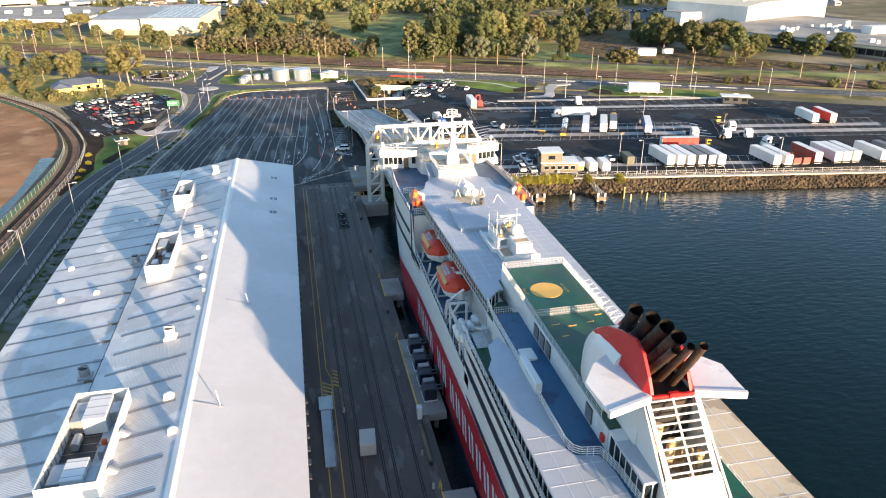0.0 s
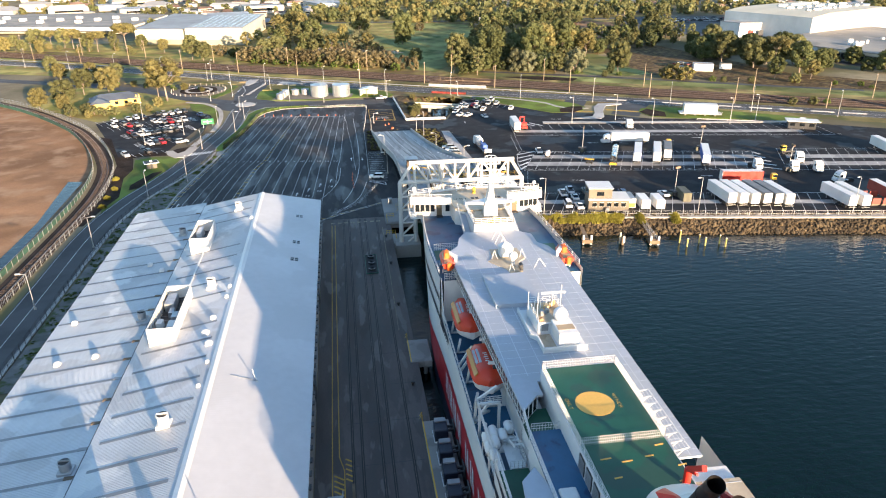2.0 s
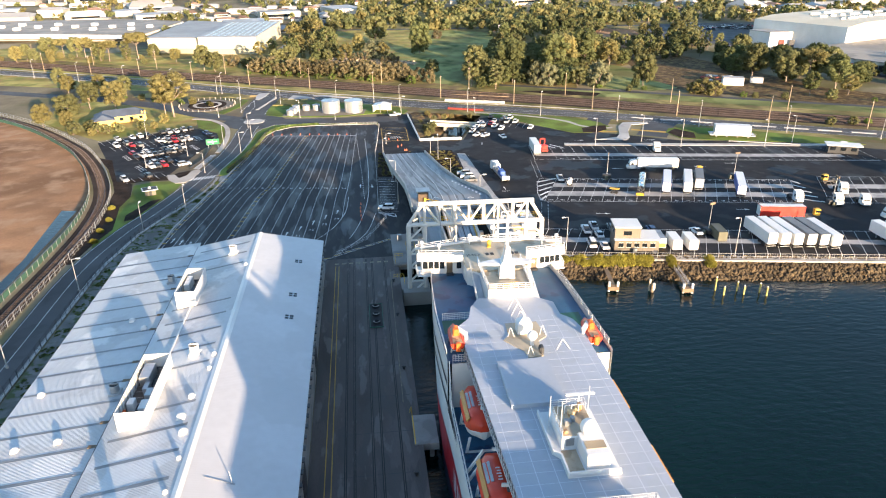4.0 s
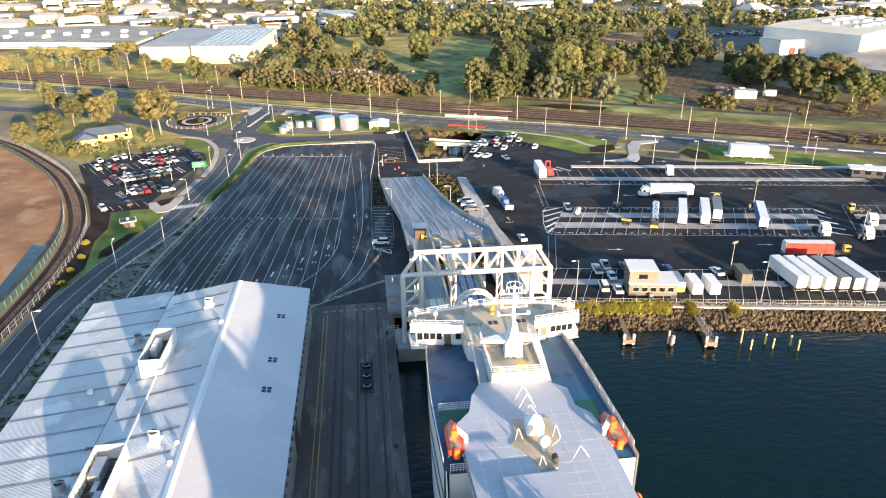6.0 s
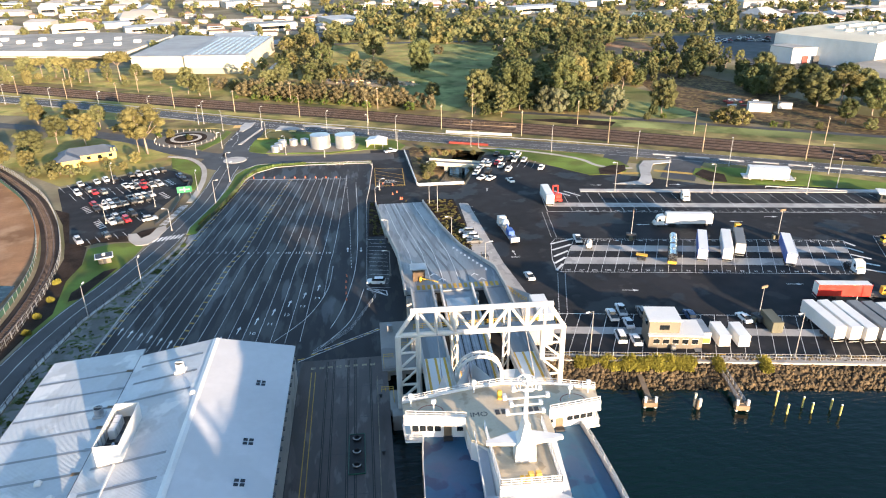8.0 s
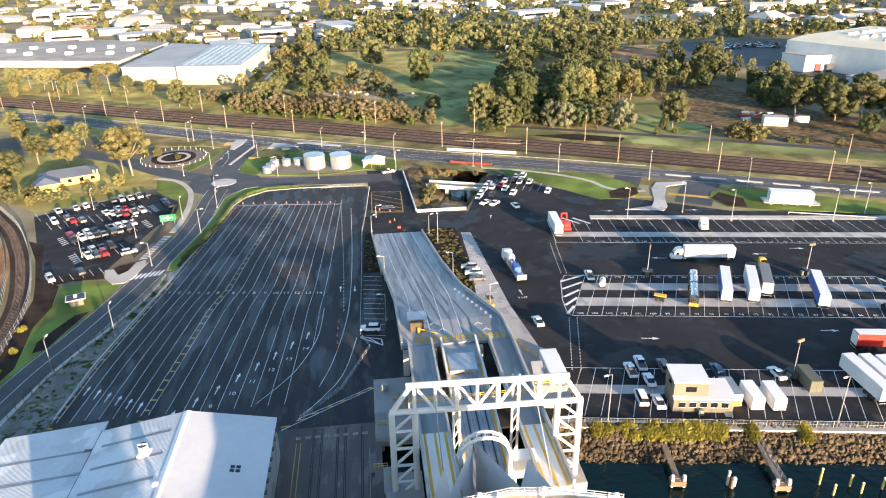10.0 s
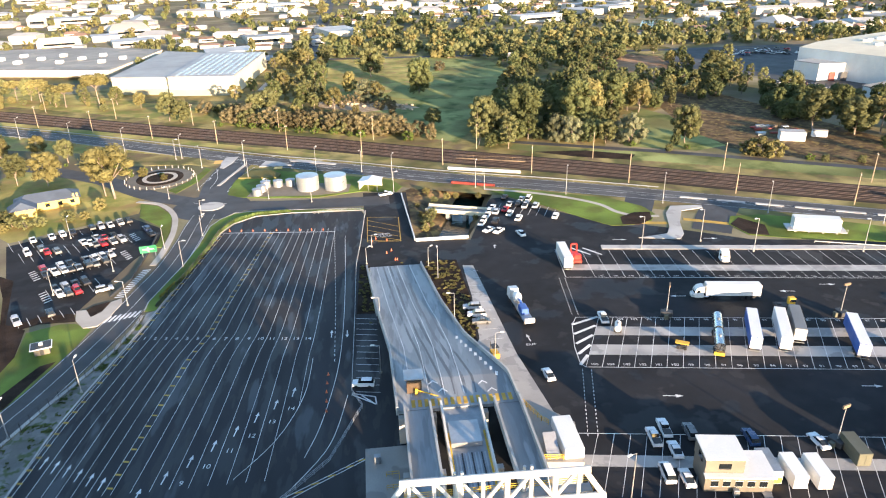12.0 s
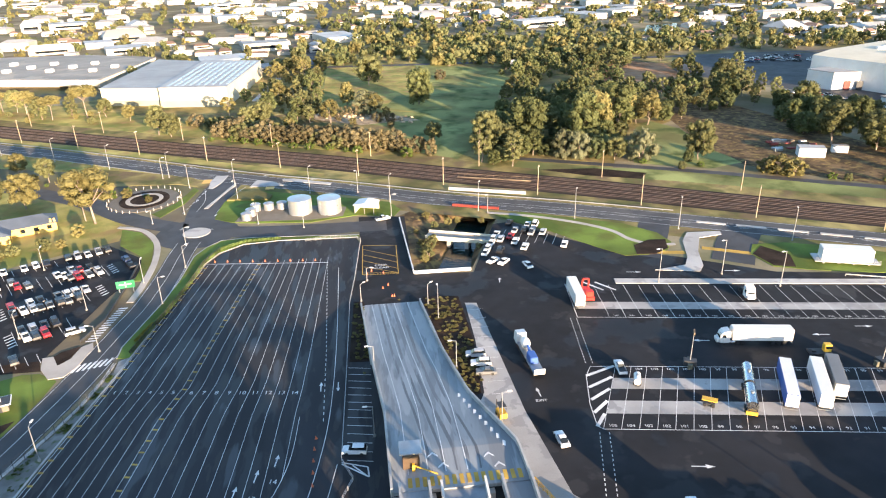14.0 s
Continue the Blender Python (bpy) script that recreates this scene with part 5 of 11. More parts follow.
def raft(x, y, z):
    """a life raft canister on its cradle."""
    b = thing("life_raft", "white life raft canister on a sloping rack", "life raft", (x, y, z), group="life rafts")
    part("canister", Shape().loft([[(r_ * math.cos(a), y_, 0.75 + r_ * math.sin(a)) for a in [math.pi * j / 6 for j in range(12)]] for y_, r_ in ((-0.85, 0.25), (-0.75, 0.5), (-0.1, 0.55), (0.1, 0.55), (0.75, 0.5), (0.85, 0.25))], smooth=True), "ship_white", b)
    part("cradle", Shape().box(-0.4, 0.4, -0.5, -0.35, 0, 0.4).box(-0.4, 0.4, 0.35, 0.5, 0, 0.4).box(-0.4, 0.4, -0.5, 0.5, 0, 0.06), "steel", b)
    return b


for x, y, z in ((21.5, 78.9, 16.4), (20.5, 77.6, 16.4), (19.5, 78.3, 16.4), (19.4, 76.6, 16.4), (18.75, 78.2, 15.6), (18.7, 76.6, 15.6), (19.0, 74.9, 16.0), (19.1, 73.2, 15.6)):
    raft(x, y, z - 0.6)
for x0, x1, y0, y1, z in ((18.9, 22.0, 75.7, 79.8, 15.8), (18.4, 19.3, 75.6, 79.2, 15.0), (18.5, 19.6, 72.2, 75.7, 15.0)):
    sh = Shape().box(x0, x1, y0, y1, z - 0.12, z)
    for x, y in ((x0 + 0.1, y0 + 0.1), (x1 - 0.1, y0 + 0.1), (x0 + 0.1, y1 - 0.1), (x1 - 0.1, y1 - 0.1)):
        sh.beam((x, y, 12), (x, y, z + 1.0), 0.14)
    sh.beam((x0, y0, z + 1.0), (x0, y1, z + 1.0), 0.1).beam((x1, y0, z + 1.0), (x1, y1, z + 1.0), 0.1)
    fpart("raft_rack", sh, "ship_white", None, "white frame of the raft rack")
fpart("chute_rail", railing([(20.2, 72.6, 16.1), (22.0, 72.6, 16.1), (22.0, 76.4, 16.1), (20.2, 76.4, 16.1)], 1.0, 0.4, 0.05, 2), "ship_white", None, "white rail of the embarkation platform")
fpart("chute_platform", Shape().box(20.2, 22.0, 72.6, 76.4, 16.0, 16.1).beam((20.3, 72.8, 12), (20.3, 72.8, 16), 0.15).beam((21.9, 76.2, 12), (21.9, 76.2, 16), 0.15), "ship_white", None, "white embarkation platform")
for a, b in (((18.8, 86, 12), (18.8, 84.5, 16.6)), ((18.8, 84.5, 16.6), (21.3, 84.5, 18.4)), ((21.2, 88, 12), (19.0, 83, 15.6)), ((18.8, 82.6, 12), (18.8, 82.6, 17.4)), ((18.8, 82.6, 17.4), (21.2, 82.6, 17.4)), ((21.2, 82.6, 12), (21.2, 82.6, 17.4)), ((18.8, 98.6, 12), (20.9, 98.6, 15.4)), ((18.8, 97.2, 12), (20.9, 97.2, 15.4)), ((18.8, 85.8, 12), (20.9, 85.8, 15.4))):
    fpart("chute_brace", Shape().beam(a, b, 0.3), "ship_white", None, "white brace of the escape chute")
fpart("side_rail", railing([(18.45, 72, 18.4), (18.45, 33.2, 18.4)], 1.0, 1.2, 0.07, 2), "ship_white", None, "white rail along the side")
fpart("side_rail", railing([(18.7, 73, 16.2), (18.7, 84, 16.2), (21.9, 84, 16.2)], 1.1, 0.5, 0.07, 3), "ship_white", None, "white rail round the raft racks")
fpart("boat_rail", railing([(18.5, 86, 13.4), (18.5, 113, 13.4)], 0.9, 1.4, 0.07, 1), "ship_white", None, "white rail beside the boats")
fpart("deck_screen", railing([(18.9, 112.1, DECK), (22.4, 112.1, DECK)], 1.2, 0.4, 0.06, 3), "ship_white", None, "white mesh screen beside the rescue boat")
fpart("deck_screen", railing([(18.8, 123.6, DECK), (23.4, 123.6, DECK)], 1.2, 0.4, 0.06, 3), "ship_white", None, "white mesh screen across the fore deck")
fpart("bow_rail", railing([(mid_x(y) + half_breadth(y, DECK) - 0.1, y, DECK + 0.7) for y in (113, 118, 123, 128, 134, 139)], 0.9, 2.0), "ship_white", None, "white bow rail")
fpart("bow_rail", railing([(mid_x(y) - half_breadth(y, DECK) + 0.1, y, DECK + 0.7) for y in (113, 118, 123, 128, 134, 139)], 0.9, 2.0), "ship_white", None, "white bow rail")

# ---- warehouse beside the quay ----
WE, WR, WV, WW = -2.4, -16.7, -31.0, -48.2   # east eave, ridge, step, west eave
WN, WS = 183.0, 20.0
ZE, ZR, ZV, ZW = 8.4, 11.3, 8.6, 6.4
warehouse = thing("warehouse", "long white metal-roofed warehouse along the quay", "warehouse", (0, 0, 0))
part("east_roof", Shape().loft([[(WE, y, ZE), (WR, y, ZR), (WR, y, ZR - 0.25), (WE, y, ZE - 0.25)] for y in (WN, WS)]), "roof_white", warehouse, "white corrugated roof slope facing the quay")
part("middle_roof", Shape().loft([[(WR, y, ZR), (WV, y, ZV), (WV, y, ZV - 0.25), (WR, y, ZR - 0.25)] for y in (WN, WS)]), "roof_grey", warehouse, "pale grey corrugated roof slope")
part("west_roof", Shape().loft([[(WV, y, ZV - 0.3), (WW, y, ZW), (WW, y, ZW - 0.25), (WV, y, ZV - 0.55)] for y in (186.0, WS)]), "roof_grey", warehouse, "pale grey corrugated lean-to roof")
part("ridge_cap", Shape().loft([[(WR - 0.6, y, ZR - 0.04), (WR, y, ZR + 0.12), (WR + 0.6, y, ZR - 0.04)] for y in (WN, WS)], closed=False, caps=False), "white", warehouse)
part("wall", Shape().box(WE - 0.6, WE - 0.3, WS, WN - 0.4, 0, ZE - 0.3), "concrete", warehouse, "grey quayside wall in shade")
part("wall", Shape().prism([(WE - 0.3, WN - 0.5), (WW + 0.3, WN - 0.5), (WW + 0.3, WN - 0.2), (WE - 0.3, WN - 0.2)], 0, 6.2).add([(WE - 0.4, WN - 0.3, 6.2), (WW + 0.4, WN - 0.3, 6.2), (WV, WN - 0.3, ZV - 0.4), (WR, WN - 0.3, ZR - 0.3), (WE - 0.4, WN - 0.3, ZE - 0.3)], [(0, 1, 2, 3, 4)]), "white", warehouse, "white end wall")
part("wall", Shape().box(WW + 0.3, WW + 0.6, WS, 185.6, 0, ZW - 0.25), "white", warehouse, "white side wall")

# ---- what stands on the warehouse roof ----
def mid_z(x):
    return ZR + (x - WR) * (ZR - ZV) / (WR - WV)


def west_z(x):
    return ZV - 0.3 + (x - WV) * (ZV - 0.3 - ZW) / (WV - WW)


def east_z(x):
    return ZR + (x - WR) * (ZE - ZR) / (WE - WR)


for i in range(29):
    y = 28.8 + 5.35 * i
    if not (155 < y < 166 or 120 < y < 128):
        part("roof_strip", Shape().loft([[(-18.4, y + d, mid_z(-18.4) + z) for d, z in ((-0.3, 0.03), (0.3, 0.03))], [(-29.6, y + d, mid_z(-29.6) + z) for d, z in ((-0.3, 0.03), (0.3, 0.03))]], closed=False, caps=False), "roof_strip", warehouse, "grey translucent roof strip")
    part("roof_strip", Shape().loft([[(-31.6, y + d, west_z(-31.6) + 0.03) for d in (-0.28, 0.28)], [(-48.0, y + d, west_z(-48.0) + 0.03) for d in (-0.28, 0.28)]], closed=False, caps=False), "roof_strip", warehouse, "grey translucent roof strip")
    part("strip_end", Shape().box(-32.4, -31.3, y - 0.25, y + 0.35, west_z(-32) + 0.0, west_z(-32) + 0.12), "timber" if i % 3 else "steel", warehouse, "rusty bracket at the strip end")
part("valley_gutter", Shape().loft([[(WV - 0.25, y, ZV - 0.28), (WV + 0.02, y, ZV - 0.28), (WV + 0.02, y, ZV + 0.03), (WV - 0.05, y, ZV + 0.03)] for y in (WN, WS)]), "dark", warehouse, "dark gutter between the roofs")
part("walkway", Shape().loft([[(-26.2, y, mid_z(-26.2) + 0.02), (-25.9, y, mid_z(-25.9) + 0.02), (-25.9, y, mid_z(-25.9) + 0.2), (-26.2, y, mid_z(-26.2) + 0.2)] for y in (151.6, 132.4)]), "white", warehouse, "white cable tray")
for i in range(50):
    y = 62 + i * 2.4
    part("gutter_bracket", Shape().box(WE, WE + 0.35, y, y + 0.9, ZE - 0.32, ZE - 0.12), "dark", warehouse, "dark gutter bracket")
# sky panes
for y in (169.2, 153.8, 145.0):
    for dx, dy in ((0, 0), (0.85, 0), (0, 0.85), (0.85, 0.85)):
        x = -7.9 + dx
        part("roof_pane", Shape().loft([[(x, y + dy, east_z(x) + 0.05), (x + 0.65, y + dy, east_z(x + 0.65) + 0.05)], [(x, y + dy + 0.65, east_z(x) + 0.05), (x + 0.65, y + dy + 0.65, east_z(x + 0.65) + 0.05)]], closed=False, caps=False), "glass", warehouse, "dark roof pane")


def plant_deck(x0, x1, y0, y1, z0, z1, units):
    """a walled platform of rooftop machines."""
    v = thing("plant_platform", "white-walled rooftop platform holding air conditioning plant", "plant platform", (x0, y0, 0), group="plant platforms")
    w, d = x1 - x0, y1 - y0
    part("wall", Shape().prism([(0, 0), (w, 0), (w, 0.12), (0, 0.12)], z0 - 1.4, z1), "white", v, "white sheet parapet")
    part("wall", Shape().prism([(0, d - 0.12), (w, d - 0.12), (w, d), (0, d)], z0 - 1.4, z1), "white", v, "white sheet parapet")
    part("wall", Shape().prism([(0, 0.12), (0.12, 0.12), (0.12, d - 0.12), (0, d - 0.12)], z0 - 1.8, z1), "white", v, "white sheet parapet")
    part("wall", Shape().prism([(w - 0.12, 0.12), (w, 0.12), (w, d - 0.12), (w - 0.12, d - 0.12)], z0 - 0.6, z1), "white", v, "white sheet parapet")
    part("floor", Shape().box(0.12, w - 0.12, 0.12, d - 0.12, z0 - 0.1, z0), "dark", v, "dark grating floor")
    for i in range(int(d / 1.2)):
        part("rib", Shape().box(0.12, 0.24, 0.5 + i * 1.2, 0.62 + i * 1.2, z0, z1 - 0.1), "galv", v)
    for i in range(int(d / 1.5)):
        part("grating_bar", Shape().box(0.2, w - 0.2, 0.8 + i * 1.5, 0.86 + i * 1.5, z0, z0 + 0.03), "steel", v)
    for name, a, b, c, e, h, mat in units:
        part(name, Shape().soft_box(a, b, c, e, z0 + 0.1, z0 + h, 0.06), mat, v)
        if name == "air_handler":
            for k in range(3):
                yy = c + (e - c) * (k + 0.5) / 3
                part("panel_joint", Shape().box(a - 0.02, b + 0.02, yy - 0.03, yy + 0.03, z0 + 0.1, z0 + h + 0.02), "steel", v)
    return v


p3 = plant_deck(-30.7, -24.4, 62.4, 79.6, 9.4, 11.9, [("air_handler", 1.9, 4.6, 11.6, 16.4, 2.3, "white"), ("air_handler", 0.4, 1.8, 12.0, 16.0, 1.9, "galv"), ("duct", 4.6, 5.8, 13.2, 15.4, 1.8, "galv"), ("air_handler", 2.0, 4.4, 1.4, 5.0, 2.0, "white"), ("duct", 0.5, 1.9, 1.6, 4.8, 1.6, "galv"), ("duct", 4.4, 5.6, 1.6, 4.0, 1.4, "galv"), ("filter_box", 4.7, 5.4, 6.4, 7.6, 1.3, "steel"), ("red_drum", 4.5, 5.0, 8.8, 9.3, 1.0, "orange")])
part("duct_bend", Shape().rod((1.6, 10.6, 10.1), (1.6, 8.6, 10.1), 0.55, n=12), "galv", p3, "shiny round duct")
part("duct_bend", Shape().rod((6.2, 10.0, 10.4), (7.4, 10.0, 9.6), 0.6, 0.6, 12), "galv", p3, "shiny round duct through the wall")
part("duct_bend", Shape().rod((6.2, 3.6, 10.4), (7.3, 3.6, 9.6), 0.6, 0.6, 12), "galv", p3, "shiny round duct through the wall")
p2 = plant_deck(-28.7, -24.5, 116.2, 131.4, 9.9, 12.3, [("air_handler", 0.6, 2.2, 9.6, 13.6, 1.7, "galv"), ("fan_unit", 2.5, 3.6, 2.0, 4.2, 1.5, "white"), ("fan_unit", 2.6, 3.6, 5.0, 7.0, 1.6, "galv"), ("fan_unit", 0.5, 1.5, 3.4, 5.0, 1.4, "white"), ("red_drum", 0.3, 0.7, 2.0, 2.6, 1.1, "orange"), ("duct", 1.6, 2.4, 7.4, 9.4, 1.1, "galv")])
part("guard", railing([(0.2, 0.3, 9.9), (3.6, 0.3, 9.9)], 1.0, 1.0, 0.06), "galv", p2)
plant_deck(-28.6, -24.9, 152.0, 162.4, 10.2, 12.7, [("air_handler", 0.5, 1.6, 4.6, 8.6, 1.7, "white"), ("fan_unit", 2.2, 3.3, 2.2, 4.0, 1.4, "dark"), ("duct", 1.6, 2.6, 1.4, 3.0, 0.9, "galv")])


def round_vent(x, y, z, r=0.75, h=1.7, mat="white"):
    v = thing("roof_vent", "white round roof ventilator with a dark mouth" if mat == "white" else "grey round roof ventilator", "roof vent", (x, y, z), group="roof vents")
    part("collar", Shape().soft_box(-r * 1.25, r * 1.25, -r * 1.25, r * 1.25, -0.4, 0.35, 0.08), mat, v)
    part("drum", Shape().rod((0, 0, 0.3), (0, 0, h), r, n=18), mat, v)
    part("lip", Shape().rod((0, 0, h - 0.15), (0, 0, h + 0.02), r * 1.08, n=18), mat, v)
    part("mouth", Shape().rod((0, 0, h + 0.02), (0, 0, h + 0.05), r * 0.9, n=18), "dark", v)
    part("flap", Shape().prism([(-r * 0.9, -0.04), (r * 0.9, -0.04), (r * 0.9, 0.04), (-r * 0.9, 0.04)], h + 0.05, h + 0.25), mat, v)
    return v


for x, y in ((-21.4, 93.7), (-21.4, 133.6), (-21.4, 174.0), (-21.4, 54)):
    round_vent(x, y, mid_z(x))
for x, y in ((-32.6, 89.2), (-32.6, 127.4), (-33.0, 166.0)):
    round_vent(x, y, west_z(x), 0.72, 1.5, "galv")


def cowl(x, y, z, s=1.0):
    v = thing("roof_cowl", "small white domed roof cowl", "roof cowl", (x, y, z), group="roof cowls")
    part("base", Shape().soft_box(-0.55 * s, 0.55 * s, -0.55 * s, 0.55 * s, -0.25, 0.25, 0.08), "white", v)
    part("dome", Shape().ball((0, 0, 0.3), 0.62 * s, 0.62 * s, 0.42 * s, 12, 6), "white", v)
    return v


for x, y, s in ((-19.4, 77.9, 1.2), (-17.9, 70.3, 1.0), (-18.6, 112.5, 1.0), (-19.7, 116.2, 1.1), (-19.2, 120.9, 0.8), (-17.9, 131.9, 0.6), (-17.9, 127.8, 0.6), (-17.6, 166.0, 0.7), (-17.9, 107.0, 0.5), (-18.2, 101.0, 0.5)):
    cowl(x, y, mid_z(x), s)
for x, y in ((-33.6, 147.2), (-43.2, 116.4), (-37.4, 116.8), (-36.8, 151), (-40.5, 70), (-45, 130)):
    cowl(x, y, west_z(x), 0.9)
for x, y, h in ((-12.8, 74.9, 2.0), (-10.5, 102.6, 1.6)):
    m_ = thing("stay_mast", "thin galvanised mast with a long low bar on the roof", "stay", (x, y, east_z(x)), group="roof stays")
    part("mast", Shape().rod((0, 0, 0), (-0.4, 0.6, h), 0.06, n=6), "galv", m_)
    part("foot", Shape().box(-0.3, 0.3, -0.1, 0.1, -0.05, 0.08), "galv", m_)
    # low bar running west from the mast foot, rising to 0.8 m
    part("stay", Shape().beam((0, 0, 0.06), (-3.6, 0.9, 0.8), 0.06), "galv", m_)

# ---- ramp gantry, link spans and the approach ramp ----
gantry = thing("ramp_gantry", "white tubular steel lifting gantry over the vehicle ramps", "gantry", (0, 0, 0))
GZT, GZB, GY = 20.4, 15.6, 172.2
XL, XR = 17.0, 47.0
part("top_chord", Shape().rod((19.4, GY, GZT), (44.8, GY - 0.6, GZT), 0.5, n=12), "white_metal", gantry)
part("bottom_chord", Shape().rod((XL - 0.3, GY, GZB), (XR + 0.3, GY - 0.6, GZB), 0.5, n=12), "white_metal", gantry)
part("end_brace", Shape().rod((20.2, GY, GZT), (XL, GY, GZB), 0.4, n=10), "white_metal", gantry)
part("end_brace", Shape().rod((44.0, GY - 0.6, GZT), (XR, GY - 0.6, GZB), 0.4, n=10), "white_metal", gantry)
xs = [20.6 + i * 3.27 for i in range(8)]
for i, x in enumerate(xs):
    part("post", Shape().rod((x, GY - 0.2, GZB), (x, GY - 0.2, GZT), 0.42 if i in (2, 4, 6) else 0.3, n=10), "white_metal", gantry)
    if i < 7:
        a, b = (GZT, GZB) if i in (0, 1, 2, 5) else (GZB, GZT)
        part("brace", Shape().rod((x, GY - 0.2, a), (x + 3.27, GY - 0.2, b), 0.28, n=10), "white_metal", gantry)
for x in (XL, 20.6, 43.3, XR):
    part("leg", Shape().rod((x, GY - 0.3, -3.5), (x, GY - 0.3, GZB), 0.52, n=12), "white_metal", gantry)
for xa, xb in ((XL, 20.6), (XR, 43.3)):
    for i in range(5):
        z = -1.5 + i * 3.4
        part("tie", Shape().rod((xa, GY - 0.3, z), (xb, GY - 0.3, z), 0.24, n=8), "white_metal", gantry)
        part("brace", Shape().rod((xa, GY - 0.3, z), (xb, GY - 0.3, z + 3.4), 0.24, n=8), "white_metal", gantry)
# hoist towers either side of the middle span, and the maintenance platform behind the truss
for x in (27.4, 37.0):
    for dx in (-0.5, 0.5):
        part("hoist_leg", Shape().rod((x + dx, 174.2, -3.5), (x + dx, 174.2, 19.6), 0.22, n=8), "white_metal", gantry)
    for i in range(9):
        part("hoist_brace", Shape().rod((x - 0.5, 174.2, -1 + i * 2.2), (x + 0.5, 174.2, 1.2 + i * 2.2), 0.1, n=6), "white_metal", gantry)
for x, xe in ((23.6, 24.2), (39.0, 40.4)):
    part("hoist_rod", Shape().rod((x, GY, GZT), (xe, 163.5, 8.4), 0.09, n=6), "steel", gantry)
part("platform", Shape().box(20, 46, 173.0, 174.6, 15.0, 15.2), "steel", gantry, "grey maintenance platform")
part("platform_rail", railing([(20, 174.6, 15.2), (46, 174.6, 15.2)], 1.1, 1.6, 0.07), "yellow", gantry, "yellow handrail")
part("platform_rail", railing([(46, 173.0, 15.2), (46, 174.6, 15.2)], 1.1, 1.6, 0.07), "yellow", gantry, "yellow handrail")
part("pile_cap", Shape().soft_box(15.4, 21.6, 169.5, 176, -3.4, 0.3, 0.1), "concrete", gantry, "concrete pile cap")
part("pile_cap", Shape().soft_box(42.4, 48.6, 169.5, 176, -3.4, 0.3, 0.1), "concrete", gantry, "concrete pile cap")

# approach ramp: rises from the yard to the link spans
RAMP_L = [(15.2, 281.5), (17.5, 252.0), (19.8, 229.0), (20.3, 206.0)]
RAMP_R = [(30.8, 281.0), (33.6, 252.0), (36.6, 233.0), (42.8, 214.5), (43.2, 204.0)]


def ramp_z(y):
    return max(0.06, min(6.6, (281.5 - y) / 66.0 * 6.6))


def side_x(line, y):
    for (x0, y0), (x1, y1) in zip(line, line[1:]):
        if y <= y0 and y >= y1:
            return x0 + (x1 - x0) * (y0 - y) / (y0 - y1)
    return line[-1][0] if y < line[-1][1] else line[0][0]


ramp = thing("vehicle_ramp", "long grey concrete vehicle ramp rising to the ferry berth", "ramp", (0, 0, 0))
ys = [281.5 - i * 1.9 for i in range(41)]
rows = [[(side_x(RAMP_L, y), y, ramp_z(y)), (side_x(RAMP_R, y), y, ramp_z(y)), (side_x(RAMP_R, y), y, ramp_z(y) - 0.7 if ramp_z(y) > 0.8 else 0), (side_x(RAMP_L, y), y, ramp_z(y) - 0.7 if ramp_z(y) > 0.8 else 0)] for y in ys]
part("deck", Shape().loft(rows), "deck_concrete", ramp, "grey concrete deck with tyre marks")
for line in (RAMP_L, RAMP_R):
    part("parapet", Shape().loft([[(side_x(line, y) - 0.25, y, 0 if ramp_z(y) < 3 else ramp_z(y) - 0.9), (side_x(line, y) + 0.25, y, 0 if ramp_z(y) < 3 else ramp_z(y) - 0.9), (side_x(line, y) + 0.2, y, ramp_z(y) + 0.9), (side_x(line, y) - 0.2, y, ramp_z(y) + 0.9)] for y in ys]), "concrete_pale", ramp, "pale concrete parapet")
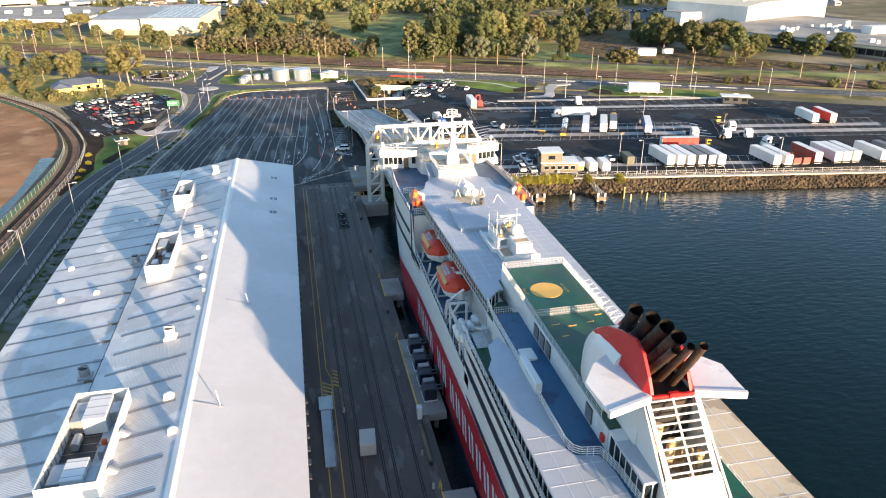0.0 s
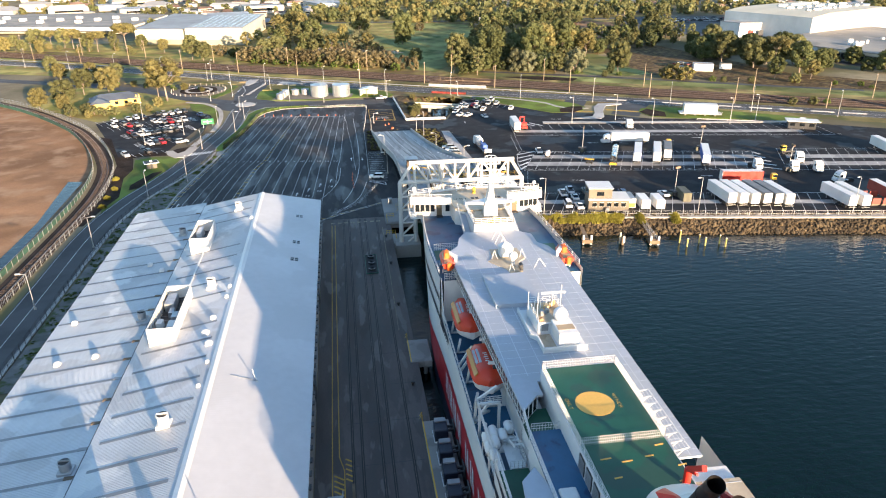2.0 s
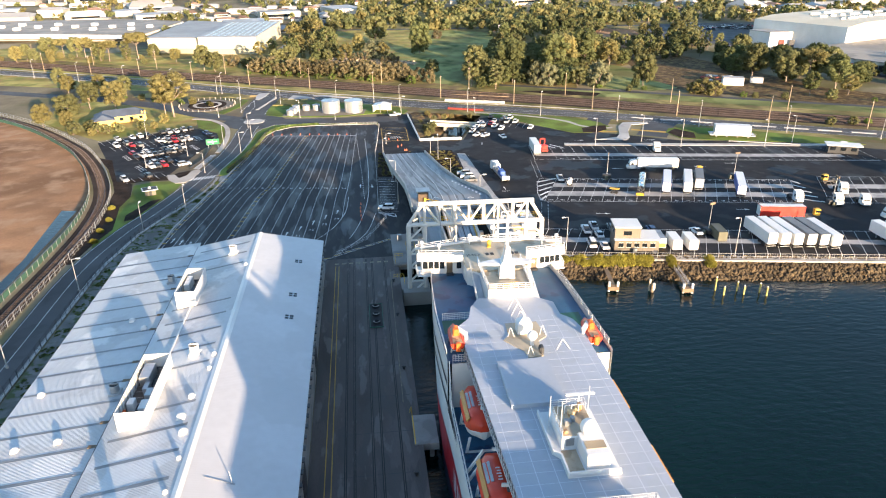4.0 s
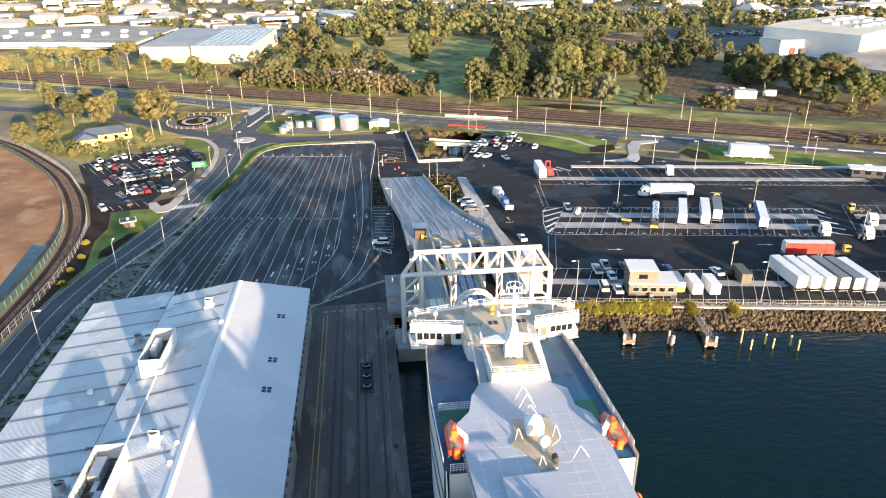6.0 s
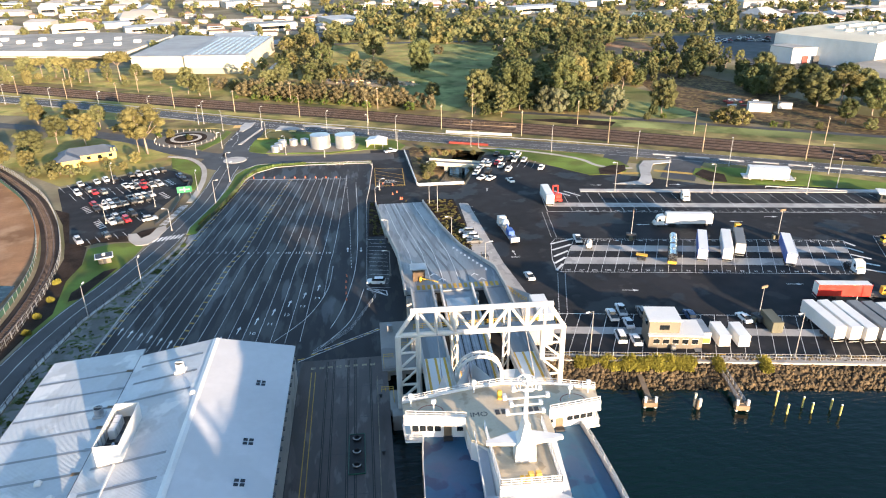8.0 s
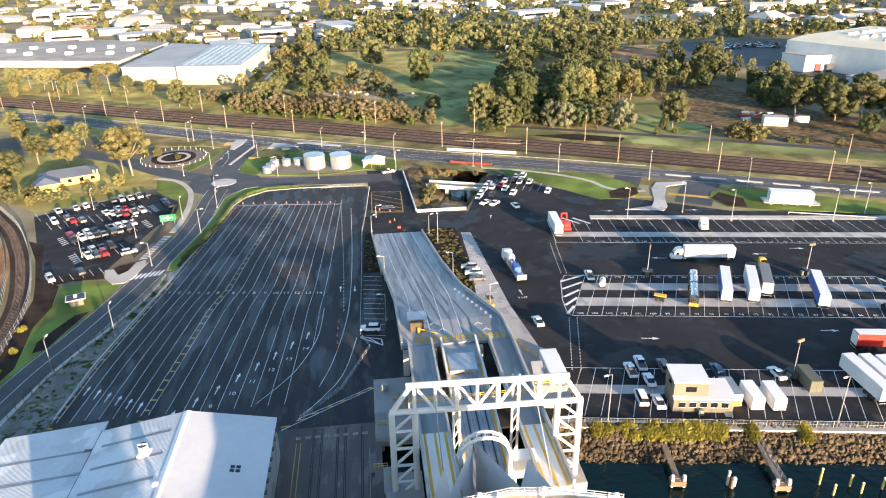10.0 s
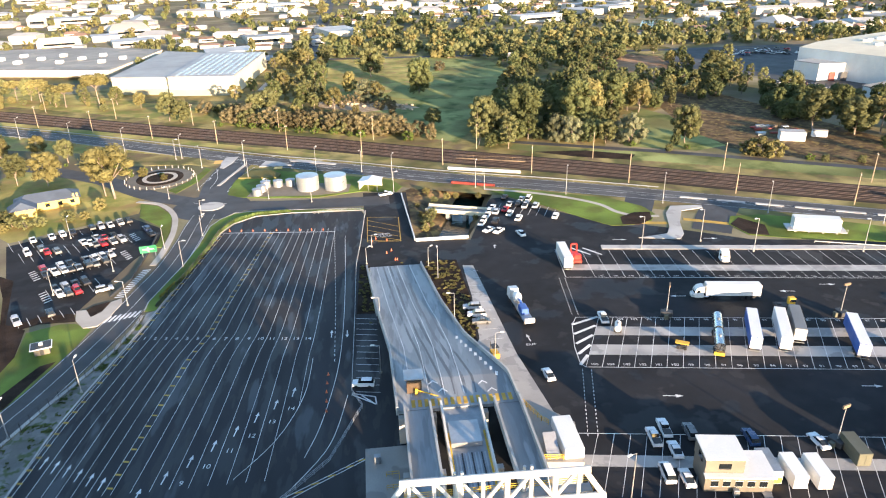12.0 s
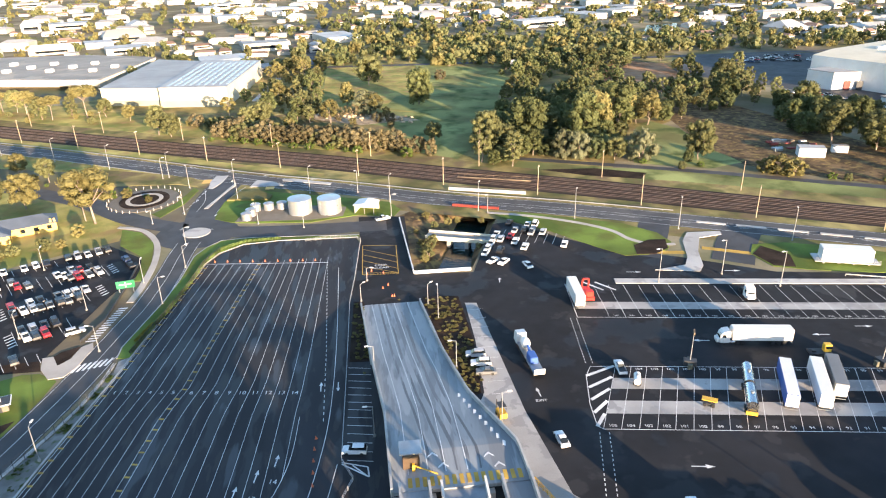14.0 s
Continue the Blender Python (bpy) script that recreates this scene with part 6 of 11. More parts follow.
for kind_, x0, x1 in (("side", 21.6, 26.4), ("middle", 28.4, 35.6), ("side", 38.4, 43.2)):
    span = thing("link_span", "steel link span with yellow lane stripes leading down to the berth" if kind_ == "side" else "broad ribbed steel link span leading to the bow door", "link span", (0, 0, 0), group="link spans")
    if kind_ == "side":
        prof = [(206.5, 6.45), (190, 6.9), (177, 7.4), (161, 8.2)]
    else:
        prof = [(206.5, 6.3), (196, 5.6), (180, 4.2), (160, 2.4)]
    part("deck", Shape().loft([[(x0, y, z), (x1, y, z), (x1, y, z - 0.8), (x0, y, z - 0.8)] for y, z in prof]), "deck_concrete" if kind_ == "side" else "steel", span, "grey ramp deck")
    for x in (x0, x1):
        part("side_wall", Shape().loft([[(x - 0.2, y, z - 0.5), (x + 0.2, y, z - 0.5), (x + 0.2, y, z + 1.2), (x - 0.2, y, z + 1.2)] for y, z in prof]), "concrete_pale" if kind_ == "side" else "white_metal", span, "pale side wall")
    if kind_ == "side":
        part("outer_flap", Shape().loft([[(x0 + 0.2, y, z + 0.05), (x1 - 0.2, y, z + 0.05), (x1 - 0.2, y, z + 0.02), (x0 + 0.2, y, z + 0.02)] for y, z in ((176.5, 7.45), (161, 8.25))]), "white", span, "white painted outer flap")
        for x in (x0 + 0.7, (x0 + x1) / 2, x1 - 0.7):
            part("stripe", Shape().loft([[(x - 0.22, y, z + 0.09), (x + 0.22, y, z + 0.09), (x + 0.22, y, z + 0.06), (x - 0.22, y, z + 0.06)] for y, z in ((176.5, 7.45), (161, 8.25))]), "yellow", span, "yellow lane stripe")
    else:
        for i in range(12):
            x = x0 + 0.5 + i * (x1 - x0 - 1.0) / 11
            part("tread_bar", Shape().loft([[(x - 0.12, y, z + 0.1), (x + 0.12, y, z + 0.1), (x + 0.12, y, z), (x - 0.12, y, z)] for y, z in ((194, 5.46), (180, 4.2), (160, 2.4))]), "galv" if i % 3 else "dark", span)
        for x in (x0 + 0.4, x1 - 0.4):
            part("stripe", Shape().loft([[(x - 0.18, y, z + 0.12), (x + 0.18, y, z + 0.12), (x + 0.18, y, z + 0.02), (x - 0.18, y, z + 0.02)] for y, z in ((199, 5.9), (180, 4.2), (160, 2.4))]), "yellow", span, "yellow edge stripe")
        part("cover_plate", Shape().box(29.0, 34.4, 195.5, 201.5, 5.6, 6.5), "galv", span, "pale steel cover plates")
# arched fender head at the bow door
arch = thing("fender_arch", "white arched steel frame with panels at the bow door", "steel frame", (31.0, 168.8, 3.0))
pts = [(-4.0 * math.cos(math.pi * i / 10), 0, 6.2 + 4.0 * math.sin(math.pi * i / 10)) for i in range(11)]
for dy in (0, -1.4):
    for a, b in zip(pts, pts[1:]):
        part("arch_bar", Shape().beam((a[0], dy, a[2]), (b[0], dy, b[2]), 0.35, 0.45), "white", arch)
for i in range(1, 11):
    part("arch_rung", Shape().beam((pts[i][0], 0, pts[i][2]), (pts[i][0], -1.4, pts[i][2]), 0.2), "white", arch)
for sx in (-4.0, 4.0):
    part("arch_leg", Shape().beam((sx, -0.7, -6.0), (sx, -0.7, 6.4), 0.6, 1.6), "white", arch)
part("machine_box", Shape().soft_box(4.4, 8.2, -1.8, 0.8, 2.0, 5.6, 0.1), "white", arch, "white machinery housing")
# quay-side landings either side of the spans
west = thing("west_landing", "grey concrete landing on piles beside the link span", "landing", (18.2, 194.0, 0.35))
tagged(west, kind="structure")
part("slab", Shape().box(-4.2, 4.2, -9.2, 9.5, -1.1, 0), "concrete", west)
part("edge_beam", Shape().box(-4.2, 4.2, -9.6, -9.2, -1.4, -0.15), "concrete", west)
for x in (-3.0, 0.2, 3.4):
    for y in (-8.2, -3.0, 2.6, 8.2):
        part("pile", Shape().rod((x, y, -6.0), (x, y, -1.1), 0.4, n=10), "concrete", west)
part("back_wall", Shape().box(-4.2, 4.2, 8.8, 9.3, -5.0, -1.1), "concrete", west, "dark concrete wall under the landing")
solo("east_landing", Shape().prism([(43.6, 190.5), (50.6, 189.5), (52.0, 200.0), (45.2, 207.5), (43.6, 207)], -3.5, 5.2), "concrete", "concrete landing with yellow rails beside the ramp", "landing", kind="structure")
for line_, z in (([(17.6, 192.6), (19.8, 192.6), (19.8, 195.8), (17.6, 195.8)], 0.35), ([(20.2, 191.6), (22.2, 191.6), (22.2, 198.5)], 0.35), ([(14.4, 185.2), (14.4, 188.6), (16.4, 188.6)], 0.35)):
    solo("landing_rail", railing([(x, y, z) for x, y in line_], 1.05, 1.1, 0.07, 1), "yellow", "yellow safety rail on the concrete landing", "railing", "landing rails")
cab2 = thing("control_cabinet", "small blue-grey control cabinet on the landing", "cabinet", (16.2, 199.7, 0.35))
part("body", Shape().soft_box(-0.6, 0.6, -0.5, 0.5, 0, 1.5, 0.05), "steel", cab2)
part("door", Shape().box(-0.5, 0.5, -0.54, -0.5, 0.15, 1.35), "galv", cab2)
land = thing("stair_tower", "white block with yellow handrails and stair beside the ramp", "stair tower", (46.5, 197.0, 5.2))
part("block", Shape().soft_box(1.0, 4.4, -6.4, 2.6, 0, 2.0, 0.08), "white", land)
part("handrail", railing([(-2.6, 9.4, 0), (-0.4, 4.0, 0), (0.6, 2.8, 0)], 1.1, 1.2, 0.08), "yellow", land, "yellow handrail")
part("handrail", railing([(-2.4, -6, 0), (0.8, -6.4, 0)], 1.1, 1.2, 0.08), "yellow", land, "yellow handrail")
part("stair", Shape().loft([[(-1.8, y, z), (0.4, y, z), (0.4, y, z - 0.4), (-1.8, y, z - 0.4)] for y, z in ((-6, 0.3), (-2, 2.4))]), "galv", land)
for x in (21.0, 26.8, 36.4, 43.0):
    for y in (190, 205):
        solo("ramp_column", Shape().box(x - 0.6, x + 0.6, y - 0.6, y + 0.6, -3.5, 5.6), "concrete_pale", "square concrete column under the ramp", "column", "ramp columns")
# ramp markings, booth and lamps
for k, m in ((0.18, "line"), (0.38, "line"), (0.56, "line"), (0.78, "line")):
    sh = Shape()
    rows = []
    for y in ys:
        if y < 208:
            continue
        xl, xr = side_x(RAMP_L, y), side_x(RAMP_R, y)
        x = xl + (min(xr, xl + 16.6) - xl) * k
        rows.append([(x - 0.07, y, ramp_z(y) + 0.03), (x + 0.07, y, ramp_z(y) + 0.03)])
    part("lane_line", sh.loft(rows[::-1], closed=False, caps=False), m, ramp, "white lane line")
for i in range(16):
    x = 23.0 + i * 1.22
    part("hazard_block", Shape().box(x, x + 0.7, 206.2, 208.4, 6.6, 6.64), "line_yellow", ramp, "faded yellow block")
for i in range(9):
    k = i / 8
    y = 232 - 17 * k
    x = side_x(RAMP_R, y) - 2.2
    part("chevron_mark", Shape().prism([(x - 0.35, y - 0.5), (x + 0.15, y - 0.8), (x + 0.35, y + 0.5), (x - 0.15, y + 0.8)], ramp_z(y), ramp_z(y) + 0.05), "line", ramp, "white guide mark")
for x, y in ((27.6, 213.4), (29.2, 210.6), (37.2, 212.2), (38.6, 209.6)):
    z = ramp_z(y) + 0.04
    part("arrow_mark", Shape().add([(x - 0.9, y - 0.5, z), (x, y + 0.4, z), (x + 0.9, y - 0.5, z), (x + 0.9, y - 0.1, z), (x, y + 0.9, z), (x - 0.9, y - 0.1, z)], [(0, 1, 4, 5), (1, 2, 3, 4)]), "line", ramp, "white chevron mark")
for k0, k1, w in ((0.52, 0.50, 0.7), (0.64, 0.58, 0.7), (0.30, 0.30, 0.5), (0.42, 0.40, 0.5), (0.76, 0.66, 0.5)):
    rows = []
    for y in ys:
        if y < 208:
            continue
        q = (281.5 - y) / 73.5
        xl, xr = side_x(RAMP_L, y), side_x(RAMP_R, y)
        x = xl + (xr - xl) * (k0 + (k1 - k0) * q * q)
        rows.append([(x - w / 2, y, ramp_z(y) + 0.015), (x + w / 2, y, ramp_z(y) + 0.015)])
    part("tyre_track", Shape().loft(rows[::-1], closed=False, caps=False), "tyre_track", ramp, "dark rubber track worn into the deck")
booth = thing("toll_booth", "dark brown control booth with pale metal roof and yellow boom", "booth", (23.8, 212.2, ramp_z(212.2)))
part("cabin", Shape().box(-1.4, 1.4, -1.6, 1.6, 0, 2.7), "booth_brown", booth, "brown panelled cabin")
part("window", Shape().box(-1.44, 1.44, -1.2, 1.2, 1.1, 2.1), "glass", booth, "dark window")
part("roof", Shape().soft_box(-1.9, 1.9, -1.3, 2.2, 2.7, 2.95, 0.06), "galv", booth, "pale metal roof")
part("boom", Shape().beam((0.4, -2.0, 1.0), (4.2, -4.4, 1.0), 0.14, 0.2), "yellow", booth, "yellow boom gate")
part("boom_post", Shape().box(0.1, 0.6, -2.3, -1.7, 0, 1.3), "yellow", booth, "yellow boom post")

# ---- markings of the vehicle yard ----
def lettering(text, size):
    """flat letters of the built-in font as a shape, centred, reading upwards along +y."""
    cu = bpy.data.curves.new("letters", "FONT")
    cu.body, cu.size, cu.align_x, cu.align_y = text, size, "CENTER", "CENTER"
    ob = bpy.data.objects.new("letters", cu)
    me = bpy.data.meshes.new_from_object(ob)
    sh = Shape().add([tuple(v.co) for v in me.vertices], [tuple(p.vertices) for p in me.polygons])
    bpy.data.objects.remove(ob)
    bpy.data.meshes.remove(me)
    bpy.data.curves.remove(cu)
    return sh


def painted(sh, at, turn, mat, label, category="marking", group=""):
    ob = part("marking", sh, mat)
    ob.matrix_basis = pose(*at, 0, 0, turn)
    return tagged(ob, label, category, group, "structure")


def arrow_shape(length=3.3, width=0.85):
    w = 0.12
    return Shape().add([(-w, -length / 2, 0), (w, -length / 2, 0), (w, length * 0.12, 0), (-w, length * 0.12, 0), (-width / 2, length * 0.12, 0), (width / 2, length * 0.12, 0), (0, length / 2, 0)], [(0, 1, 2, 3), (4, 5, 6)])


def interp(table, y):
    if y >= table[0][0]:
        return table[0][1]
    for (y0, x0), (y1, x1) in zip(table, table[1:]):
        if y0 >= y >= y1:
            return x0 + (x1 - x0) * (y0 - y) / (y0 - y1)
    (y0, x0), (y1, x1) = table[-2:]
    return x1 + (x1 - x0) * (y1 - y) / (y0 - y1)


EDGE_W = [(314, -30.6), (283, -34.8), (251, -39.1), (229, -42.6), (217, -44.4), (199, -46.0)]
LAD_W = [(314, -15.6), (267, -21.6), (250, -23.5), (240, -25.9), (214, -28.8), (195, -31.0)]
LAD_E = [(314, -14.5), (267, -20.4), (250, -22.1), (240, -24.6), (214, -27.4), (195, -29.6)]
EDGE_E = [(312, 5.2), (261, 3.2), (244, 2.3), (238, 1.7), (220, 0.9), (195, -0.4)]
STEPS = [314 - i * 4 for i in range(30)]


def lane_line(xs_at, w=0.095, y_stop=194, skip=None):
    rows = []
    for y in STEPS:
        if y < y_stop:
            break
        x = xs_at(y)
        rows.append([(x - w / 2, y, 0.02), (x + w / 2, y, 0.02)])
    return Shape().loft(rows[::-1], closed=False, caps=False)


for i in range(7):
    painted(lane_line(lambda y: interp(EDGE_W, y) + (interp(LAD_W, y) - interp(EDGE_W, y)) * i / 6), (0, 0, 0), 0, "line", "long white lane line on black asphalt", "lane line", "lane lines")
for i in range(10):
    painted(lane_line(lambda y: interp(LAD_E, y) + (interp(EDGE_E, y) - interp(LAD_E, y)) * i / 9, y_stop=194 if i < 9 else 215), (0, 0, 0), 0, "line", "long white lane line on black asphalt", "lane line", "lane lines")
painted(lane_line(lambda y: interp(EDGE_W, y) - 0.9, 0.12), (0, 0, 0), 0, "line", "white edge line beside the kerb", "lane line", "lane lines")
sh = Shape()
for y in [312 - i * 3.3 for i in range(36)]:
    for tab, dx in ((LAD_W, 0.0), (EDGE_W, -1.0)):
        x = interp(tab, y) + dx
        sh.add([(x + 0.05, y - 0.25, 0.022), (x + 1.15, y - 0.45, 0.022), (x + 1.15, y + 0.0, 0.022), (x + 0.05, y + 0.2, 0.022)], [(0, 1, 2, 3)])
painted(sh, (0, 0, 0), 0, "line_yellow", "row of short yellow rungs between two lines", "marking")["kind"] = "stuff"
painted(Shape().add([(-31.4, 314.6, 0.021), (5.4, 310.2, 0.021), (5.4, 310.5, 0.021), (-31.4, 314.9, 0.021)], [(0, 1, 2, 3)]), (0, 0, 0), 0, "line", "white stop line across the lanes", "stop line")
labels = ["1", "2", "3", "4", "5", "5"]
for i, n in enumerate(labels):
    y = 250.1 - i * 0.35
    x = interp(EDGE_W, y) + (interp(LAD_W, y) - interp(EDGE_W, y)) * (i + 0.5) / 6
    painted(lettering(n, 1.7), (x, y, 0.024), -4, "line", "white painted lane number", "lane number", "lane numbers")
for i in range(9):
    y = 247.7 - i * 0.39
    x = interp(LAD_E, y) + (interp(EDGE_E, y) - interp(LAD_E, y)) * (i + 0.5) / 9
    painted(lettering(str(6 + i), 1.7), (x, y, 0.024), -3, "line", "white painted lane number", "lane number", "lane numbers")
    ya = 223.6 - (8 - i) * 3.75
    xa = interp(LAD_E, ya) + (interp(EDGE_E, ya) - interp(LAD_E, ya)) * (i + 0.45) / 9
    if ya > 196:
        painted(arrow_shape(), (xa, ya, 0.024), -8, "line", "white arrow painted in a lane", "arrow", "lane arrows")
        yb = ya - 5.6
        xb = interp(LAD_E, yb) + (interp(EDGE_E, yb) - interp(LAD_E, yb)) * (i + 0.5) / 9
        painted(lettering(str(6 + i), 1.6), (xb, yb, 0.024), -8, "line", "white painted lane number", "lane number", "lane numbers")
for i in range(6):
    ya = 208 - i * 1.4
    xa = interp(EDGE_W, ya) + (interp(LAD_W, ya) - interp(EDGE_W, ya)) * (i + 0.5) / 6
    painted(arrow_shape(), (xa, ya, 0.024), -6, "line", "white arrow painted in a lane", "arrow", "lane arrows")
painted(arrow_shape(3.4), (6.4, 246, 0.024), 0, "line", "white arrow painted in a lane", "arrow", "lane arrows")
painted(arrow_shape(3.4), (10.1, 245.5, 0.024), 180, "line", "white arrow painted in a lane", "arrow", "lane arrows")
sh = Shape()
for i in range(46):
    y = 308 - i * 2.0
    x = 8.3 + (0.8 if y < 262 else (308 - y) * 0.017)
    sh.box(x - 3.2 + (308 - y) * 0.02, x - 3.06 + (308 - y) * 0.02, y, y + 1.0, 0.015, 0.022) if i < 38 else None
painted(sh, (0, 0, 0), 0, "line", "dashed white lane divider", "lane line")["kind"] = "stuff"
painted(Shape().strip(smooth_line([(8.6, 306), (9.2, 270), (9.0, 244), (8.0, 228), (5.5, 212), (3.0, 203)]), 0.13, 0.02), (0, 0, 0), 0, "line", "curved white lane line", "lane line")
painted(Shape().strip(smooth_line([(2.6, 236), (1.6, 222), (-2.5, 209), (-9, 199)]), 0.13, 0.021), (0, 0, 0), 0, "line", "curved white lane line", "lane line")
painted(Shape().strip(smooth_line([(10.6, 221), (7.5, 206), (1, 195)]), 0.13, 0.021), (0, 0, 0), 0, "line", "curved white lane line", "lane line")
# bays beside the ramp
for i in range(13):
    y = 252.4 - i * 2.55
    painted(Shape().add([(12.3, y, 0.02), (17.2, y - 0.9, 0.02), (17.2, y - 0.77, 0.02), (12.3, y + 0.13, 0.02)], [(0, 1, 2, 3)]), (0, 0, 0), 0, "line", "white parking bay line", "bay line", "bay lines")
for pts in ([(11.4, 221.4), (16.2, 219.6)], [(16.2, 219.6), (16.4, 217.0)], [(16.4, 217.0), (11.4, 221.0)], [(13.4, 220.4), (15.8, 217.6)]):
    painted(Shape().strip(pts, 0.3, 0.02), (0, 0, 0), 0, "line", "white hatching line", "hatching", "hatchings")
# keep-clear box at the top of the ramp
for a, b in (((15.6, 300.2), (26.0, 299.4)), ((26.0, 299.4), (26.3, 320.0)), ((15.6, 300.2), (15.8, 321.4)), ((15.8, 321.4), (26.3, 320.0))):
    painted(Shape().strip([a, b], 0.2, 0.02), (0, 0, 0), 0, "line_yellow", "yellow keep-clear box line", "hatching", "hatchings")
for i in range(5):
    painted(Shape().strip([(15.8, 318.5 - i * 4.3), (min(26.2, 15.8 + 10.4), 311.5 - i * 4.3 if i < 3 else 300.0)], 0.2, 0.021), (0, 0, 0), 0, "line_yellow", "yellow keep-clear diagonal", "hatching", "hatchings")
painted(lettering("KEEP\nCLEAR", 1.7), (21.0, 305.0, 0.024), 0, "line", "white painted words on the road", "road words")
# low fence on the ramp side of the yard
def mesh_fence(line, h=1.8, step=2.5, mat="galv", rails=2, label="grey steel fence on posts", group="fences", wire=0.35):
    fence = thing("fence", label, "fence", (0, 0, 0), group=group)
    for x, y, a in along(line, step):
        part("post", Shape().box(x - 0.05, x + 0.05, y - 0.05, y + 0.05, 0, h), mat, fence)
    for k in range(rails):
        z = h * (k + 1) / rails - 0.05
        part("rail", Shape().strip(line, 0.05, z, 0.05), mat, fence)
    if wire:
        sh = Shape()
        for x, y, a in along(line, wire):
            sh.beam((x, y, 0.05), (x, y, h - 0.05), 0.025)
        tagged(part("wire_mesh", sh, mat, fence), kind="stuff")
    return fence


mesh_fence([(15.2, 325.5), (13.4, 297.3), (12.2, 283.2), (11.9, 252.1), (11.4, 221.5), (13.6, 216.4), (7.6, 201.3), (-0.2, 192.4)], 1.1, 2.2, "galv", 3, "low steel barrier fence along the yard", wire=0)
mesh_fence([(-56.6, 60), (-56.7, 130), (-56.9, 170), (-56.6, 194), (-53.6, 214), (-50.0, 225.2), (-47.6, 231.2), (-45.2, 238.2), (-42.8, 246.5), (-41.2, 256), (-41.0, 262)], 2.0, 2.6, "dark", 2, "black steel picket fence beside the road", wire=0.5)
solo("fence_kerb", Shape().strip([(-57.1, 60), (-57.2, 130), (-57.4, 170), (-57.1, 194), (-54.2, 213.8), (-50.7, 224.8), (-48.3, 230.8), (-45.9, 237.8), (-43.5, 246.2), (-41.9, 255.8), (-41.6, 262)], 0.8, 0.0, 0.14), "concrete_pale", "pale concrete strip at the foot of the fence", "kerb", kind="structure")
mesh_fence([(-38.8, 265), (-37.3, 274), (-35.2, 286), (-32.9, 302), (-31.9, 315), (-29, 325)], 1.6, 2.4, "dark", 2, "black steel fence in the green strip", wire=0.5)
mesh_fence([(-2.5, 327.5), (6, 328.8), (13.8, 328.2), (15.2, 324)], 1.1, 1.6, "galv", 3, "low steel barrier at the head of the yard", wire=0)
# kerbs, green strips and planting
def raised(name, pts, h, mat, label, category):
    return solo(name, Shape().prism(pts, -0.05, h), mat, label, category, kind="structure")


raised("verge_strip", [(-41.6, 264), (-42.0, 269), (-40.6, 277), (-38.0, 291.6), (-36.7, 305), (-36.3, 321), (-33.9, 327.5), (-30, 332.6), (-20, 333.6), (0, 331.8), (14.5, 330.4), (14.5, 329.0), (-10.8, 330.2), (-22.6, 329), (-29.4, 323), (-32.3, 314), (-36.3, 283), (-39.0, 264)], 0.12, "grass", "mown green strip between road and yard", "verge")
solo("road_kerb", Shape().strip([(-41.75, 264), (-42.1, 269), (-40.7, 277), (-38.1, 291.6), (-36.8, 305), (-36.4, 321), (-34.0, 327.6), (-30, 332.8), (-20, 333.8), (0, 332.0), (14.5, 330.6)], 0.3, 0.0, 0.15), "concrete_pale", "pale concrete kerb beside the green strip", "kerb", kind="structure")
solo("access_pad", Shape().prism([(-40.9, 262.6), (-38.7, 264.3), (-39.2, 256.4), (-40.7, 258.4)], -0.05, 0.09), "concrete", "concrete pad at the fence gate", "footpath", kind="structure")
solo("kerb", Shape().strip([(-46.9, 199), (-45.9, 216.7), (-44.1, 229.2), (-40.5, 250.9), (-39.4, 258), (-36.2, 283), (-32.0, 314.4), (-28.9, 322.4), (-22.3, 328.5), (-10.8, 329.9), (14.0, 328.7)], 0.35, 0.0, 0.16), "concrete_pale", "pale concrete kerb round the yard", "kerb", kind="structure")
raised("rock_verge", [(-56.5, 120), (-56.5, 194), (-53.4, 214), (-49.8, 225.2), (-45.0, 238.2), (-42.6, 246.5), (-41.0, 258), (-39.7, 258), (-40.3, 251), (-44.0, 229.2), (-45.8, 216.7), (-47.0, 199), (-49.2, 186), (-49.2, 120)], 0.05, "gravel", "grey gravel strip with green tussocks", "verge")
raised("planting_bed", [(13.2, 284), (16.0, 283), (17.9, 254.4), (12.4, 254.8)], 0.1, "soil", "dark mulch bed with small plants", "planting bed")
raised("planting_bed_east", [(31.6, 284), (41.3, 283.0), (42.0, 260), (40.4, 239), (37.6, 237.4), (35.2, 250)], 0.1, "soil", "dark mulch bed with rows of small plants", "planting bed")
ground_sheet("slab_strip", [(42.6, 279), (45.6, 278.5), (48.2, 232), (51.5, 206), (43.8, 208), (43.6, 215), (38.6, 233.5), (41.0, 239), (42.4, 260)], 0.012, "slab", "grey concrete parking strip", "pavement")
for i in range(9):
    y = 275 - i * 4.6
    painted(Shape().box(42.5, 46.6, y, y + 0.1, 0.016, 0.022), (0, 0, 0), 0, "line", "white parking bay line", "bay line", "bay lines")

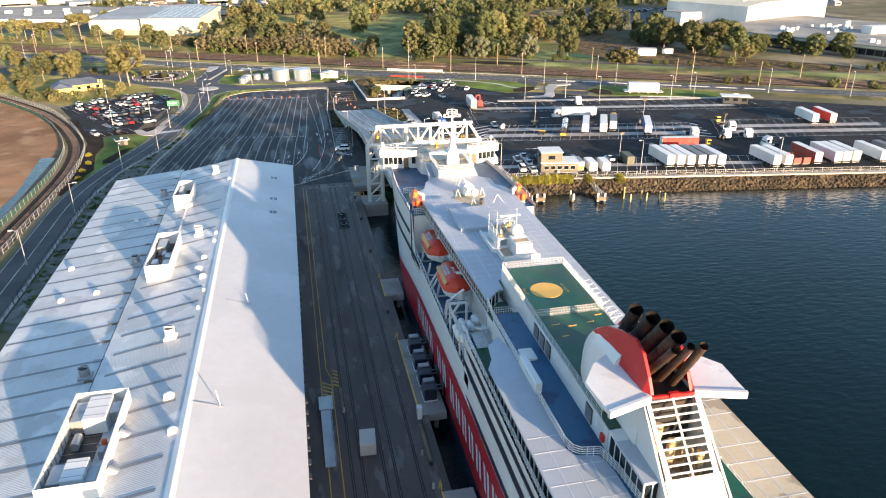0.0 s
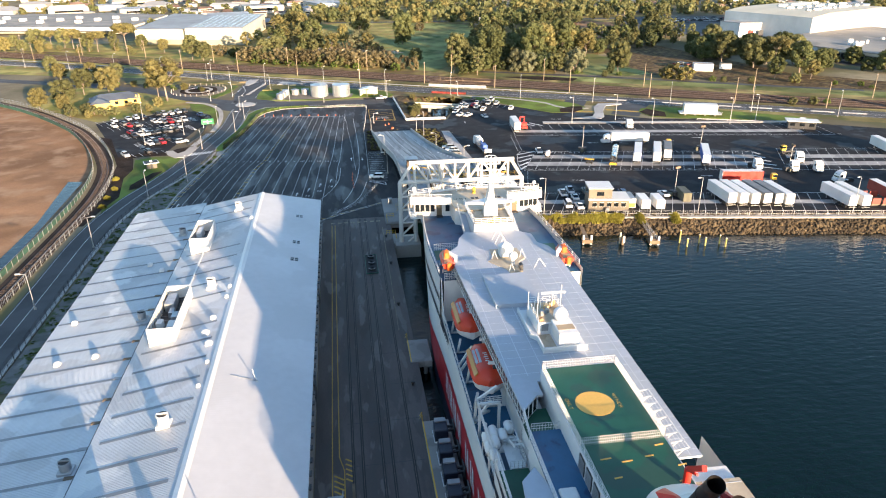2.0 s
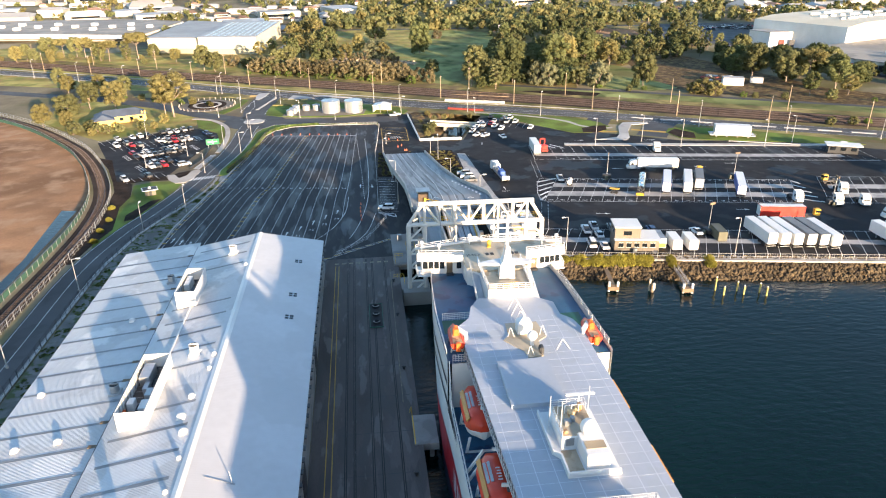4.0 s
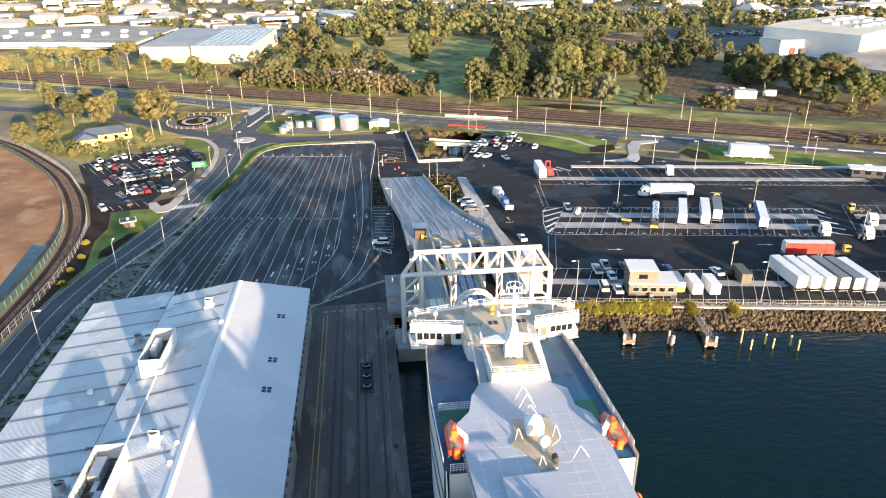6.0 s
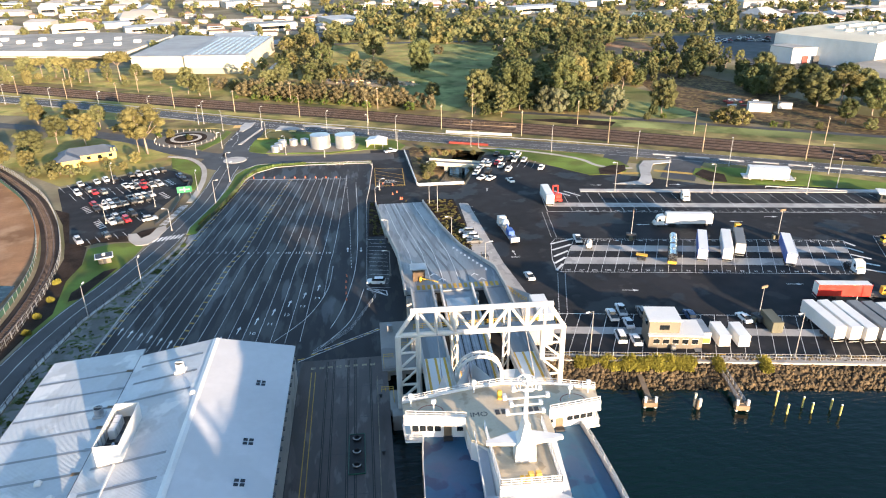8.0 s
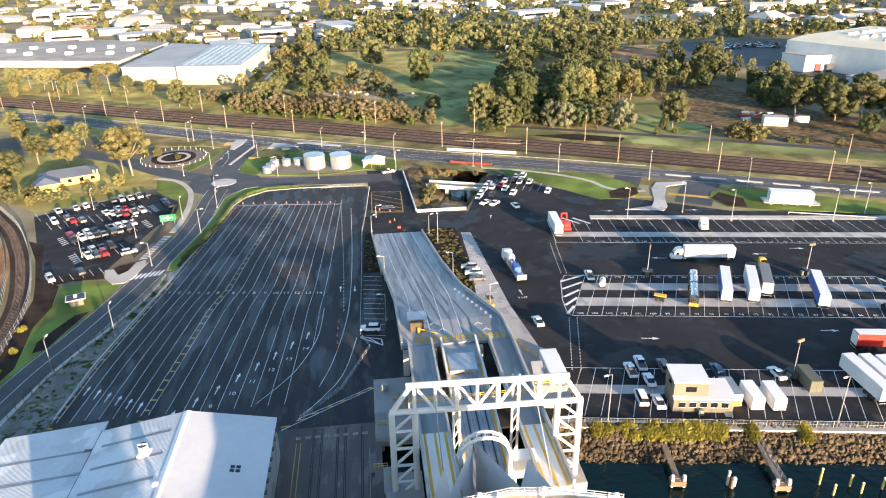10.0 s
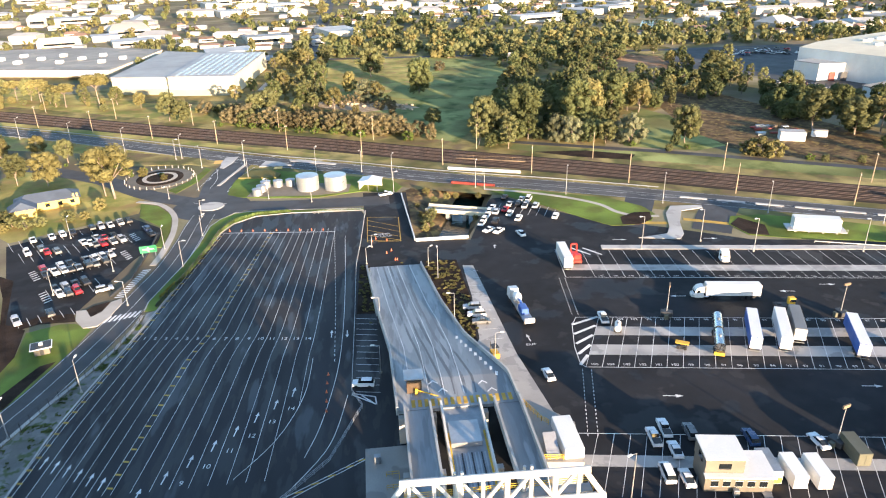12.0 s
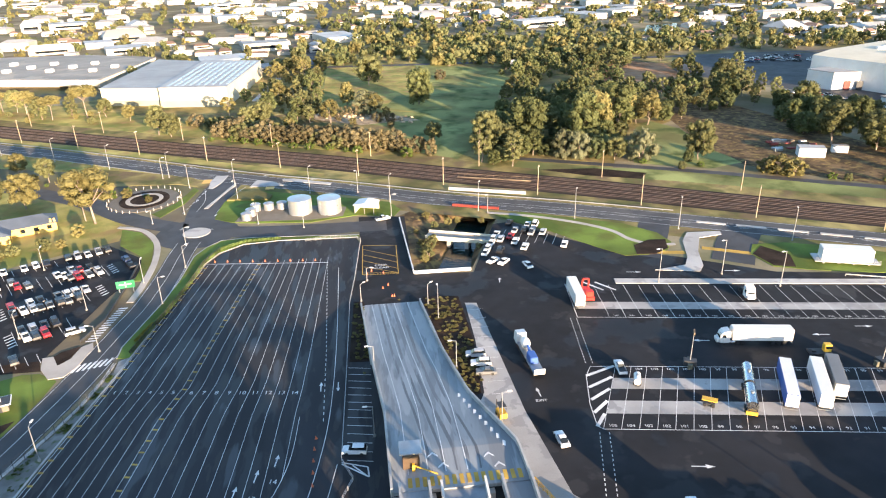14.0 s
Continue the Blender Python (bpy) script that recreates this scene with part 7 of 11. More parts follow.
# striped barrier band across the head of the quay, and a small hut on the lawn
for line_ in ([(-3.3, 190.1), (6.2, 196.2), (15.5, 201.9)], [(-0.5, 193.0), (6.6, 197.2), (13.6, 201.5)]):
    painted(Shape().strip(line_, 0.14, 0.024), (0, 0, 0), 0, "line", "white line across the head of the quay", "marking", "quay head lines")
for x, y in ((-2.7, 191.1), (0.0, 192.7), (2.7, 194.4), (5.3, 196.1), (8.1, 197.7), (11.2, 199.6), (13.4, 201.0)):
    painted(Shape().box(-0.75, 0.75, -0.14, 0.14, 0, 0.006), (x, y, 0.026), 12, "line_yellow", "yellow bar across the head of the quay", "marking", "quay head bars")
hut = thing("pump_hut", "small stone hut with a dark flat roof on the lawn", "hut", (-59.8, 247.2, 0.0), 20)
part("wall", Shape().box(-1.6, 1.6, -1.2, 1.2, 0, 1.8), "brick_tan", hut)
part("roof", Shape().soft_box(-2.3, 2.3, -1.9, 1.9, 1.8, 2.0, 0.04), "white", hut, "pale roof rim")
part("roof_deck", Shape().box(-2.1, 2.1, -1.7, 1.7, 2.0, 2.02), "dark", hut, "dark flat roof")
part("roof_vent", Shape().soft_box(-0.4, 0.4, -0.1, 0.7, 2.02, 2.5, 0.06), "white", hut)
part("door", Shape().box(-0.4, 0.4, -1.26, -1.2, 0, 1.6), "dark", hut)

# ---- freight yard: a grid of bays set at a slight angle to the quay ----
TURN_F = math.degrees(math.atan2(-0.156, 0.988))


def fy(u, v, z=0.0):
    """yard metres to the world."""
    return (61.5 + 0.988 * u + 0.156 * v, 224.1 - 0.156 * u + 0.988 * v, z)


def fquad(u0, v0, u1, v1, slant, w, z):
    a, b = fy(u0, v0), fy(u1, v1)
    d = (Vector(b) - Vector(a)).normalized()
    n = Vector((-d.y, d.x, 0)) * w / 2
    return Shape().add([(a[0] + n.x, a[1] + n.y, z), (a[0] - n.x, a[1] - n.y, z), (b[0] - n.x, b[1] - n.y, z), (b[0] + n.x, b[1] + n.y, z)], [(0, 1, 2, 3)])


def fband(name, u0, u1, v0, v1, k, z, mat, label):
    """a slab band between two rows, sheared with the bays by k."""
    pts = [fy(u0 + k * v0, v0), fy(u1 + k * v0, v0), fy(u1 + k * v1, v1), fy(u0 + k * v1, v1)]
    return ground_sheet(name, [p[:2] for p in pts], z, mat, label, "pavement")


MID_K = 0.29
for i in range(23):
    u = 0.5 + 3.47 * i
    painted(fquad(u, 0, u + MID_K * 21.8 + 0.0, 21.8, 0, 0.1, 0.024), (0, 0, 0), 0, "line", "white truck bay line", "bay line", "truck bay lines")
    if i < 22:
        n = 105 - i
        for v in (1.1, 20.8):
            p = fy(u + 1.7 + MID_K * v, v)
            painted(lettering(str(n), 1.15), (p[0], p[1], 0.026), TURN_F, "line", "white painted bay number", "bay number", "bay numbers")
for v in (0.0, 21.8):
    painted(fquad(0.5 + MID_K * v, v, 76.8 + MID_K * v, v, 0, 0.16, 0.022), (0, 0, 0), 0, "line", "white line along the truck bays", "bay line", "truck bay lines")
fband("slab_band_1", 0.6, 76.8, 13.3, 17.3, MID_K, 0.014, "slab", "pale concrete band across the truck bays")
fband("slab_band_2", 0.6, 76.8, 4.9, 9.2, MID_K, 0.014, "slab", "pale concrete band across the truck bays")
for i in range(5):
    v = 2.2 + i * 4.3
    painted(fquad(-0.6 + 0.02 * v, v - 1.4, 0.5 + MID_K * (v + 1.6), v + 2.6, 0, 0.75, 0.02), (0, 0, 0), 0, "line", "broad white hatching bar", "hatching", "hatchings")
for i in range(5):
    v = 2.2 + i * 4.3
    painted(fquad(77.4 + MID_K * v, v + 1.4, 84.6, v - 1.6, 0, 0.75, 0.02), (0, 0, 0), 0, "line", "broad white hatching bar", "hatching", "hatchings")
painted(Shape().strip([fy(0.5, 0)[:2], fy(-0.5, 1)[:2], fy(-0.9, 8)[:2], fy(-0.2, 18)[:2], fy(1.2, 21.6)[:2], fy(6.8, 21.8)[:2]], 0.16, 0.022), (0, 0, 0), 0, "line", "white outline of a hatched island", "hatching", "hatchings")
# second block further along
fband("slab_band_3", 88, 150, 13.3, 17.3, MID_K, 0.014, "slab", "pale concrete band across the truck bays")
fband("slab_band_4", 88, 150, 4.9, 9.2, MID_K, 0.014, "slab", "pale concrete band across the truck bays")
for i in range(19):
    u = 86 + 3.47 * i
    painted(fquad(u, 0, u + MID_K * 25, 25, 0, 0.1, 0.024), (0, 0, 0), 0, "line", "white truck bay line", "bay line", "truck bay lines")
for v in (0.0, 25.0):
    painted(fquad(86 + MID_K * v, v, 150 + MID_K * v, v, 0, 0.16, 0.022), (0, 0, 0), 0, "line", "white line along the truck bays", "bay line", "truck bay lines")
# upper row
fband("slab_band_5", 6, 118, 48.2, 52.0, -0.08, 0.014, "slab", "pale concrete band across the truck bays")
for i in range(29):
    u = 8.3 + 4.1 * i
    painted(fquad(u + 1.2, 43.8, u - 0.2, 62.0, 0, 0.1, 0.024), (0, 0, 0), 0, "line", "white truck bay line", "bay line", "truck bay lines")
    p = fy(u + 2.9, 44.7)
    painted(lettering(str(142 - i), 1.0), (p[0], p[1], 0.026), TURN_F, "line", "white painted bay number", "bay number", "bay numbers")
painted(fquad(1.4, 43.8, 124, 43.8, 0, 0.16, 0.022), (0, 0, 0), 0, "line", "white line along the truck bays", "bay line", "truck bay lines")
painted(fquad(1.4, 43.8, 0.4, 62.5, 0, 0.16, 0.022), (0, 0, 0), 0, "line", "white line along the truck bays", "bay line", "truck bay lines")
for i in range(3):
    painted(fquad(2 + i * 3.4, 63.6, 7 + i * 3.4, 58.8, 0, 0.6, 0.022), (0, 0, 0), 0, "line", "broad white hatching bar", "hatching", "hatchings")
solo("kerb_walk", Shape().prism([fy(14.5, 62.6)[:2], fy(128, 62.6)[:2], fy(128, 65.6)[:2], fy(14.5, 65.6)[:2]], 0, 0.15), "concrete_pale", "pale concrete walk behind the upper truck bays", "footpath", kind="structure")
# lower row by the shore
fband("slab_band_6", -4.5, 120, -31.0, -28.0, 0.1, 0.014, "slab", "pale concrete band across the truck bays")
for i in range(30):
    u = -1.4 + 3.05 * i
    painted(fquad(u + 0.1 * -38, -38.2, u + 3.05 + 0.1 * -22, -22.2, 0, 0.1, 0.024), (0, 0, 0), 0, "line", "white truck bay line", "bay line", "truck bay lines")
painted(fquad(-6, -22.1, 120, -22.1, 0, 0.16, 0.022), (0, 0, 0), 0, "line", "white line along the truck bays", "bay line", "truck bay lines")
sh = Shape()
for i in range(44):
    a = fy(-6 + i * 2.9, -38.7)
    b = fy(-4.6 + i * 2.9, -38.7)
    sh.beam((a[0], a[1], 0.03), (b[0], b[1], 0.03), 0.2, 0.02)
painted(sh, (0, 0, 0), 0, "line_yellow", "dashed yellow line along the shore fence", "marking")["kind"] = "stuff"
solo("shore_walk", Shape().prism([fy(-8.5, -41.6)[:2], fy(160, -41.6)[:2], fy(160, -39.2)[:2], fy(-8.5, -39.2)[:2]], -0.4, 0.1), "concrete", "pale concrete strip along the rock shore", "footpath", kind="structure")
mesh_fence([fy(-8.5, -40.6)[:2], fy(30, -40.6)[:2], fy(70, -40.6)[:2], fy(150, -40.6)[:2]], 1.5, 3.0, "galv", 2, "grey wire fence above the rock shore", wire=0.6)
for u, v, turn in ((29, 33, 90), (58, 36, 90), (16.6, -10.1, -90), (58, -6.0, -90), (21, 70, -90), (49, 71, -90), (38, 33.5, 90), (70, 40, -90)):
    p = fy(u, v)
    painted(arrow_shape(4.2, 1.1), (p[0], p[1], 0.026), TURN_F + turn, "line", "white arrow painted on the yard", "arrow", "yard arrows")
painted(arrow_shape(3.2, 0.9), (52.4, 237.6, 0.026), 5, "line", "white arrow painted on the yard", "arrow", "yard arrows")
painted(lettering("EXIT", 1.2), (52.3, 234.6, 0.026), -4, "line", "white painted word on the yard", "road words")
painted(arrow_shape(3.0, 1.0), (54.2, 290.8, 0.026), -10, "line", "white arrow painted on the yard", "arrow", "yard arrows")
for k in (0, 1.9):
    sh = Shape()
    for i in range(18):
        a, b = fy(-0.4 + k - 0.12 * i, -1 - i * 1.25), fy(-0.4 + k - 0.12 * (i + 0.5), -1.6 - i * 1.25)
        sh.beam((a[0], a[1], 0.022), (b[0], b[1], 0.022), 0.16, 0.01)
        a, b = fy(0.4 + k * 0.8 - 0.05 * i, 23 + i * 1.15), fy(0.4 + k * 0.8 - 0.05 * i, 23.6 + i * 1.15)
        sh.beam((a[0], a[1], 0.022), (b[0], b[1], 0.022), 0.16, 0.01)
    painted(sh, (0, 0, 0), 0, "line", "dashed white crossing line", "marking")["kind"] = "stuff"


# ---- vehicles ----
def profile_body(prof, width, taper=0.12):
    """a body extruded across from a side profile of (length, height); narrower above the waist."""
    n = len(prof)
    zmax = max(z for _, z in prof)
    rings = []
    for side in (-1, 1):
        rings.append([(side * (width / 2 - (taper if z > zmax * 0.62 else 0)), y, z) for y, z in prof])
    return Shape().loft([rings[1], rings[0]])


def wheel_shape(r=0.33, w=0.22):
    return Shape().rod((-w / 2, 0, 0), (w / 2, 0, 0), r, n=12)


def add_wheels(v, spots, r=0.33, w=0.22):
    me = None
    for x, y in spots:
        if me is None:
            first = part("wheel", wheel_shape(r, w), "rubber", v)
            me = first.data
            ob = first
        else:
            ob = new("wheel", me)
            ob.parent = v
        ob.location = (x, y, r)


def make_car(style, paint, label):
    v = thing("car", label, "car", (0, 0, -50), group="parked cars")
    if style == "sedan":
        low = [(-2.25, 0.3), (2.2, 0.3), (2.28, 0.55), (2.15, 0.78), (1.0, 0.92), (-1.55, 0.95), (-2.2, 0.9), (-2.3, 0.6)]
        top = [(1.0, 0.9), (0.35, 1.38), (-0.9, 1.42), (-1.75, 0.95)]
    elif style == "suv":
        low = [(-2.3, 0.35), (2.25, 0.35), (2.35, 0.65), (2.2, 0.95), (1.1, 1.08), (-2.25, 1.08), (-2.35, 0.6)]
        top = [(1.1, 1.06), (0.45, 1.66), (-1.95, 1.7), (-2.25, 1.06)]
    elif style == "ute":
        low = [(-2.6, 0.45), (2.45, 0.45), (2.55, 0.75), (2.4, 1.05), (1.2, 1.15), (-2.6, 1.12), (-2.65, 0.7)]
        top = [(1.2, 1.1), (0.6, 1.72), (-0.6, 1.75), (-0.85, 1.1)]
    else:
        low = [(-2.5, 0.35), (2.3, 0.35), (2.4, 0.8), (2.2, 1.1), (1.6, 1.2), (-2.5, 1.2), (-2.55, 0.7)]
        top = [(1.6, 1.18), (0.8, 2.0), (-2.4, 2.05), (-2.5, 1.18)]
    part("body", profile_body(low, 1.82, 0.05), paint, v)
    part("cabin", profile_body(top, 1.62, 0.14), "glass", v, "dark glazed cabin")
    zr = max(z for _, z in top)
    y0, y1 = top[2][0] + 0.1, top[1][0] - 0.1
    part("roof", Shape().soft_box(-0.66, 0.66, y0, y1, zr - 0.06, zr + 0.04, 0.03), paint, v)
    if style == "ute":
        part("tray", Shape().box(-0.78, 0.78, -2.5, -0.95, 1.12, 1.2), "dark", v, "dark tray")
    add_wheels(v, [(-0.82, 1.4), (0.82, 1.4), (-0.82, -1.4), (0.82, -1.4)])
    return v


CARS = {}
for style in ("sedan", "suv", "ute", "van"):
    for paint, word in (("car_white", "white"), ("car_silver", "silver"), ("car_black", "black"), ("car_red", "dark red"), ("car_blue", "dark blue"), ("car_grey", "grey")):
        if style in ("ute", "van") and paint not in ("car_white", "car_silver"):
            continue
        CARS[style, paint] = (style, paint, "%s %s parked on asphalt" % (word, {"sedan": "saloon car", "suv": "four-wheel-drive car", "ute": "utility pickup", "van": "small van"}[style]))
MADE = {}


def park(style, paint, x, y, turn, z=0.0):
    key = (style, paint)
    if key not in MADE:
        MADE[key] = make_car(*CARS[key])
        MADE[key].matrix_basis = pose(x, y, z + 0.02, 0, 0, turn)
        return MADE[key]
    return copy_thing(MADE[key], pose(x, y, z + 0.02, 0, 0, turn))


rng = random.Random(4)


def any_car():
    s = rng.choices(("sedan", "suv", "ute"), (5, 4, 1))[0]
    p = rng.choices(("car_white", "car_silver", "car_black", "car_red", "car_blue", "car_grey"), (8, 6, 6, 3, 2, 5))[0]
    if s == "ute":
        p = rng.choice(("car_white", "car_silver"))
    return s, p


def car_row(a, b, step, turn, gaps=0.15):
    for x, y, _ in along([a, b], step):
        if rng.random() > gaps:
            park(*any_car(), x + rng.uniform(-0.15, 0.15), y + rng.uniform(-0.5, 0.5), turn + (180 if rng.random() < 0.4 else 0) + rng.uniform(-2, 2))


# staff car park rows
CT = 33
car_row((-96.0, 314.4), (-64.0, 330.6), 2.9, CT - 4, 0.25)
for a, b, step, gap in (((-91.0, 306.8), (-72.4, 307.4), 2.9, 0.55), ((-87.0, 301.0), (-73.0, 306.0), 2.9, 0.7), ((-70.6, 315.4), (-64.6, 318.6), 2.5, 0.05), ((-73.7, 313.2), (-71.0, 312.2), 2.6, 0.1), ((-69.4, 310.2), (-61.4, 313.2), 2.55, 0.05), ((-74.1, 295.9), (-60.6, 302.6), 2.25, 0.05), ((-76.0, 289.6), (-60.6, 298.2), 2.25, 0.05), ((-70.0, 280.6), (-58.6, 285.4), 2.6, 0.1), ((-67.2, 276.1), (-61.6, 279.0), 2.35, 0.02), ((-72.0, 262.0), (-62.2, 266.8), 2.5, 0.2)):
    car_row(a, b, step, CT, gap)
for x, y, s, p, turn in ((-78.3, 293.9, "suv", "car_red", 33), (-55.9, 277.6, "suv", "car_silver", -62), (-56.7, 321.4, "suv", "car_blue", 33), (-54.0, 316.9, "sedan", "car_black", 33), (-85.0, 309.6, "suv", "car_grey", 33)):
    park(s, p, x, y, turn)
for (xa, ya), (xb, yb), step in (((-97, 313), (-64, 330), 2.9), ((-90, 304), (-62, 315), 2.5), ((-78, 290.6), (-60.5, 300.2), 2.25), ((-71.5, 277.2), (-58, 283.4), 2.5), ((-73, 261.8), (-61, 267.2), 2.5)):
    for x, y, a in along([(xa, ya), (xb, yb)], step):
        painted(Shape().box(-0.06, 0.06, -4.4 if 270 < y < 316 else -2.4, 4.4 if 270 < y < 316 else 2.4, 0, 0.004), (x + 1.2, y, 0.012), CT, "line", "white parking bay line", "bay line", "bay lines")
for x, y in ((-59.0, 316.0), (-57.4, 301.6), (-79.4, 290.4), (-70.8, 276.0)):
    for k in range(5):
        painted(Shape().box(-1.0, 1.0, -0.22, 0.22, 0, 0.004), (x - 0.55 * (k - 2) * 1.6, y + 0.83 * (k - 2) * 1.6, 0.012), CT + 18, "line", "white hatch bar at a row end", "hatching", "row end hatchings")
# cars in the freight yard
for x, y, s, p, turn in ((67.1, 199.3, "ute", "car_white", -4), (70.0, 201.5, "ute", "car_white", -6), (69.6, 195.6, "sedan", "car_white", -5), (65.7, 190.1, "van", "car_white", -6), (68.6, 188.5, "sedan", "car_white", -5),
                         (96.3, 194.3, "sedan", "car_white", 4), (74.4, 199.9, "suv", "car_grey", -6), (84.6, 196.9, "suv", "car_blue", -6), (41.4, 253.2, "suv", "car_silver", 85), (42.0, 249.4, "suv", "car_white", 85), (42.6, 246.0, "sedan", "car_grey", 85),
                         (53.0, 221.7, "sedan", "car_white", 5), (13.8, 223.8, "suv", "car_white", 82), (64.0, 298.5, "sedan", "car_white", 10), (57.4, 301.6, "sedan", "car_white", 140), (54.5, 302.9, "sedan", "car_white", 130), (72.2, 243.2, "ute", "car_white", -5)):
    park(s, p, x, y, turn)
for i in range(5):
    park(*(("suv", "car_white") if i % 2 else ("sedan", "car_white")), 53.3 + i * 1.5, 309.0 + i * 3.5, -24)
for x, y, s, p in ((58.1, 310.3, "suv", "car_black"), (64.1, 316.2, "suv", "car_white"), (63.4, 320.6, "sedan", "car_red"), (65.9, 325.4, "sedan", "car_silver"), (59.9, 318.6, "suv", "car_silver"), (69.1, 325.2, "suv", "car_black"), (71.1, 329.5, "sedan", "car_white"), (73.6, 329.1, "van", "car_white"), (70.9, 322.8, "ute", "car_silver"), (74.5, 322.2, "suv", "car_silver"), (65.5, 332.6, "sedan", "car_black"), (78.7, 311.4, "suv", "car_white"), (66.1, 311.4, "suv", "car_white")):
    park(s, p, x, y, -24)
park("ute", "car_white", 22.9, 342.6, -70)
for i in range(8):
    painted(Shape().box(-0.06, 0.06, -4.6, 4.6, 0, 0.004), (61.6 + i * 2.6, 323.4 - i * 1.0, 0.02), -24, "line", "white parking bay line", "bay line", "bay lines")


def trailer(x, y, turn, paint, length=13.7, label="white refrigerated semi-trailer parked in a bay", height=4.1, legs=True, group="semi-trailers"):
    v = thing("semi_trailer", label, "trailer", (x, y, 0.02), turn, group)
    L = length / 2
    part("box", Shape().soft_box(-1.25, 1.25, -L, L, 1.15, height, 0.06), paint, v)
    part("roof_sheet", Shape().box(-1.17, 1.17, -L + 0.1, L - 0.1, height, height + 0.02), "trailer_grey" if "grey" in paint else "white", v, "pale roof")
    part("door", Shape().box(-1.2, -0.03, -L - 0.05, -L, 1.25, height - 0.1), "white", v)
    part("door", Shape().box(0.03, 1.2, -L - 0.05, -L, 1.25, height - 0.1), "white", v)
    part("chassis", Shape().box(-0.5, 0.5, -L + 0.2, L - 0.2, 0.85, 1.15), "dark", v)
    part("bumper", Shape().box(-1.2, 1.2, -L - 0.06, -L + 0.02, 0.55, 0.68), "galv", v, "pale rear bumper")
    add_wheels(v, [(sx * 1.0, -L + 1.6 + k * 1.3) for sx in (-1, 1) for k in range(3)], 0.5, 0.35)
    if legs:
        part("leg", Shape().box(-0.9, -0.75, L - 2.8, L - 2.6, 0, 1.15), "steel", v)
        part("leg", Shape().box(0.75, 0.9, L - 2.8, L - 2.6, 0, 1.15), "steel", v)
    return v


def tractor(x, y, turn, paint="white", label="white prime mover truck without its trailer"):
    v = thing("prime_mover", label, "truck", (x, y, 0.02), turn, "prime movers")
    part("cab", profile_body([(0.6, 0.6), (2.9, 0.6), (3.0, 1.4), (2.75, 2.6), (2.2, 3.3), (0.8, 3.6), (0.6, 3.4)], 2.4, 0.08), paint, v)
    part("windscreen", Shape().loft([[(-1.05, 2.96, 1.7), (1.05, 2.96, 1.7), (0.95, 2.7, 2.7), (-0.95, 2.7, 2.7)], [(-1.05, 2.9, 1.7), (1.05, 2.9, 1.7), (0.95, 2.62, 2.7), (-0.95, 2.62, 2.7)]]), "glass", v)
    part("bonnet", Shape().soft_box(-1.0, 1.0, 2.8, 3.6, 0.6, 1.5, 0.12), paint, v)
    part("side_window", Shape().box(-1.22, 1.22, 1.6, 2.4, 1.9, 2.6), "glass", v)
    part("chassis", Shape().box(-0.5, 0.5, -3.2, 2.6, 0.7, 1.0), "dark", v)
    part("tank", Shape().rod((-1.0, -0.6, 0.8), (-1.0, 0.5, 0.8), 0.32, n=10), "chrome", v)
    part("exhaust", Shape().rod((1.0, 0.4, 0.9), (1.0, 0.4, 3.6), 0.1, n=8), "chrome", v)
    part("turntable", Shape().rod((0, -1.9, 1.0), (0, -1.9, 1.12), 0.6, n=12), "dark", v)
    add_wheels(v, [(-1.0, 2.1), (1.0, 2.1), (-0.95, -1.3), (0.95, -1.3), (-0.95, -2.5), (0.95, -2.5)], 0.5, 0.38)
    return v


def yard_tug(x, y, turn, paint="yellow"):
    v = thing("terminal_tug", "yellow terminal tug with a small cab", "tug", (x, y, 0.02), turn, "terminal tugs")
    part("cab", Shape().soft_box(-0.9, 0.5, 0.8, 2.4, 1.0, 2.9, 0.1), paint, v)
    part("window", Shape().box(-0.94, 0.54, 1.0, 2.44, 1.9, 2.6), "glass", v)
    part("chassis", Shape().soft_box(-1.2, 1.2, -2.4, 2.6, 0.6, 1.1, 0.08), "dark", v)
    part("fifth_wheel", Shape().soft_box(-0.5, 0.5, -1.9, -0.9, 1.1, 1.4, 0.08), "dark", v)
    add_wheels(v, [(-1.0, 1.8), (1.0, 1.8), (-1.0, -1.4), (1.0, -1.4)], 0.5, 0.4)
    return v


BT = math.degrees(math.atan2(15.2, 6.8)) - 90
for x, y, paint, length, label in ((103.4, 230.4, "trailer_blue", 14.0, "pale-roofed semi-trailer with blue sides and white end doors"), (110.0, 229.6, "white", 14.6, "white refrigerated semi-trailer parked in a bay"),
                                   (114.6, 231.4, "trailer_grey", 12.0, "grey curtain-sided trailer parked in a bay"), (124.9, 224.6, "trailer_blue", 14.6, "blue-sided semi-trailer with pale roof")):
    trailer(x, y, BT, paint, length, label)
mini = thing("tank_trailer", "small white tank trailer parked in a bay", "trailer", (73.9, 237.6, 0.02), -20)
part("barrel", Shape().rod((0, -1.6, 1.4), (0, 1.4, 1.4), 0.75, n=14), "white", mini)
part("hatch", Shape().rod((0, 0, 2.1), (0, 0, 2.4), 0.3, n=10), "steel", mini)
part("chassis", Shape().box(-0.5, 0.5, -1.8, 2.4, 0.45, 0.7), "dark", mini)
add_wheels(mini, [(-0.7, -0.6), (0.7, -0.6)], 0.35, 0.25)
tank = thing("tanker_trailer", "polished steel road tanker in two sections", "tanker", (95.2, 230.6, 0.02), BT)
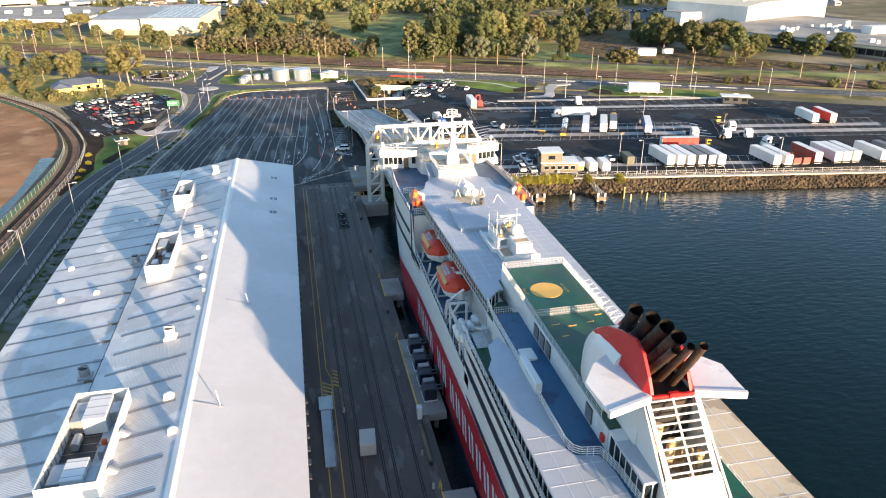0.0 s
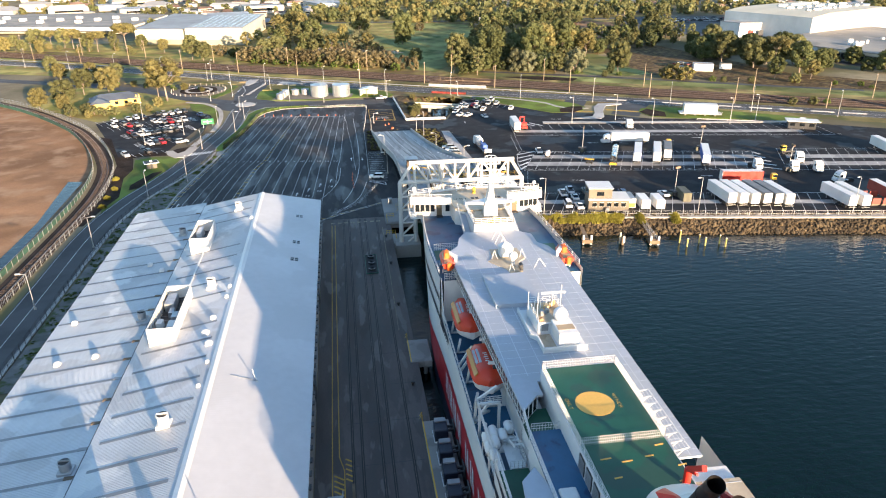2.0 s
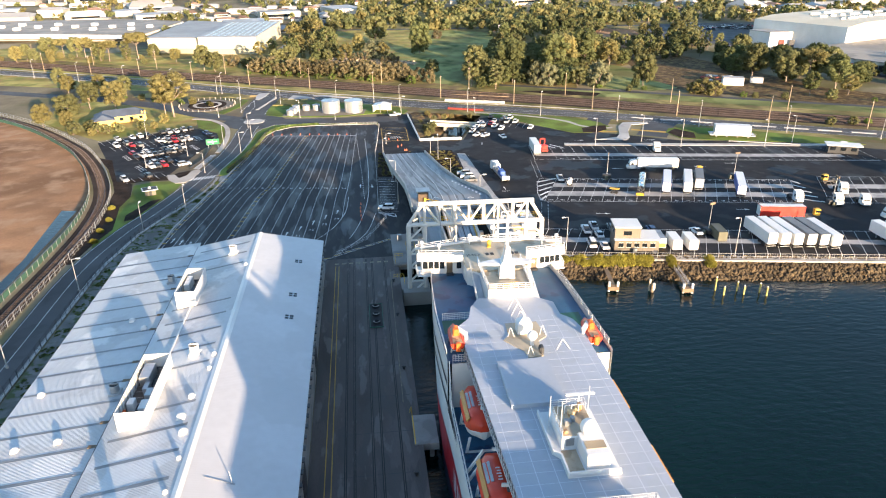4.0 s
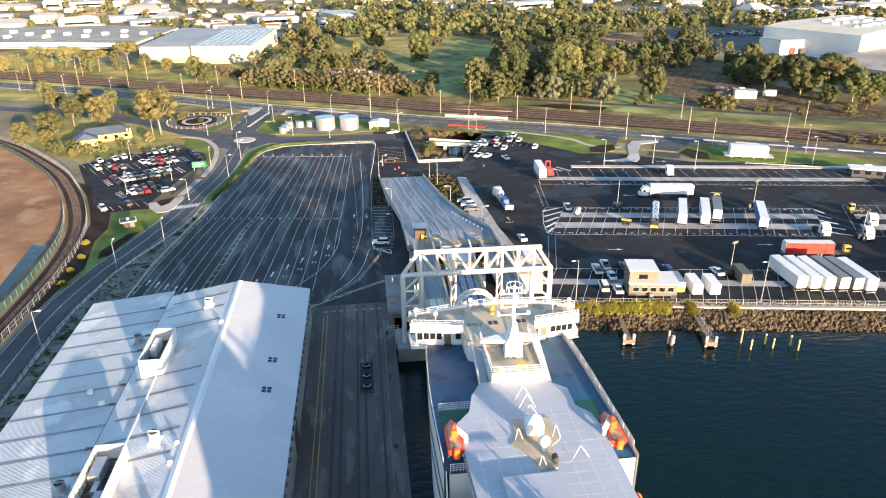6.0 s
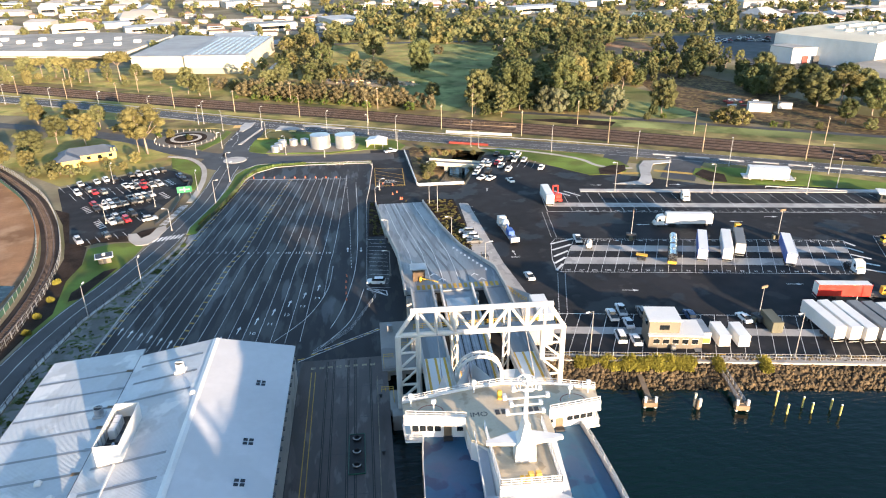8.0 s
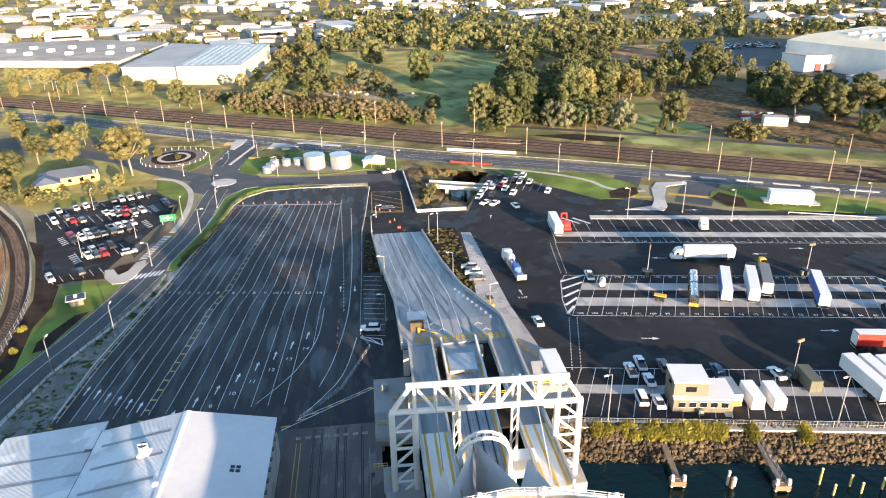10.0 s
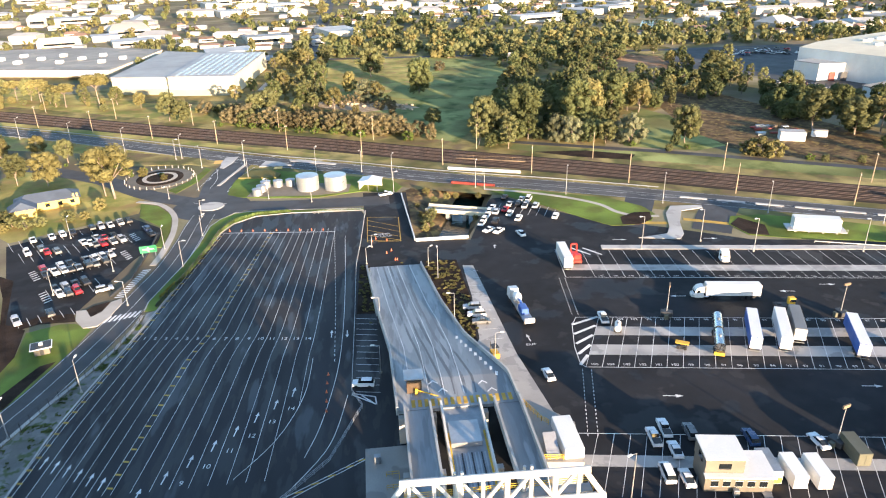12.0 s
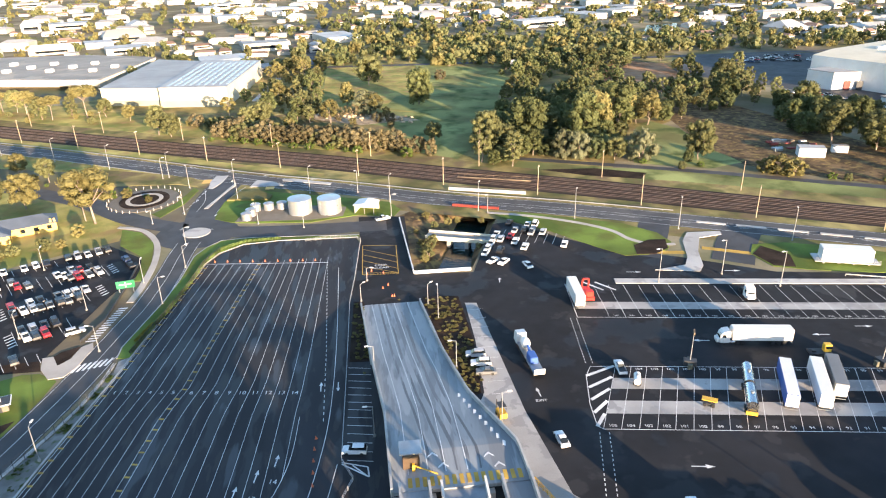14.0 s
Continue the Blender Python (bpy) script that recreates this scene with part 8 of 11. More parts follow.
for y0 in (-7.4, 0.4):
    part("barrel", Shape().rod((0, y0, 2.3), (0, y0 + 7.0, 2.3), 1.15, n=18), "chrome", tank)
    part("hatch", Shape().rod((0, y0 + 3.4, 3.4), (0, y0 + 3.4, 3.7), 0.35, n=10), "steel", tank)
part("chassis", Shape().box(-0.6, 0.6, -7.6, 7.4, 0.8, 1.2), "dark", tank)
part("bumper", Shape().box(-1.1, 1.1, -7.9, -7.5, 0.5, 1.2), "yellow", tank, "yellow rear guard")
add_wheels(tank, [(sx * 1.0, k) for sx in (-1, 1) for k in (-6.4, -5.1, 1.2, 2.5)], 0.5, 0.35)
ST = math.degrees(math.atan2(7.0, 0.3)) - 90 - 3
for i, (x, y) in enumerate(((111.0, 187.6), (114.2, 187.0), (117.2, 186.2), (120.6, 185.9), (123.6, 185.2), (126.3, 184.2))):
    trailer(x - 0.2, y + 0.6, -1.0, ("white", "white", "white", "trailer_grey", "trailer_grey", "white")[i], 12.4, ("white refrigerated semi-trailer parked in a close row", "dark grey semi-trailer parked in a close row")[i in (3, 4)])
for x, y in ((142.4, 181.0), (146.0, 180.4)):
    trailer(x, y, -1.0, "white", 12.6, "white semi-trailer with a small dark emblem on its side")
for x, y, paint, label in ((157.2, 181.0, "rust_red", "dark red curtain-sided semi-trailer parked in the shore row"), (163.6, 180.2, "white", "white semi-trailer with a plain blue emblem in the shore row"), (166.4, 179.8, "white", "white semi-trailer with a plain blue emblem in the shore row"), (169.8, 179.6, "white", "white semi-trailer with a plain blue emblem in the shore row"), (178.4, 178.0, "white", "white semi-trailer with a plain blue emblem in the shore row"), (184.6, 177.4, "trailer_grey", "grey semi-trailer parked at the end of the shore row"), (192.0, 225.0, "white", "white semi-trailer parked in the far bays"), (199.0, 224.2, "red", "red curtain-sided semi-trailer parked in the far bays")):
    trailer(x, y, -9.0 if y > 200 else -4.0, paint, 12.6, label)
for x, y in ((150.4, 178.6), (153.4, 178.2)):
    rack = thing("flat_rack", "red steel flat rack folded on the shore row", "flat rack", (x, y, 0.02), -4, "flat racks")
    part("deck", Shape().box(-1.2, 1.2, -3.0, 3.0, 0.5, 0.9), "timber", rack, "weathered timber deck")
    part("headboard", Shape().box(-1.2, 1.2, -3.1, -2.9, 0.9, 2.6), "rust_red", rack, "red end frame")
    part("headboard", Shape().box(-1.2, 1.2, 2.9, 3.1, 0.9, 2.6), "rust_red", rack, "red end frame")
    for k in (-2.2, 2.2):
        part("skid", Shape().box(-1.1, 1.1, k - 0.2, k + 0.2, 0, 0.5), "dark", rack)
red = trailer(124.2, 200.8, 90 + TURN_F + 180, "red", 12.4, "red and orange curtain-sided semi-trailer behind a tug")
yard_tug(132.8, 199.8, TURN_F - 90)
yard_tug(157.6, 228.4, 90)
yard_tug(118.5, 242.4, TURN_F - 90)
for x, y, turn in ((156.2, 197.0, 95), (147.6, 210.6, 170), (155.1, 209.0, 168), (155.6, 219.4, 165), (137.4, 214.6, 172), (117.2, 272.0, 172)):
    tractor(x, y, turn)
tractor(186.2, 262.5, 150)
# articulated truck crossing the yard
tr = tractor(101.6, 250.4, 90 + TURN_F, "white", "white prime mover pulling a refrigerated trailer across the yard")
trailer(108.3, 249.4, 90 + TURN_F, "white", 13.7, "white refrigerated semi-trailer behind a prime mover", legs=False)
# flat-bed truck with a machine
fb = thing("flatbed_truck", "white truck with a loaded flat-bed trailer on the yard road", "truck", (53.2, 250.6, 0.02), 4)
part("cab", profile_body([(5.4, 0.6), (8.0, 0.6), (8.1, 2.2), (7.6, 3.2), (5.6, 3.4), (5.4, 3.0)], 2.4, 0.08), "white", fb)
part("windscreen", Shape().box(-1.05, 1.05, 7.75, 7.98, 1.9, 2.8), "glass", fb)
part("bed", Shape().box(-1.25, 1.25, -8.2, 5.0, 1.0, 1.3), "steel", fb)
part("mixer_load", Shape().ball((0, 2.6, 2.6), 1.1, 1.9, 1.2, 14, 8), "white", fb, "white drum load")
part("machine_load", Shape().soft_box(-0.9, 0.9, -4.4, -1.2, 1.3, 2.8, 0.15).rod((0, -1.0, 2.2), (0, 0.6, 3.0), 0.3, n=8), "trailer_blue", fb, "blue machine load")
part("tail_board", Shape().box(-1.25, 1.25, -8.3, -8.1, 1.0, 2.3), "white", fb)
add_wheels(fb, [(sx, k) for sx in (-1.0, 1.0) for k in (6.6, 3.2, 2.0, -5.6, -6.9)], 0.5, 0.38)
# skeletal trailer with red tug in the top corner
trailer(71.8, 276.4, -4, "white", 11.5, "white trailer with grey side parked in the corner bay")
rl = thing("red_loader", "red yard machine beside a parked trailer", "loader", (75.4, 277.4, 0.02), -4)
part("chassis", Shape().soft_box(-1.2, 1.2, -3.4, 3.4, 0.7, 1.5, 0.1), "red", rl)
part("mast", Shape().box(-1.0, -0.7, 2.4, 3.0, 1.5, 4.2).box(0.7, 1.0, 2.4, 3.0, 1.5, 4.2).box(-1.0, 1.0, 2.4, 3.0, 3.8, 4.2), "red", rl)
part("cab", Shape().soft_box(-1.0, 1.0, -2.8, -1.2, 1.5, 2.9, 0.1), "red", rl)
add_wheels(rl, [(-1.1, 2.4), (1.1, 2.4), (-1.1, -2.4), (1.1, -2.4)], 0.55, 0.4)


def container(x, y, turn, paint, label, length=6.1):
    v = thing("shipping_container", label, "container", (x, y, 0.02), turn, "shipping containers")
    L = length / 2
    part("box", Shape().soft_box(-1.22, 1.22, -L, L, 0.15, 2.75, 0.05), paint, v)
    for i in range(int(length / 0.6)):
        y0 = -L + 0.3 + i * 0.6
        part("rib", Shape().box(-1.25, 1.25, y0, y0 + 0.2, 0.3, 2.6), paint, v)
    part("door", Shape().box(-1.15, -0.03, -L - 0.04, -L, 0.25, 2.65), paint, v)
    part("door", Shape().box(0.03, 1.15, -L - 0.04, -L, 0.25, 2.65), paint, v)
    return v


blue_top = container(83.0, 188.6, -6, "white", "white container with blue top and yellow end in a row", 6.1)
part("top_sheet", Shape().box(-1.18, 1.18, -2.95, 2.95, 2.75, 2.79), "steel", blue_top, "blue-grey top")
part("end_panel", Shape().box(-1.1, 1.1, -3.13, -3.095, 0.3, 1.5), "yellow", blue_top, "yellow lower end")
container(86.6, 187.0, -6, "white", "white refrigerated container in a row by the fence", 6.1)
container(90.6, 186.3, -6, "white", "white refrigerated container in a row by the fence", 6.1)
container(100.6, 190.6, -6, "container_olive", "dark olive container standing alone", 6.1)
# two-storey yard office
office = thing("yard_office", "tan two-storey yard office with flat white roofs", "office", fy(14.6, -36.6, 0.0), TURN_F)
part("wall", Shape().box(0, 11.2, 0, 6.2, 0, 3.1), "brick_tan", office, "tan clad ground floor")
part("wall", Shape().box(0, 6.4, 0.8, 6.6, 3.1, 6.1), "brick_tan", office, "tan clad upper floor")
part("roof", Shape().box(-0.2, 6.6, 0.6, 6.8, 6.1, 6.35), "white", office, "flat white roof")
part("roof", Shape().box(6.45, 11.5, -0.4, 6.5, 3.1, 3.35).box(-0.2, 6.45, -0.4, 0.75, 3.1, 3.35), "white", office, "flat white roof")
for x in (1.0, 3.0, 5.0, 7.0, 9.0):
    w = part("window", Shape().box(x, x + 1.2, -0.06, 0.02, 1.2, 2.3), "glass", office)
    part("frame", Shape().box(x - 0.08, x + 1.28, -0.04, 0.0, 1.12, 1.2).box(x - 0.08, x + 1.28, -0.04, 0.0, 2.3, 2.38), "white", w)
part("window", Shape().box(2.2, 4.2, 0.74, 0.82, 4.1, 5.2), "glass", office)
part("window", Shape().box(-0.05, 0.02, 2.4, 4.4, 4.1, 5.2), "glass", office)
part("air_conditioner", Shape().soft_box(4.6, 5.6, -1.0, -0.3, 0, 1.1, 0.06), "galv", office, "grey air conditioning unit")
part("step", Shape().box(9.6, 11.0, -1.2, 0, 0, 0.2), "concrete", office)


def light_pole(x, y, h=10.5, heads=1, turn=0.0, z=0.0):
    v = thing("light_pole", "tall grey steel light pole" if h > 9 else "slim grey street lamp", "light pole", (x, y, z), turn, "light poles")
    part("pole", Shape().rod((0, 0, 0), (0, 0, h), 0.13, 0.07, 8), "galv", v)
    part("base", Shape().rod((0, 0, 0), (0, 0, 0.4), 0.3, n=10), "concrete", v)
    for k in range(heads):
        s = 1 if k == 0 else -1
        part("arm", Shape().beam((0, 0, h - 0.05), (s * 1.4, 0, h + 0.15), 0.09), "galv", v)
        part("lamp_head", Shape().soft_box(s * 1.4 - 0.4, s * 1.4 + 0.5, -0.18, 0.18, h + 0.08, h + 0.26, 0.04), "white", v)
    return v


for x, y in ((57.2, 184.6), (98.8, 178.4), (140.5, 172.0), (180, 166), (97.2, 282.2), (117.0, 285.0), (128.9, 275.5), (160, 270.5), (174, 275)):
    light_pole(x, y, 10.5, 1, 200)
for x, y, h in ((18.1, 249.5, 7), (36.4, 249.2, 7), (42.6, 227.8, 8), (17.6, 228, 7), (32.8, 279.5, 6), (34.7, 271.5, 9), (15.2, 284, 5), (16.9, 296, 4), (-45.0, 229.5, 8), (-53.6, 216, 8), (-58.4, 181, 8), (-60.5, 150, 8), (-62, 120, 8), (-38.1, 290.5, 8), (-46.8, 304.5, 7), (-37.2, 313.4, 7), (-47, 268, 7), (-57.5, 290, 7), (-79.5, 318, 7), (-69, 277, 7)):
    light_pole(x, y, h, 1, rng.choice((0, 90, 180, 45)))


def light_tower(x, y):
    v = thing("light_tower", "mobile lighting tower on outriggers", "light tower", (x, y, 0.02), rng.uniform(0, 90), "light towers")
    part("trailer", Shape().soft_box(-0.9, 0.9, -1.4, 1.4, 0.3, 1.5, 0.1), "dark", v)
    part("mast", Shape().rod((0, 0, 1.4), (0, 0, 8.5), 0.12, 0.07, 8), "galv", v)
    part("lamp_head", Shape().box(-0.9, 0.9, -0.15, 0.15, 8.3, 8.9), "timber", v)
    part("ballast", Shape().soft_box(-1.8, -1.0, -0.5, 0.5, 0, 1.2, 0.08), "container_olive", v)
    part("ballast", Shape().soft_box(1.0, 1.8, -0.5, 0.5, 0, 1.2, 0.08), "container_olive", v)
    return v


for x, y in ((88.0, 242.6), (99.2, 193.4), (146.0, 209.6), (129.6, 236.8)):
    light_tower(x, y)
jib = thing("yard_machine", "small yellow work platform parked in a bay", "work platform", (85.6, 228.4, 0.02), 60)
part("base", Shape().soft_box(-0.6, 0.6, -1.1, 1.1, 0.3, 0.7, 0.08), "dark", jib)
part("platform", Shape().soft_box(-0.75, 0.75, -1.5, 1.5, 1.35, 1.5, 0.04), "yellow", jib)
part("lift_arms", Shape().beam((-0.4, -1.0, 0.6), (-0.4, 1.0, 1.35), 0.12).beam((0.4, 1.0, 0.6), (0.4, -1.0, 1.35), 0.12), "dark", jib)
add_wheels(jib, [(-0.7, 0.8), (0.7, 0.8), (-0.7, -0.8), (0.7, -0.8)], 0.35, 0.25)
fl = thing("forklift", "yellow forklift truck on the concrete strip", "forklift", (43.0, 230.8, 0.02), 10)
part("body", Shape().soft_box(-0.8, 0.8, -1.6, 1.0, 0.4, 1.5, 0.1), "yellow", fl)
part("guard", Shape().box(-0.75, -0.65, -1.0, -0.9, 1.5, 2.9).box(0.65, 0.75, -1.0, -0.9, 1.5, 2.9).box(-0.75, 0.75, -1.1, 0.8, 2.85, 2.95), "dark", fl)
part("mast", Shape().box(-0.6, -0.45, 1.0, 1.2, 0.1, 3.4).box(0.45, 0.6, 1.0, 1.2, 0.1, 3.4), "dark", fl)
add_wheels(fl, [(-0.7, 0.6), (0.7, 0.6), (-0.7, -1.1), (0.7, -1.1)], 0.4, 0.3)

# painted words and bars on the ferry
fpart("roof_word", Shape().add(*(lambda s_: ([(x + 26.1, y + 139.5, 22.74) for x, y, z in s_.v], s_.f))(lettering("IMO", 1.3))), "dark", None, "dark painted letters on the bridge roof")
for x in (28.3, 29.15, 31.9, 32.7, 33.5):
    fpart("roof_bar", Shape().box(x, x + 0.6, 139.2, 140.2, 22.72, 22.74), "dark", None, "dark painted bar on the bridge roof")
for x in (19.9, 39.1):
    ring_ = [(x + 1.7 * math.cos(math.pi * k / 12), 140.9 + 1.4 * math.sin(math.pi * k / 12)) for k in range(13)]
    fpart("wing_arc", Shape().strip(ring_, 0.12, 22.73), "rust_red", None, "thin red arc painted on the bridge roof")
for word, xa, ya, xb, yb in (("ONLY", 26.65, 74.5, 26.75, 73.1), ("WINCH", 32.0, 74.6, 32.05, 72.6)):
    for k, letter in enumerate(word):
        q = k / (len(word) - 1)
        w = lettering(letter, 0.62)
        fpart("deck_letter", Shape().add([(xa + (xb - xa) * q + y, ya + (yb - ya) * q - x, 23.09) for x, y, z in w.v], w.f), "circle", None, "ochre painted letter on the green deck")

# ---- railway, highway and bridges ----
def offset_line(line, d):
    out = []
    for i, (x, y) in enumerate(line):
        x0, y0 = line[max(i - 1, 0)]
        x1, y1 = line[min(i + 1, len(line) - 1)]
        n = math.hypot(x1 - x0, y1 - y0)
        out.append((x - (y1 - y0) / n * d, y + (x1 - x0) / n * d))
    return out


def clip_x(line, a, b):
    return [p for p in line if a <= p[0] <= b]


for k, d in enumerate((-6.6, -2.4, 2.2, 6.6)):
    track = thing("railway_track", "rusty rails on ballast with dark sleepers", "railway track", (0, 0, 0), group="railway tracks")
    line = clip_x(offset_line(RAIL, d), -420, 420)
    for g in (-0.8, 0.8):
        part("rail", Shape().strip(offset_line(line, g), 0.14, 0.18, 0.14), "rail_steel", track)
    sh = Shape()
    for x, y, a in along(line, 0.75):
        c, s_ = math.cos(radians(a)), math.sin(radians(a))
        sh.add([(x - s_ * e + c * f, y + c * e + s_ * f, z) for z in (0.0, 0.16) for e, f in ((-1.25, -0.13), (1.25, -0.13), (1.25, 0.13), (-1.25, 0.13))], [(4, 7, 6, 5), (0, 1, 5, 4), (2, 3, 7, 6), (1, 2, 6, 5), (3, 0, 4, 7)])
    tagged(part("sleeper_bed", sh, "sleeper", track), kind="stuff")
    part("shoulder", Shape().strip(line, 3.4, -0.02, 0.1), "ballast", track)
sid = thing("siding_track", "single curved rail siding on dark ballast", "railway track", (0, 0, 0))
for g in (-0.8, 0.8):
    part("rail", Shape().strip(offset_line(SIDING, g), 0.12, 0.1, 0.14), "rail_steel", sid)
sh = Shape()
for x, y, a in along(SIDING, 0.8):
    c, s_ = math.cos(radians(a)), math.sin(radians(a))
    if y > 60:
        sh.add([(x - s_ * e + c * f, y + c * e + s_ * f, z) for z in (0.0, 0.12) for e, f in ((-1.2, -0.12), (1.2, -0.12), (1.2, 0.12), (-1.2, 0.12))], [(4, 7, 6, 5), (0, 1, 5, 4), (2, 3, 7, 6), (1, 2, 6, 5), (3, 0, 4, 7)])
tagged(part("sleeper_bed", sh, "sleeper", sid), kind="stuff")
mesh_fence(clip_x(offset_line(SIDING, 3.5), -200, 0)[6:], 1.9, 3.0, "galv", 1, "green shade-cloth fence along the siding", wire=0)
sh = Shape().strip(clip_x(offset_line(SIDING, 3.6), -200, 0)[6:], 0.03, 0.2, 1.4)
cloth = solo("shade_cloth", sh, "shade_cloth", "green shade cloth hung on the siding fence", "fence screen")
mesh_fence(clip_x(offset_line(SIDING, -2.7), -200, 0)[6:], 1.9, 3.0, "galv", 2, "grey wire fence along the siding", wire=0.7)

for d, w in ((-5.6, 0.14), (5.6, 0.14), (0.9, 0.12), (-1.2, 0.12)):
    painted(Shape().strip(offset_line(HWY, d), w, 0.02), (0, 0, 0), 0, "line", "white edge line of the highway", "road line", "highway lines")
sh = Shape()
for x, y, a in along(HWY, 9):
    sh.add([(x + math.cos(radians(a)) * f - math.sin(radians(a)) * e, y + math.sin(radians(a)) * f + math.cos(radians(a)) * e, 0.02) for f, e in ((0, -2.2), (3, -2.2), (3, -2.06), (0, -2.06))], [(0, 1, 2, 3)])
painted(sh, (0, 0, 0), 0, "line", "dashed white lane line of the highway", "road line")["kind"] = "stuff"


def guard_rail(line, label="galvanised guard rail on posts"):
    g = thing("guard_rail", label, "guard rail", (0, 0, 0), group="guard rails")
    part("beam", Shape().strip(line, 0.08, 0.45, 0.32), "galv", g)
    for x, y, a in along(line, 4.0):
        part("post", Shape().box(x - 0.06, x + 0.06, y - 0.06, y + 0.06, 0, 0.7), "galv", g)
    return g


guard_rail(clip_x(offset_line(HWY, 7.2), -330, 130))
guard_rail(clip_x(offset_line(HWY, -7.4), -330, -60))
# concrete median pieces on the highway
for i in range(9):
    p, q = along(clip_x(HWY, 128, 330), 12.5)[i][:2], along(clip_x(HWY, 128, 330), 12.5)[i]
    c, s_ = math.cos(radians(q[2])), math.sin(radians(q[2]))
    ob = solo("median_kerb", Shape().soft_box(-4.6, 4.6, -0.7, 0.7, 0, 0.2, 0.08), "concrete_pale", "pale concrete median island", "traffic island", "median islands", "structure")
    ob.matrix_basis = pose(p[0], p[1], 0, 0, 0, q[2])


def power_pole(x, y, h=11.0, turn=0.0):
    v = thing("power_pole", "weathered timber power pole with a crossarm", "power pole", (x, y, 0), turn, "power poles")
    part("pole", Shape().rod((0, 0, 0), (0, 0, h), 0.2, 0.13, 8), "pole_wood", v)
    part("crossarm", Shape().box(-1.1, 1.1, -0.07, 0.07, h - 0.9, h - 0.75), "timber", v)
    for k in (-1.0, -0.4, 0.4, 1.0):
        part("insulator", Shape().rod((k, 0, h - 0.75), (k, 0, h - 0.5), 0.05, n=6), "white", v)
    return v


for d, step, st, a, b in ((-13.5, 38, 8, -330, 380), (14.5, 52, 30, -330, 380)):
    for x, y, ang in along(clip_x(offset_line(RAIL, d), a, b), step, st):
        power_pole(x, y, 11.5, ang + 90)
for x, y, ang in along(clip_x(offset_line(HWY, -8.5), -320, 360), 34, 12):
    light_pole(x, y, 10.5, 1, ang + 90)
for x, y, h in ((-52.9, 390.5, 9), (-66.9, 405, 9), (-31, 372, 8), (-4, 340, 8), (-20, 346, 8), (-48, 360, 7), (-57, 352, 5), (-41, 331, 6), (14.2, 373.8, 9), (26, 346, 8), (60, 344, 7)):
    light_pole(x, y, h, 1, rng.choice((0, 120, 240)))

# bridges over the creek
rb = thing("rail_bridge", "pale concrete rail bridge over the creek", "bridge", (63.5, 365.8, 0.0), -20)
for y in (0, 15.5):
    part("girder", Shape().box(-15, 15, y - 0.35, y + 0.35, -1.6, 1.1 if y == 0 else 0.5), "concrete_pale" if y == 0 else "timber", rb, "pale concrete girder")
    part("rail_top", Shape().box(-15, 15, y - 0.05, y + 0.05, 1.7, 1.8), "timber", rb)
    for i in range(13):
        part("baluster", Shape().box(-14.5 + i * 2.4, -14.4 + i * 2.4, y - 0.05, y + 0.05, 0.4, 1.75), "timber", rb)
fb2 = thing("red_footbridge", "red steel girder bridge beside the highway", "bridge", (56.5, 349.6, 0.0), -22)
part("girder", Shape().box(-8.6, 8.6, -0.3, 0.3, -0.6, 0.9), "rust_red", fb2)
for i in range(11):
    part("stiffener", Shape().box(-8.2 + i * 1.64, -8.0 + i * 1.64, -0.45, 0.45, -0.6, 1.0), "rust_red", fb2)
cb = thing("creek_bridge", "old low concrete bridge with a pale parapet across the creek", "bridge", (47.0, 323.4, 0.0), -21)
part("deck", Shape().box(-10.8, 10.8, -2.4, 2.4, -0.7, 0.1), "concrete", cb)
part("parapet", Shape().box(-10.8, 10.8, -2.6, -2.25, -0.6, 0.8), "clad_cream", cb, "pale yellowish parapet")
part("parapet", Shape().box(-10.8, 10.8, 2.25, 2.6, -0.6, 0.8), "clad_cream", cb, "pale yellowish parapet")
for x in (-3, 3):
    part("pier", Shape().box(x - 0.6, x + 0.6, -2.2, 2.2, -3.6, -0.7), "concrete", cb)
solo("flood_barrier", Shape().soft_box(30.6, 47.2, -0.3, 0.3, 0, 0.9, 0.06), "white", "white concrete barrier at the creek head", "barrier").matrix_basis = pose(0, 298.6, 0, 0, 0, 0)
solo("creek_wall", Shape().beam((30.4, 299, 0.5), (28.6, 342, 0.5), 0.3, 1.1), "white", "white low wall along the creek", "wall", kind="structure")

# ---- islands, lawns and paths ----
raised("tank_island", [(-36, 353), (-36.5, 360), (-35.8, 371), (-32, 381.4), (-23.5, 382), (-12, 377), (8, 369), (26, 360.5), (29.5, 352), (27, 346), (14.5, 349), (-2, 344.6), (-22, 347.2), (-30, 349)], 0.1, "grass", "grassed island round the water tanks", "lawn")
raised("tank_apron", [(-28.5, 349), (-26, 362), (-12, 364), (10, 358), (9, 349), (-3, 347), (-20, 348.6)], 0.13, "brick_tan", "brown paved floor round the tanks", "pavement")
raised("tank_hedge", [(-35.0, 371.7), (-31.6, 380.4), (-23.9, 380.8), (-18.5, 375.0), (-19.1, 370.2)], 0.7, "leaf_gold", "golden grasses in a planting bed", "planting bed")
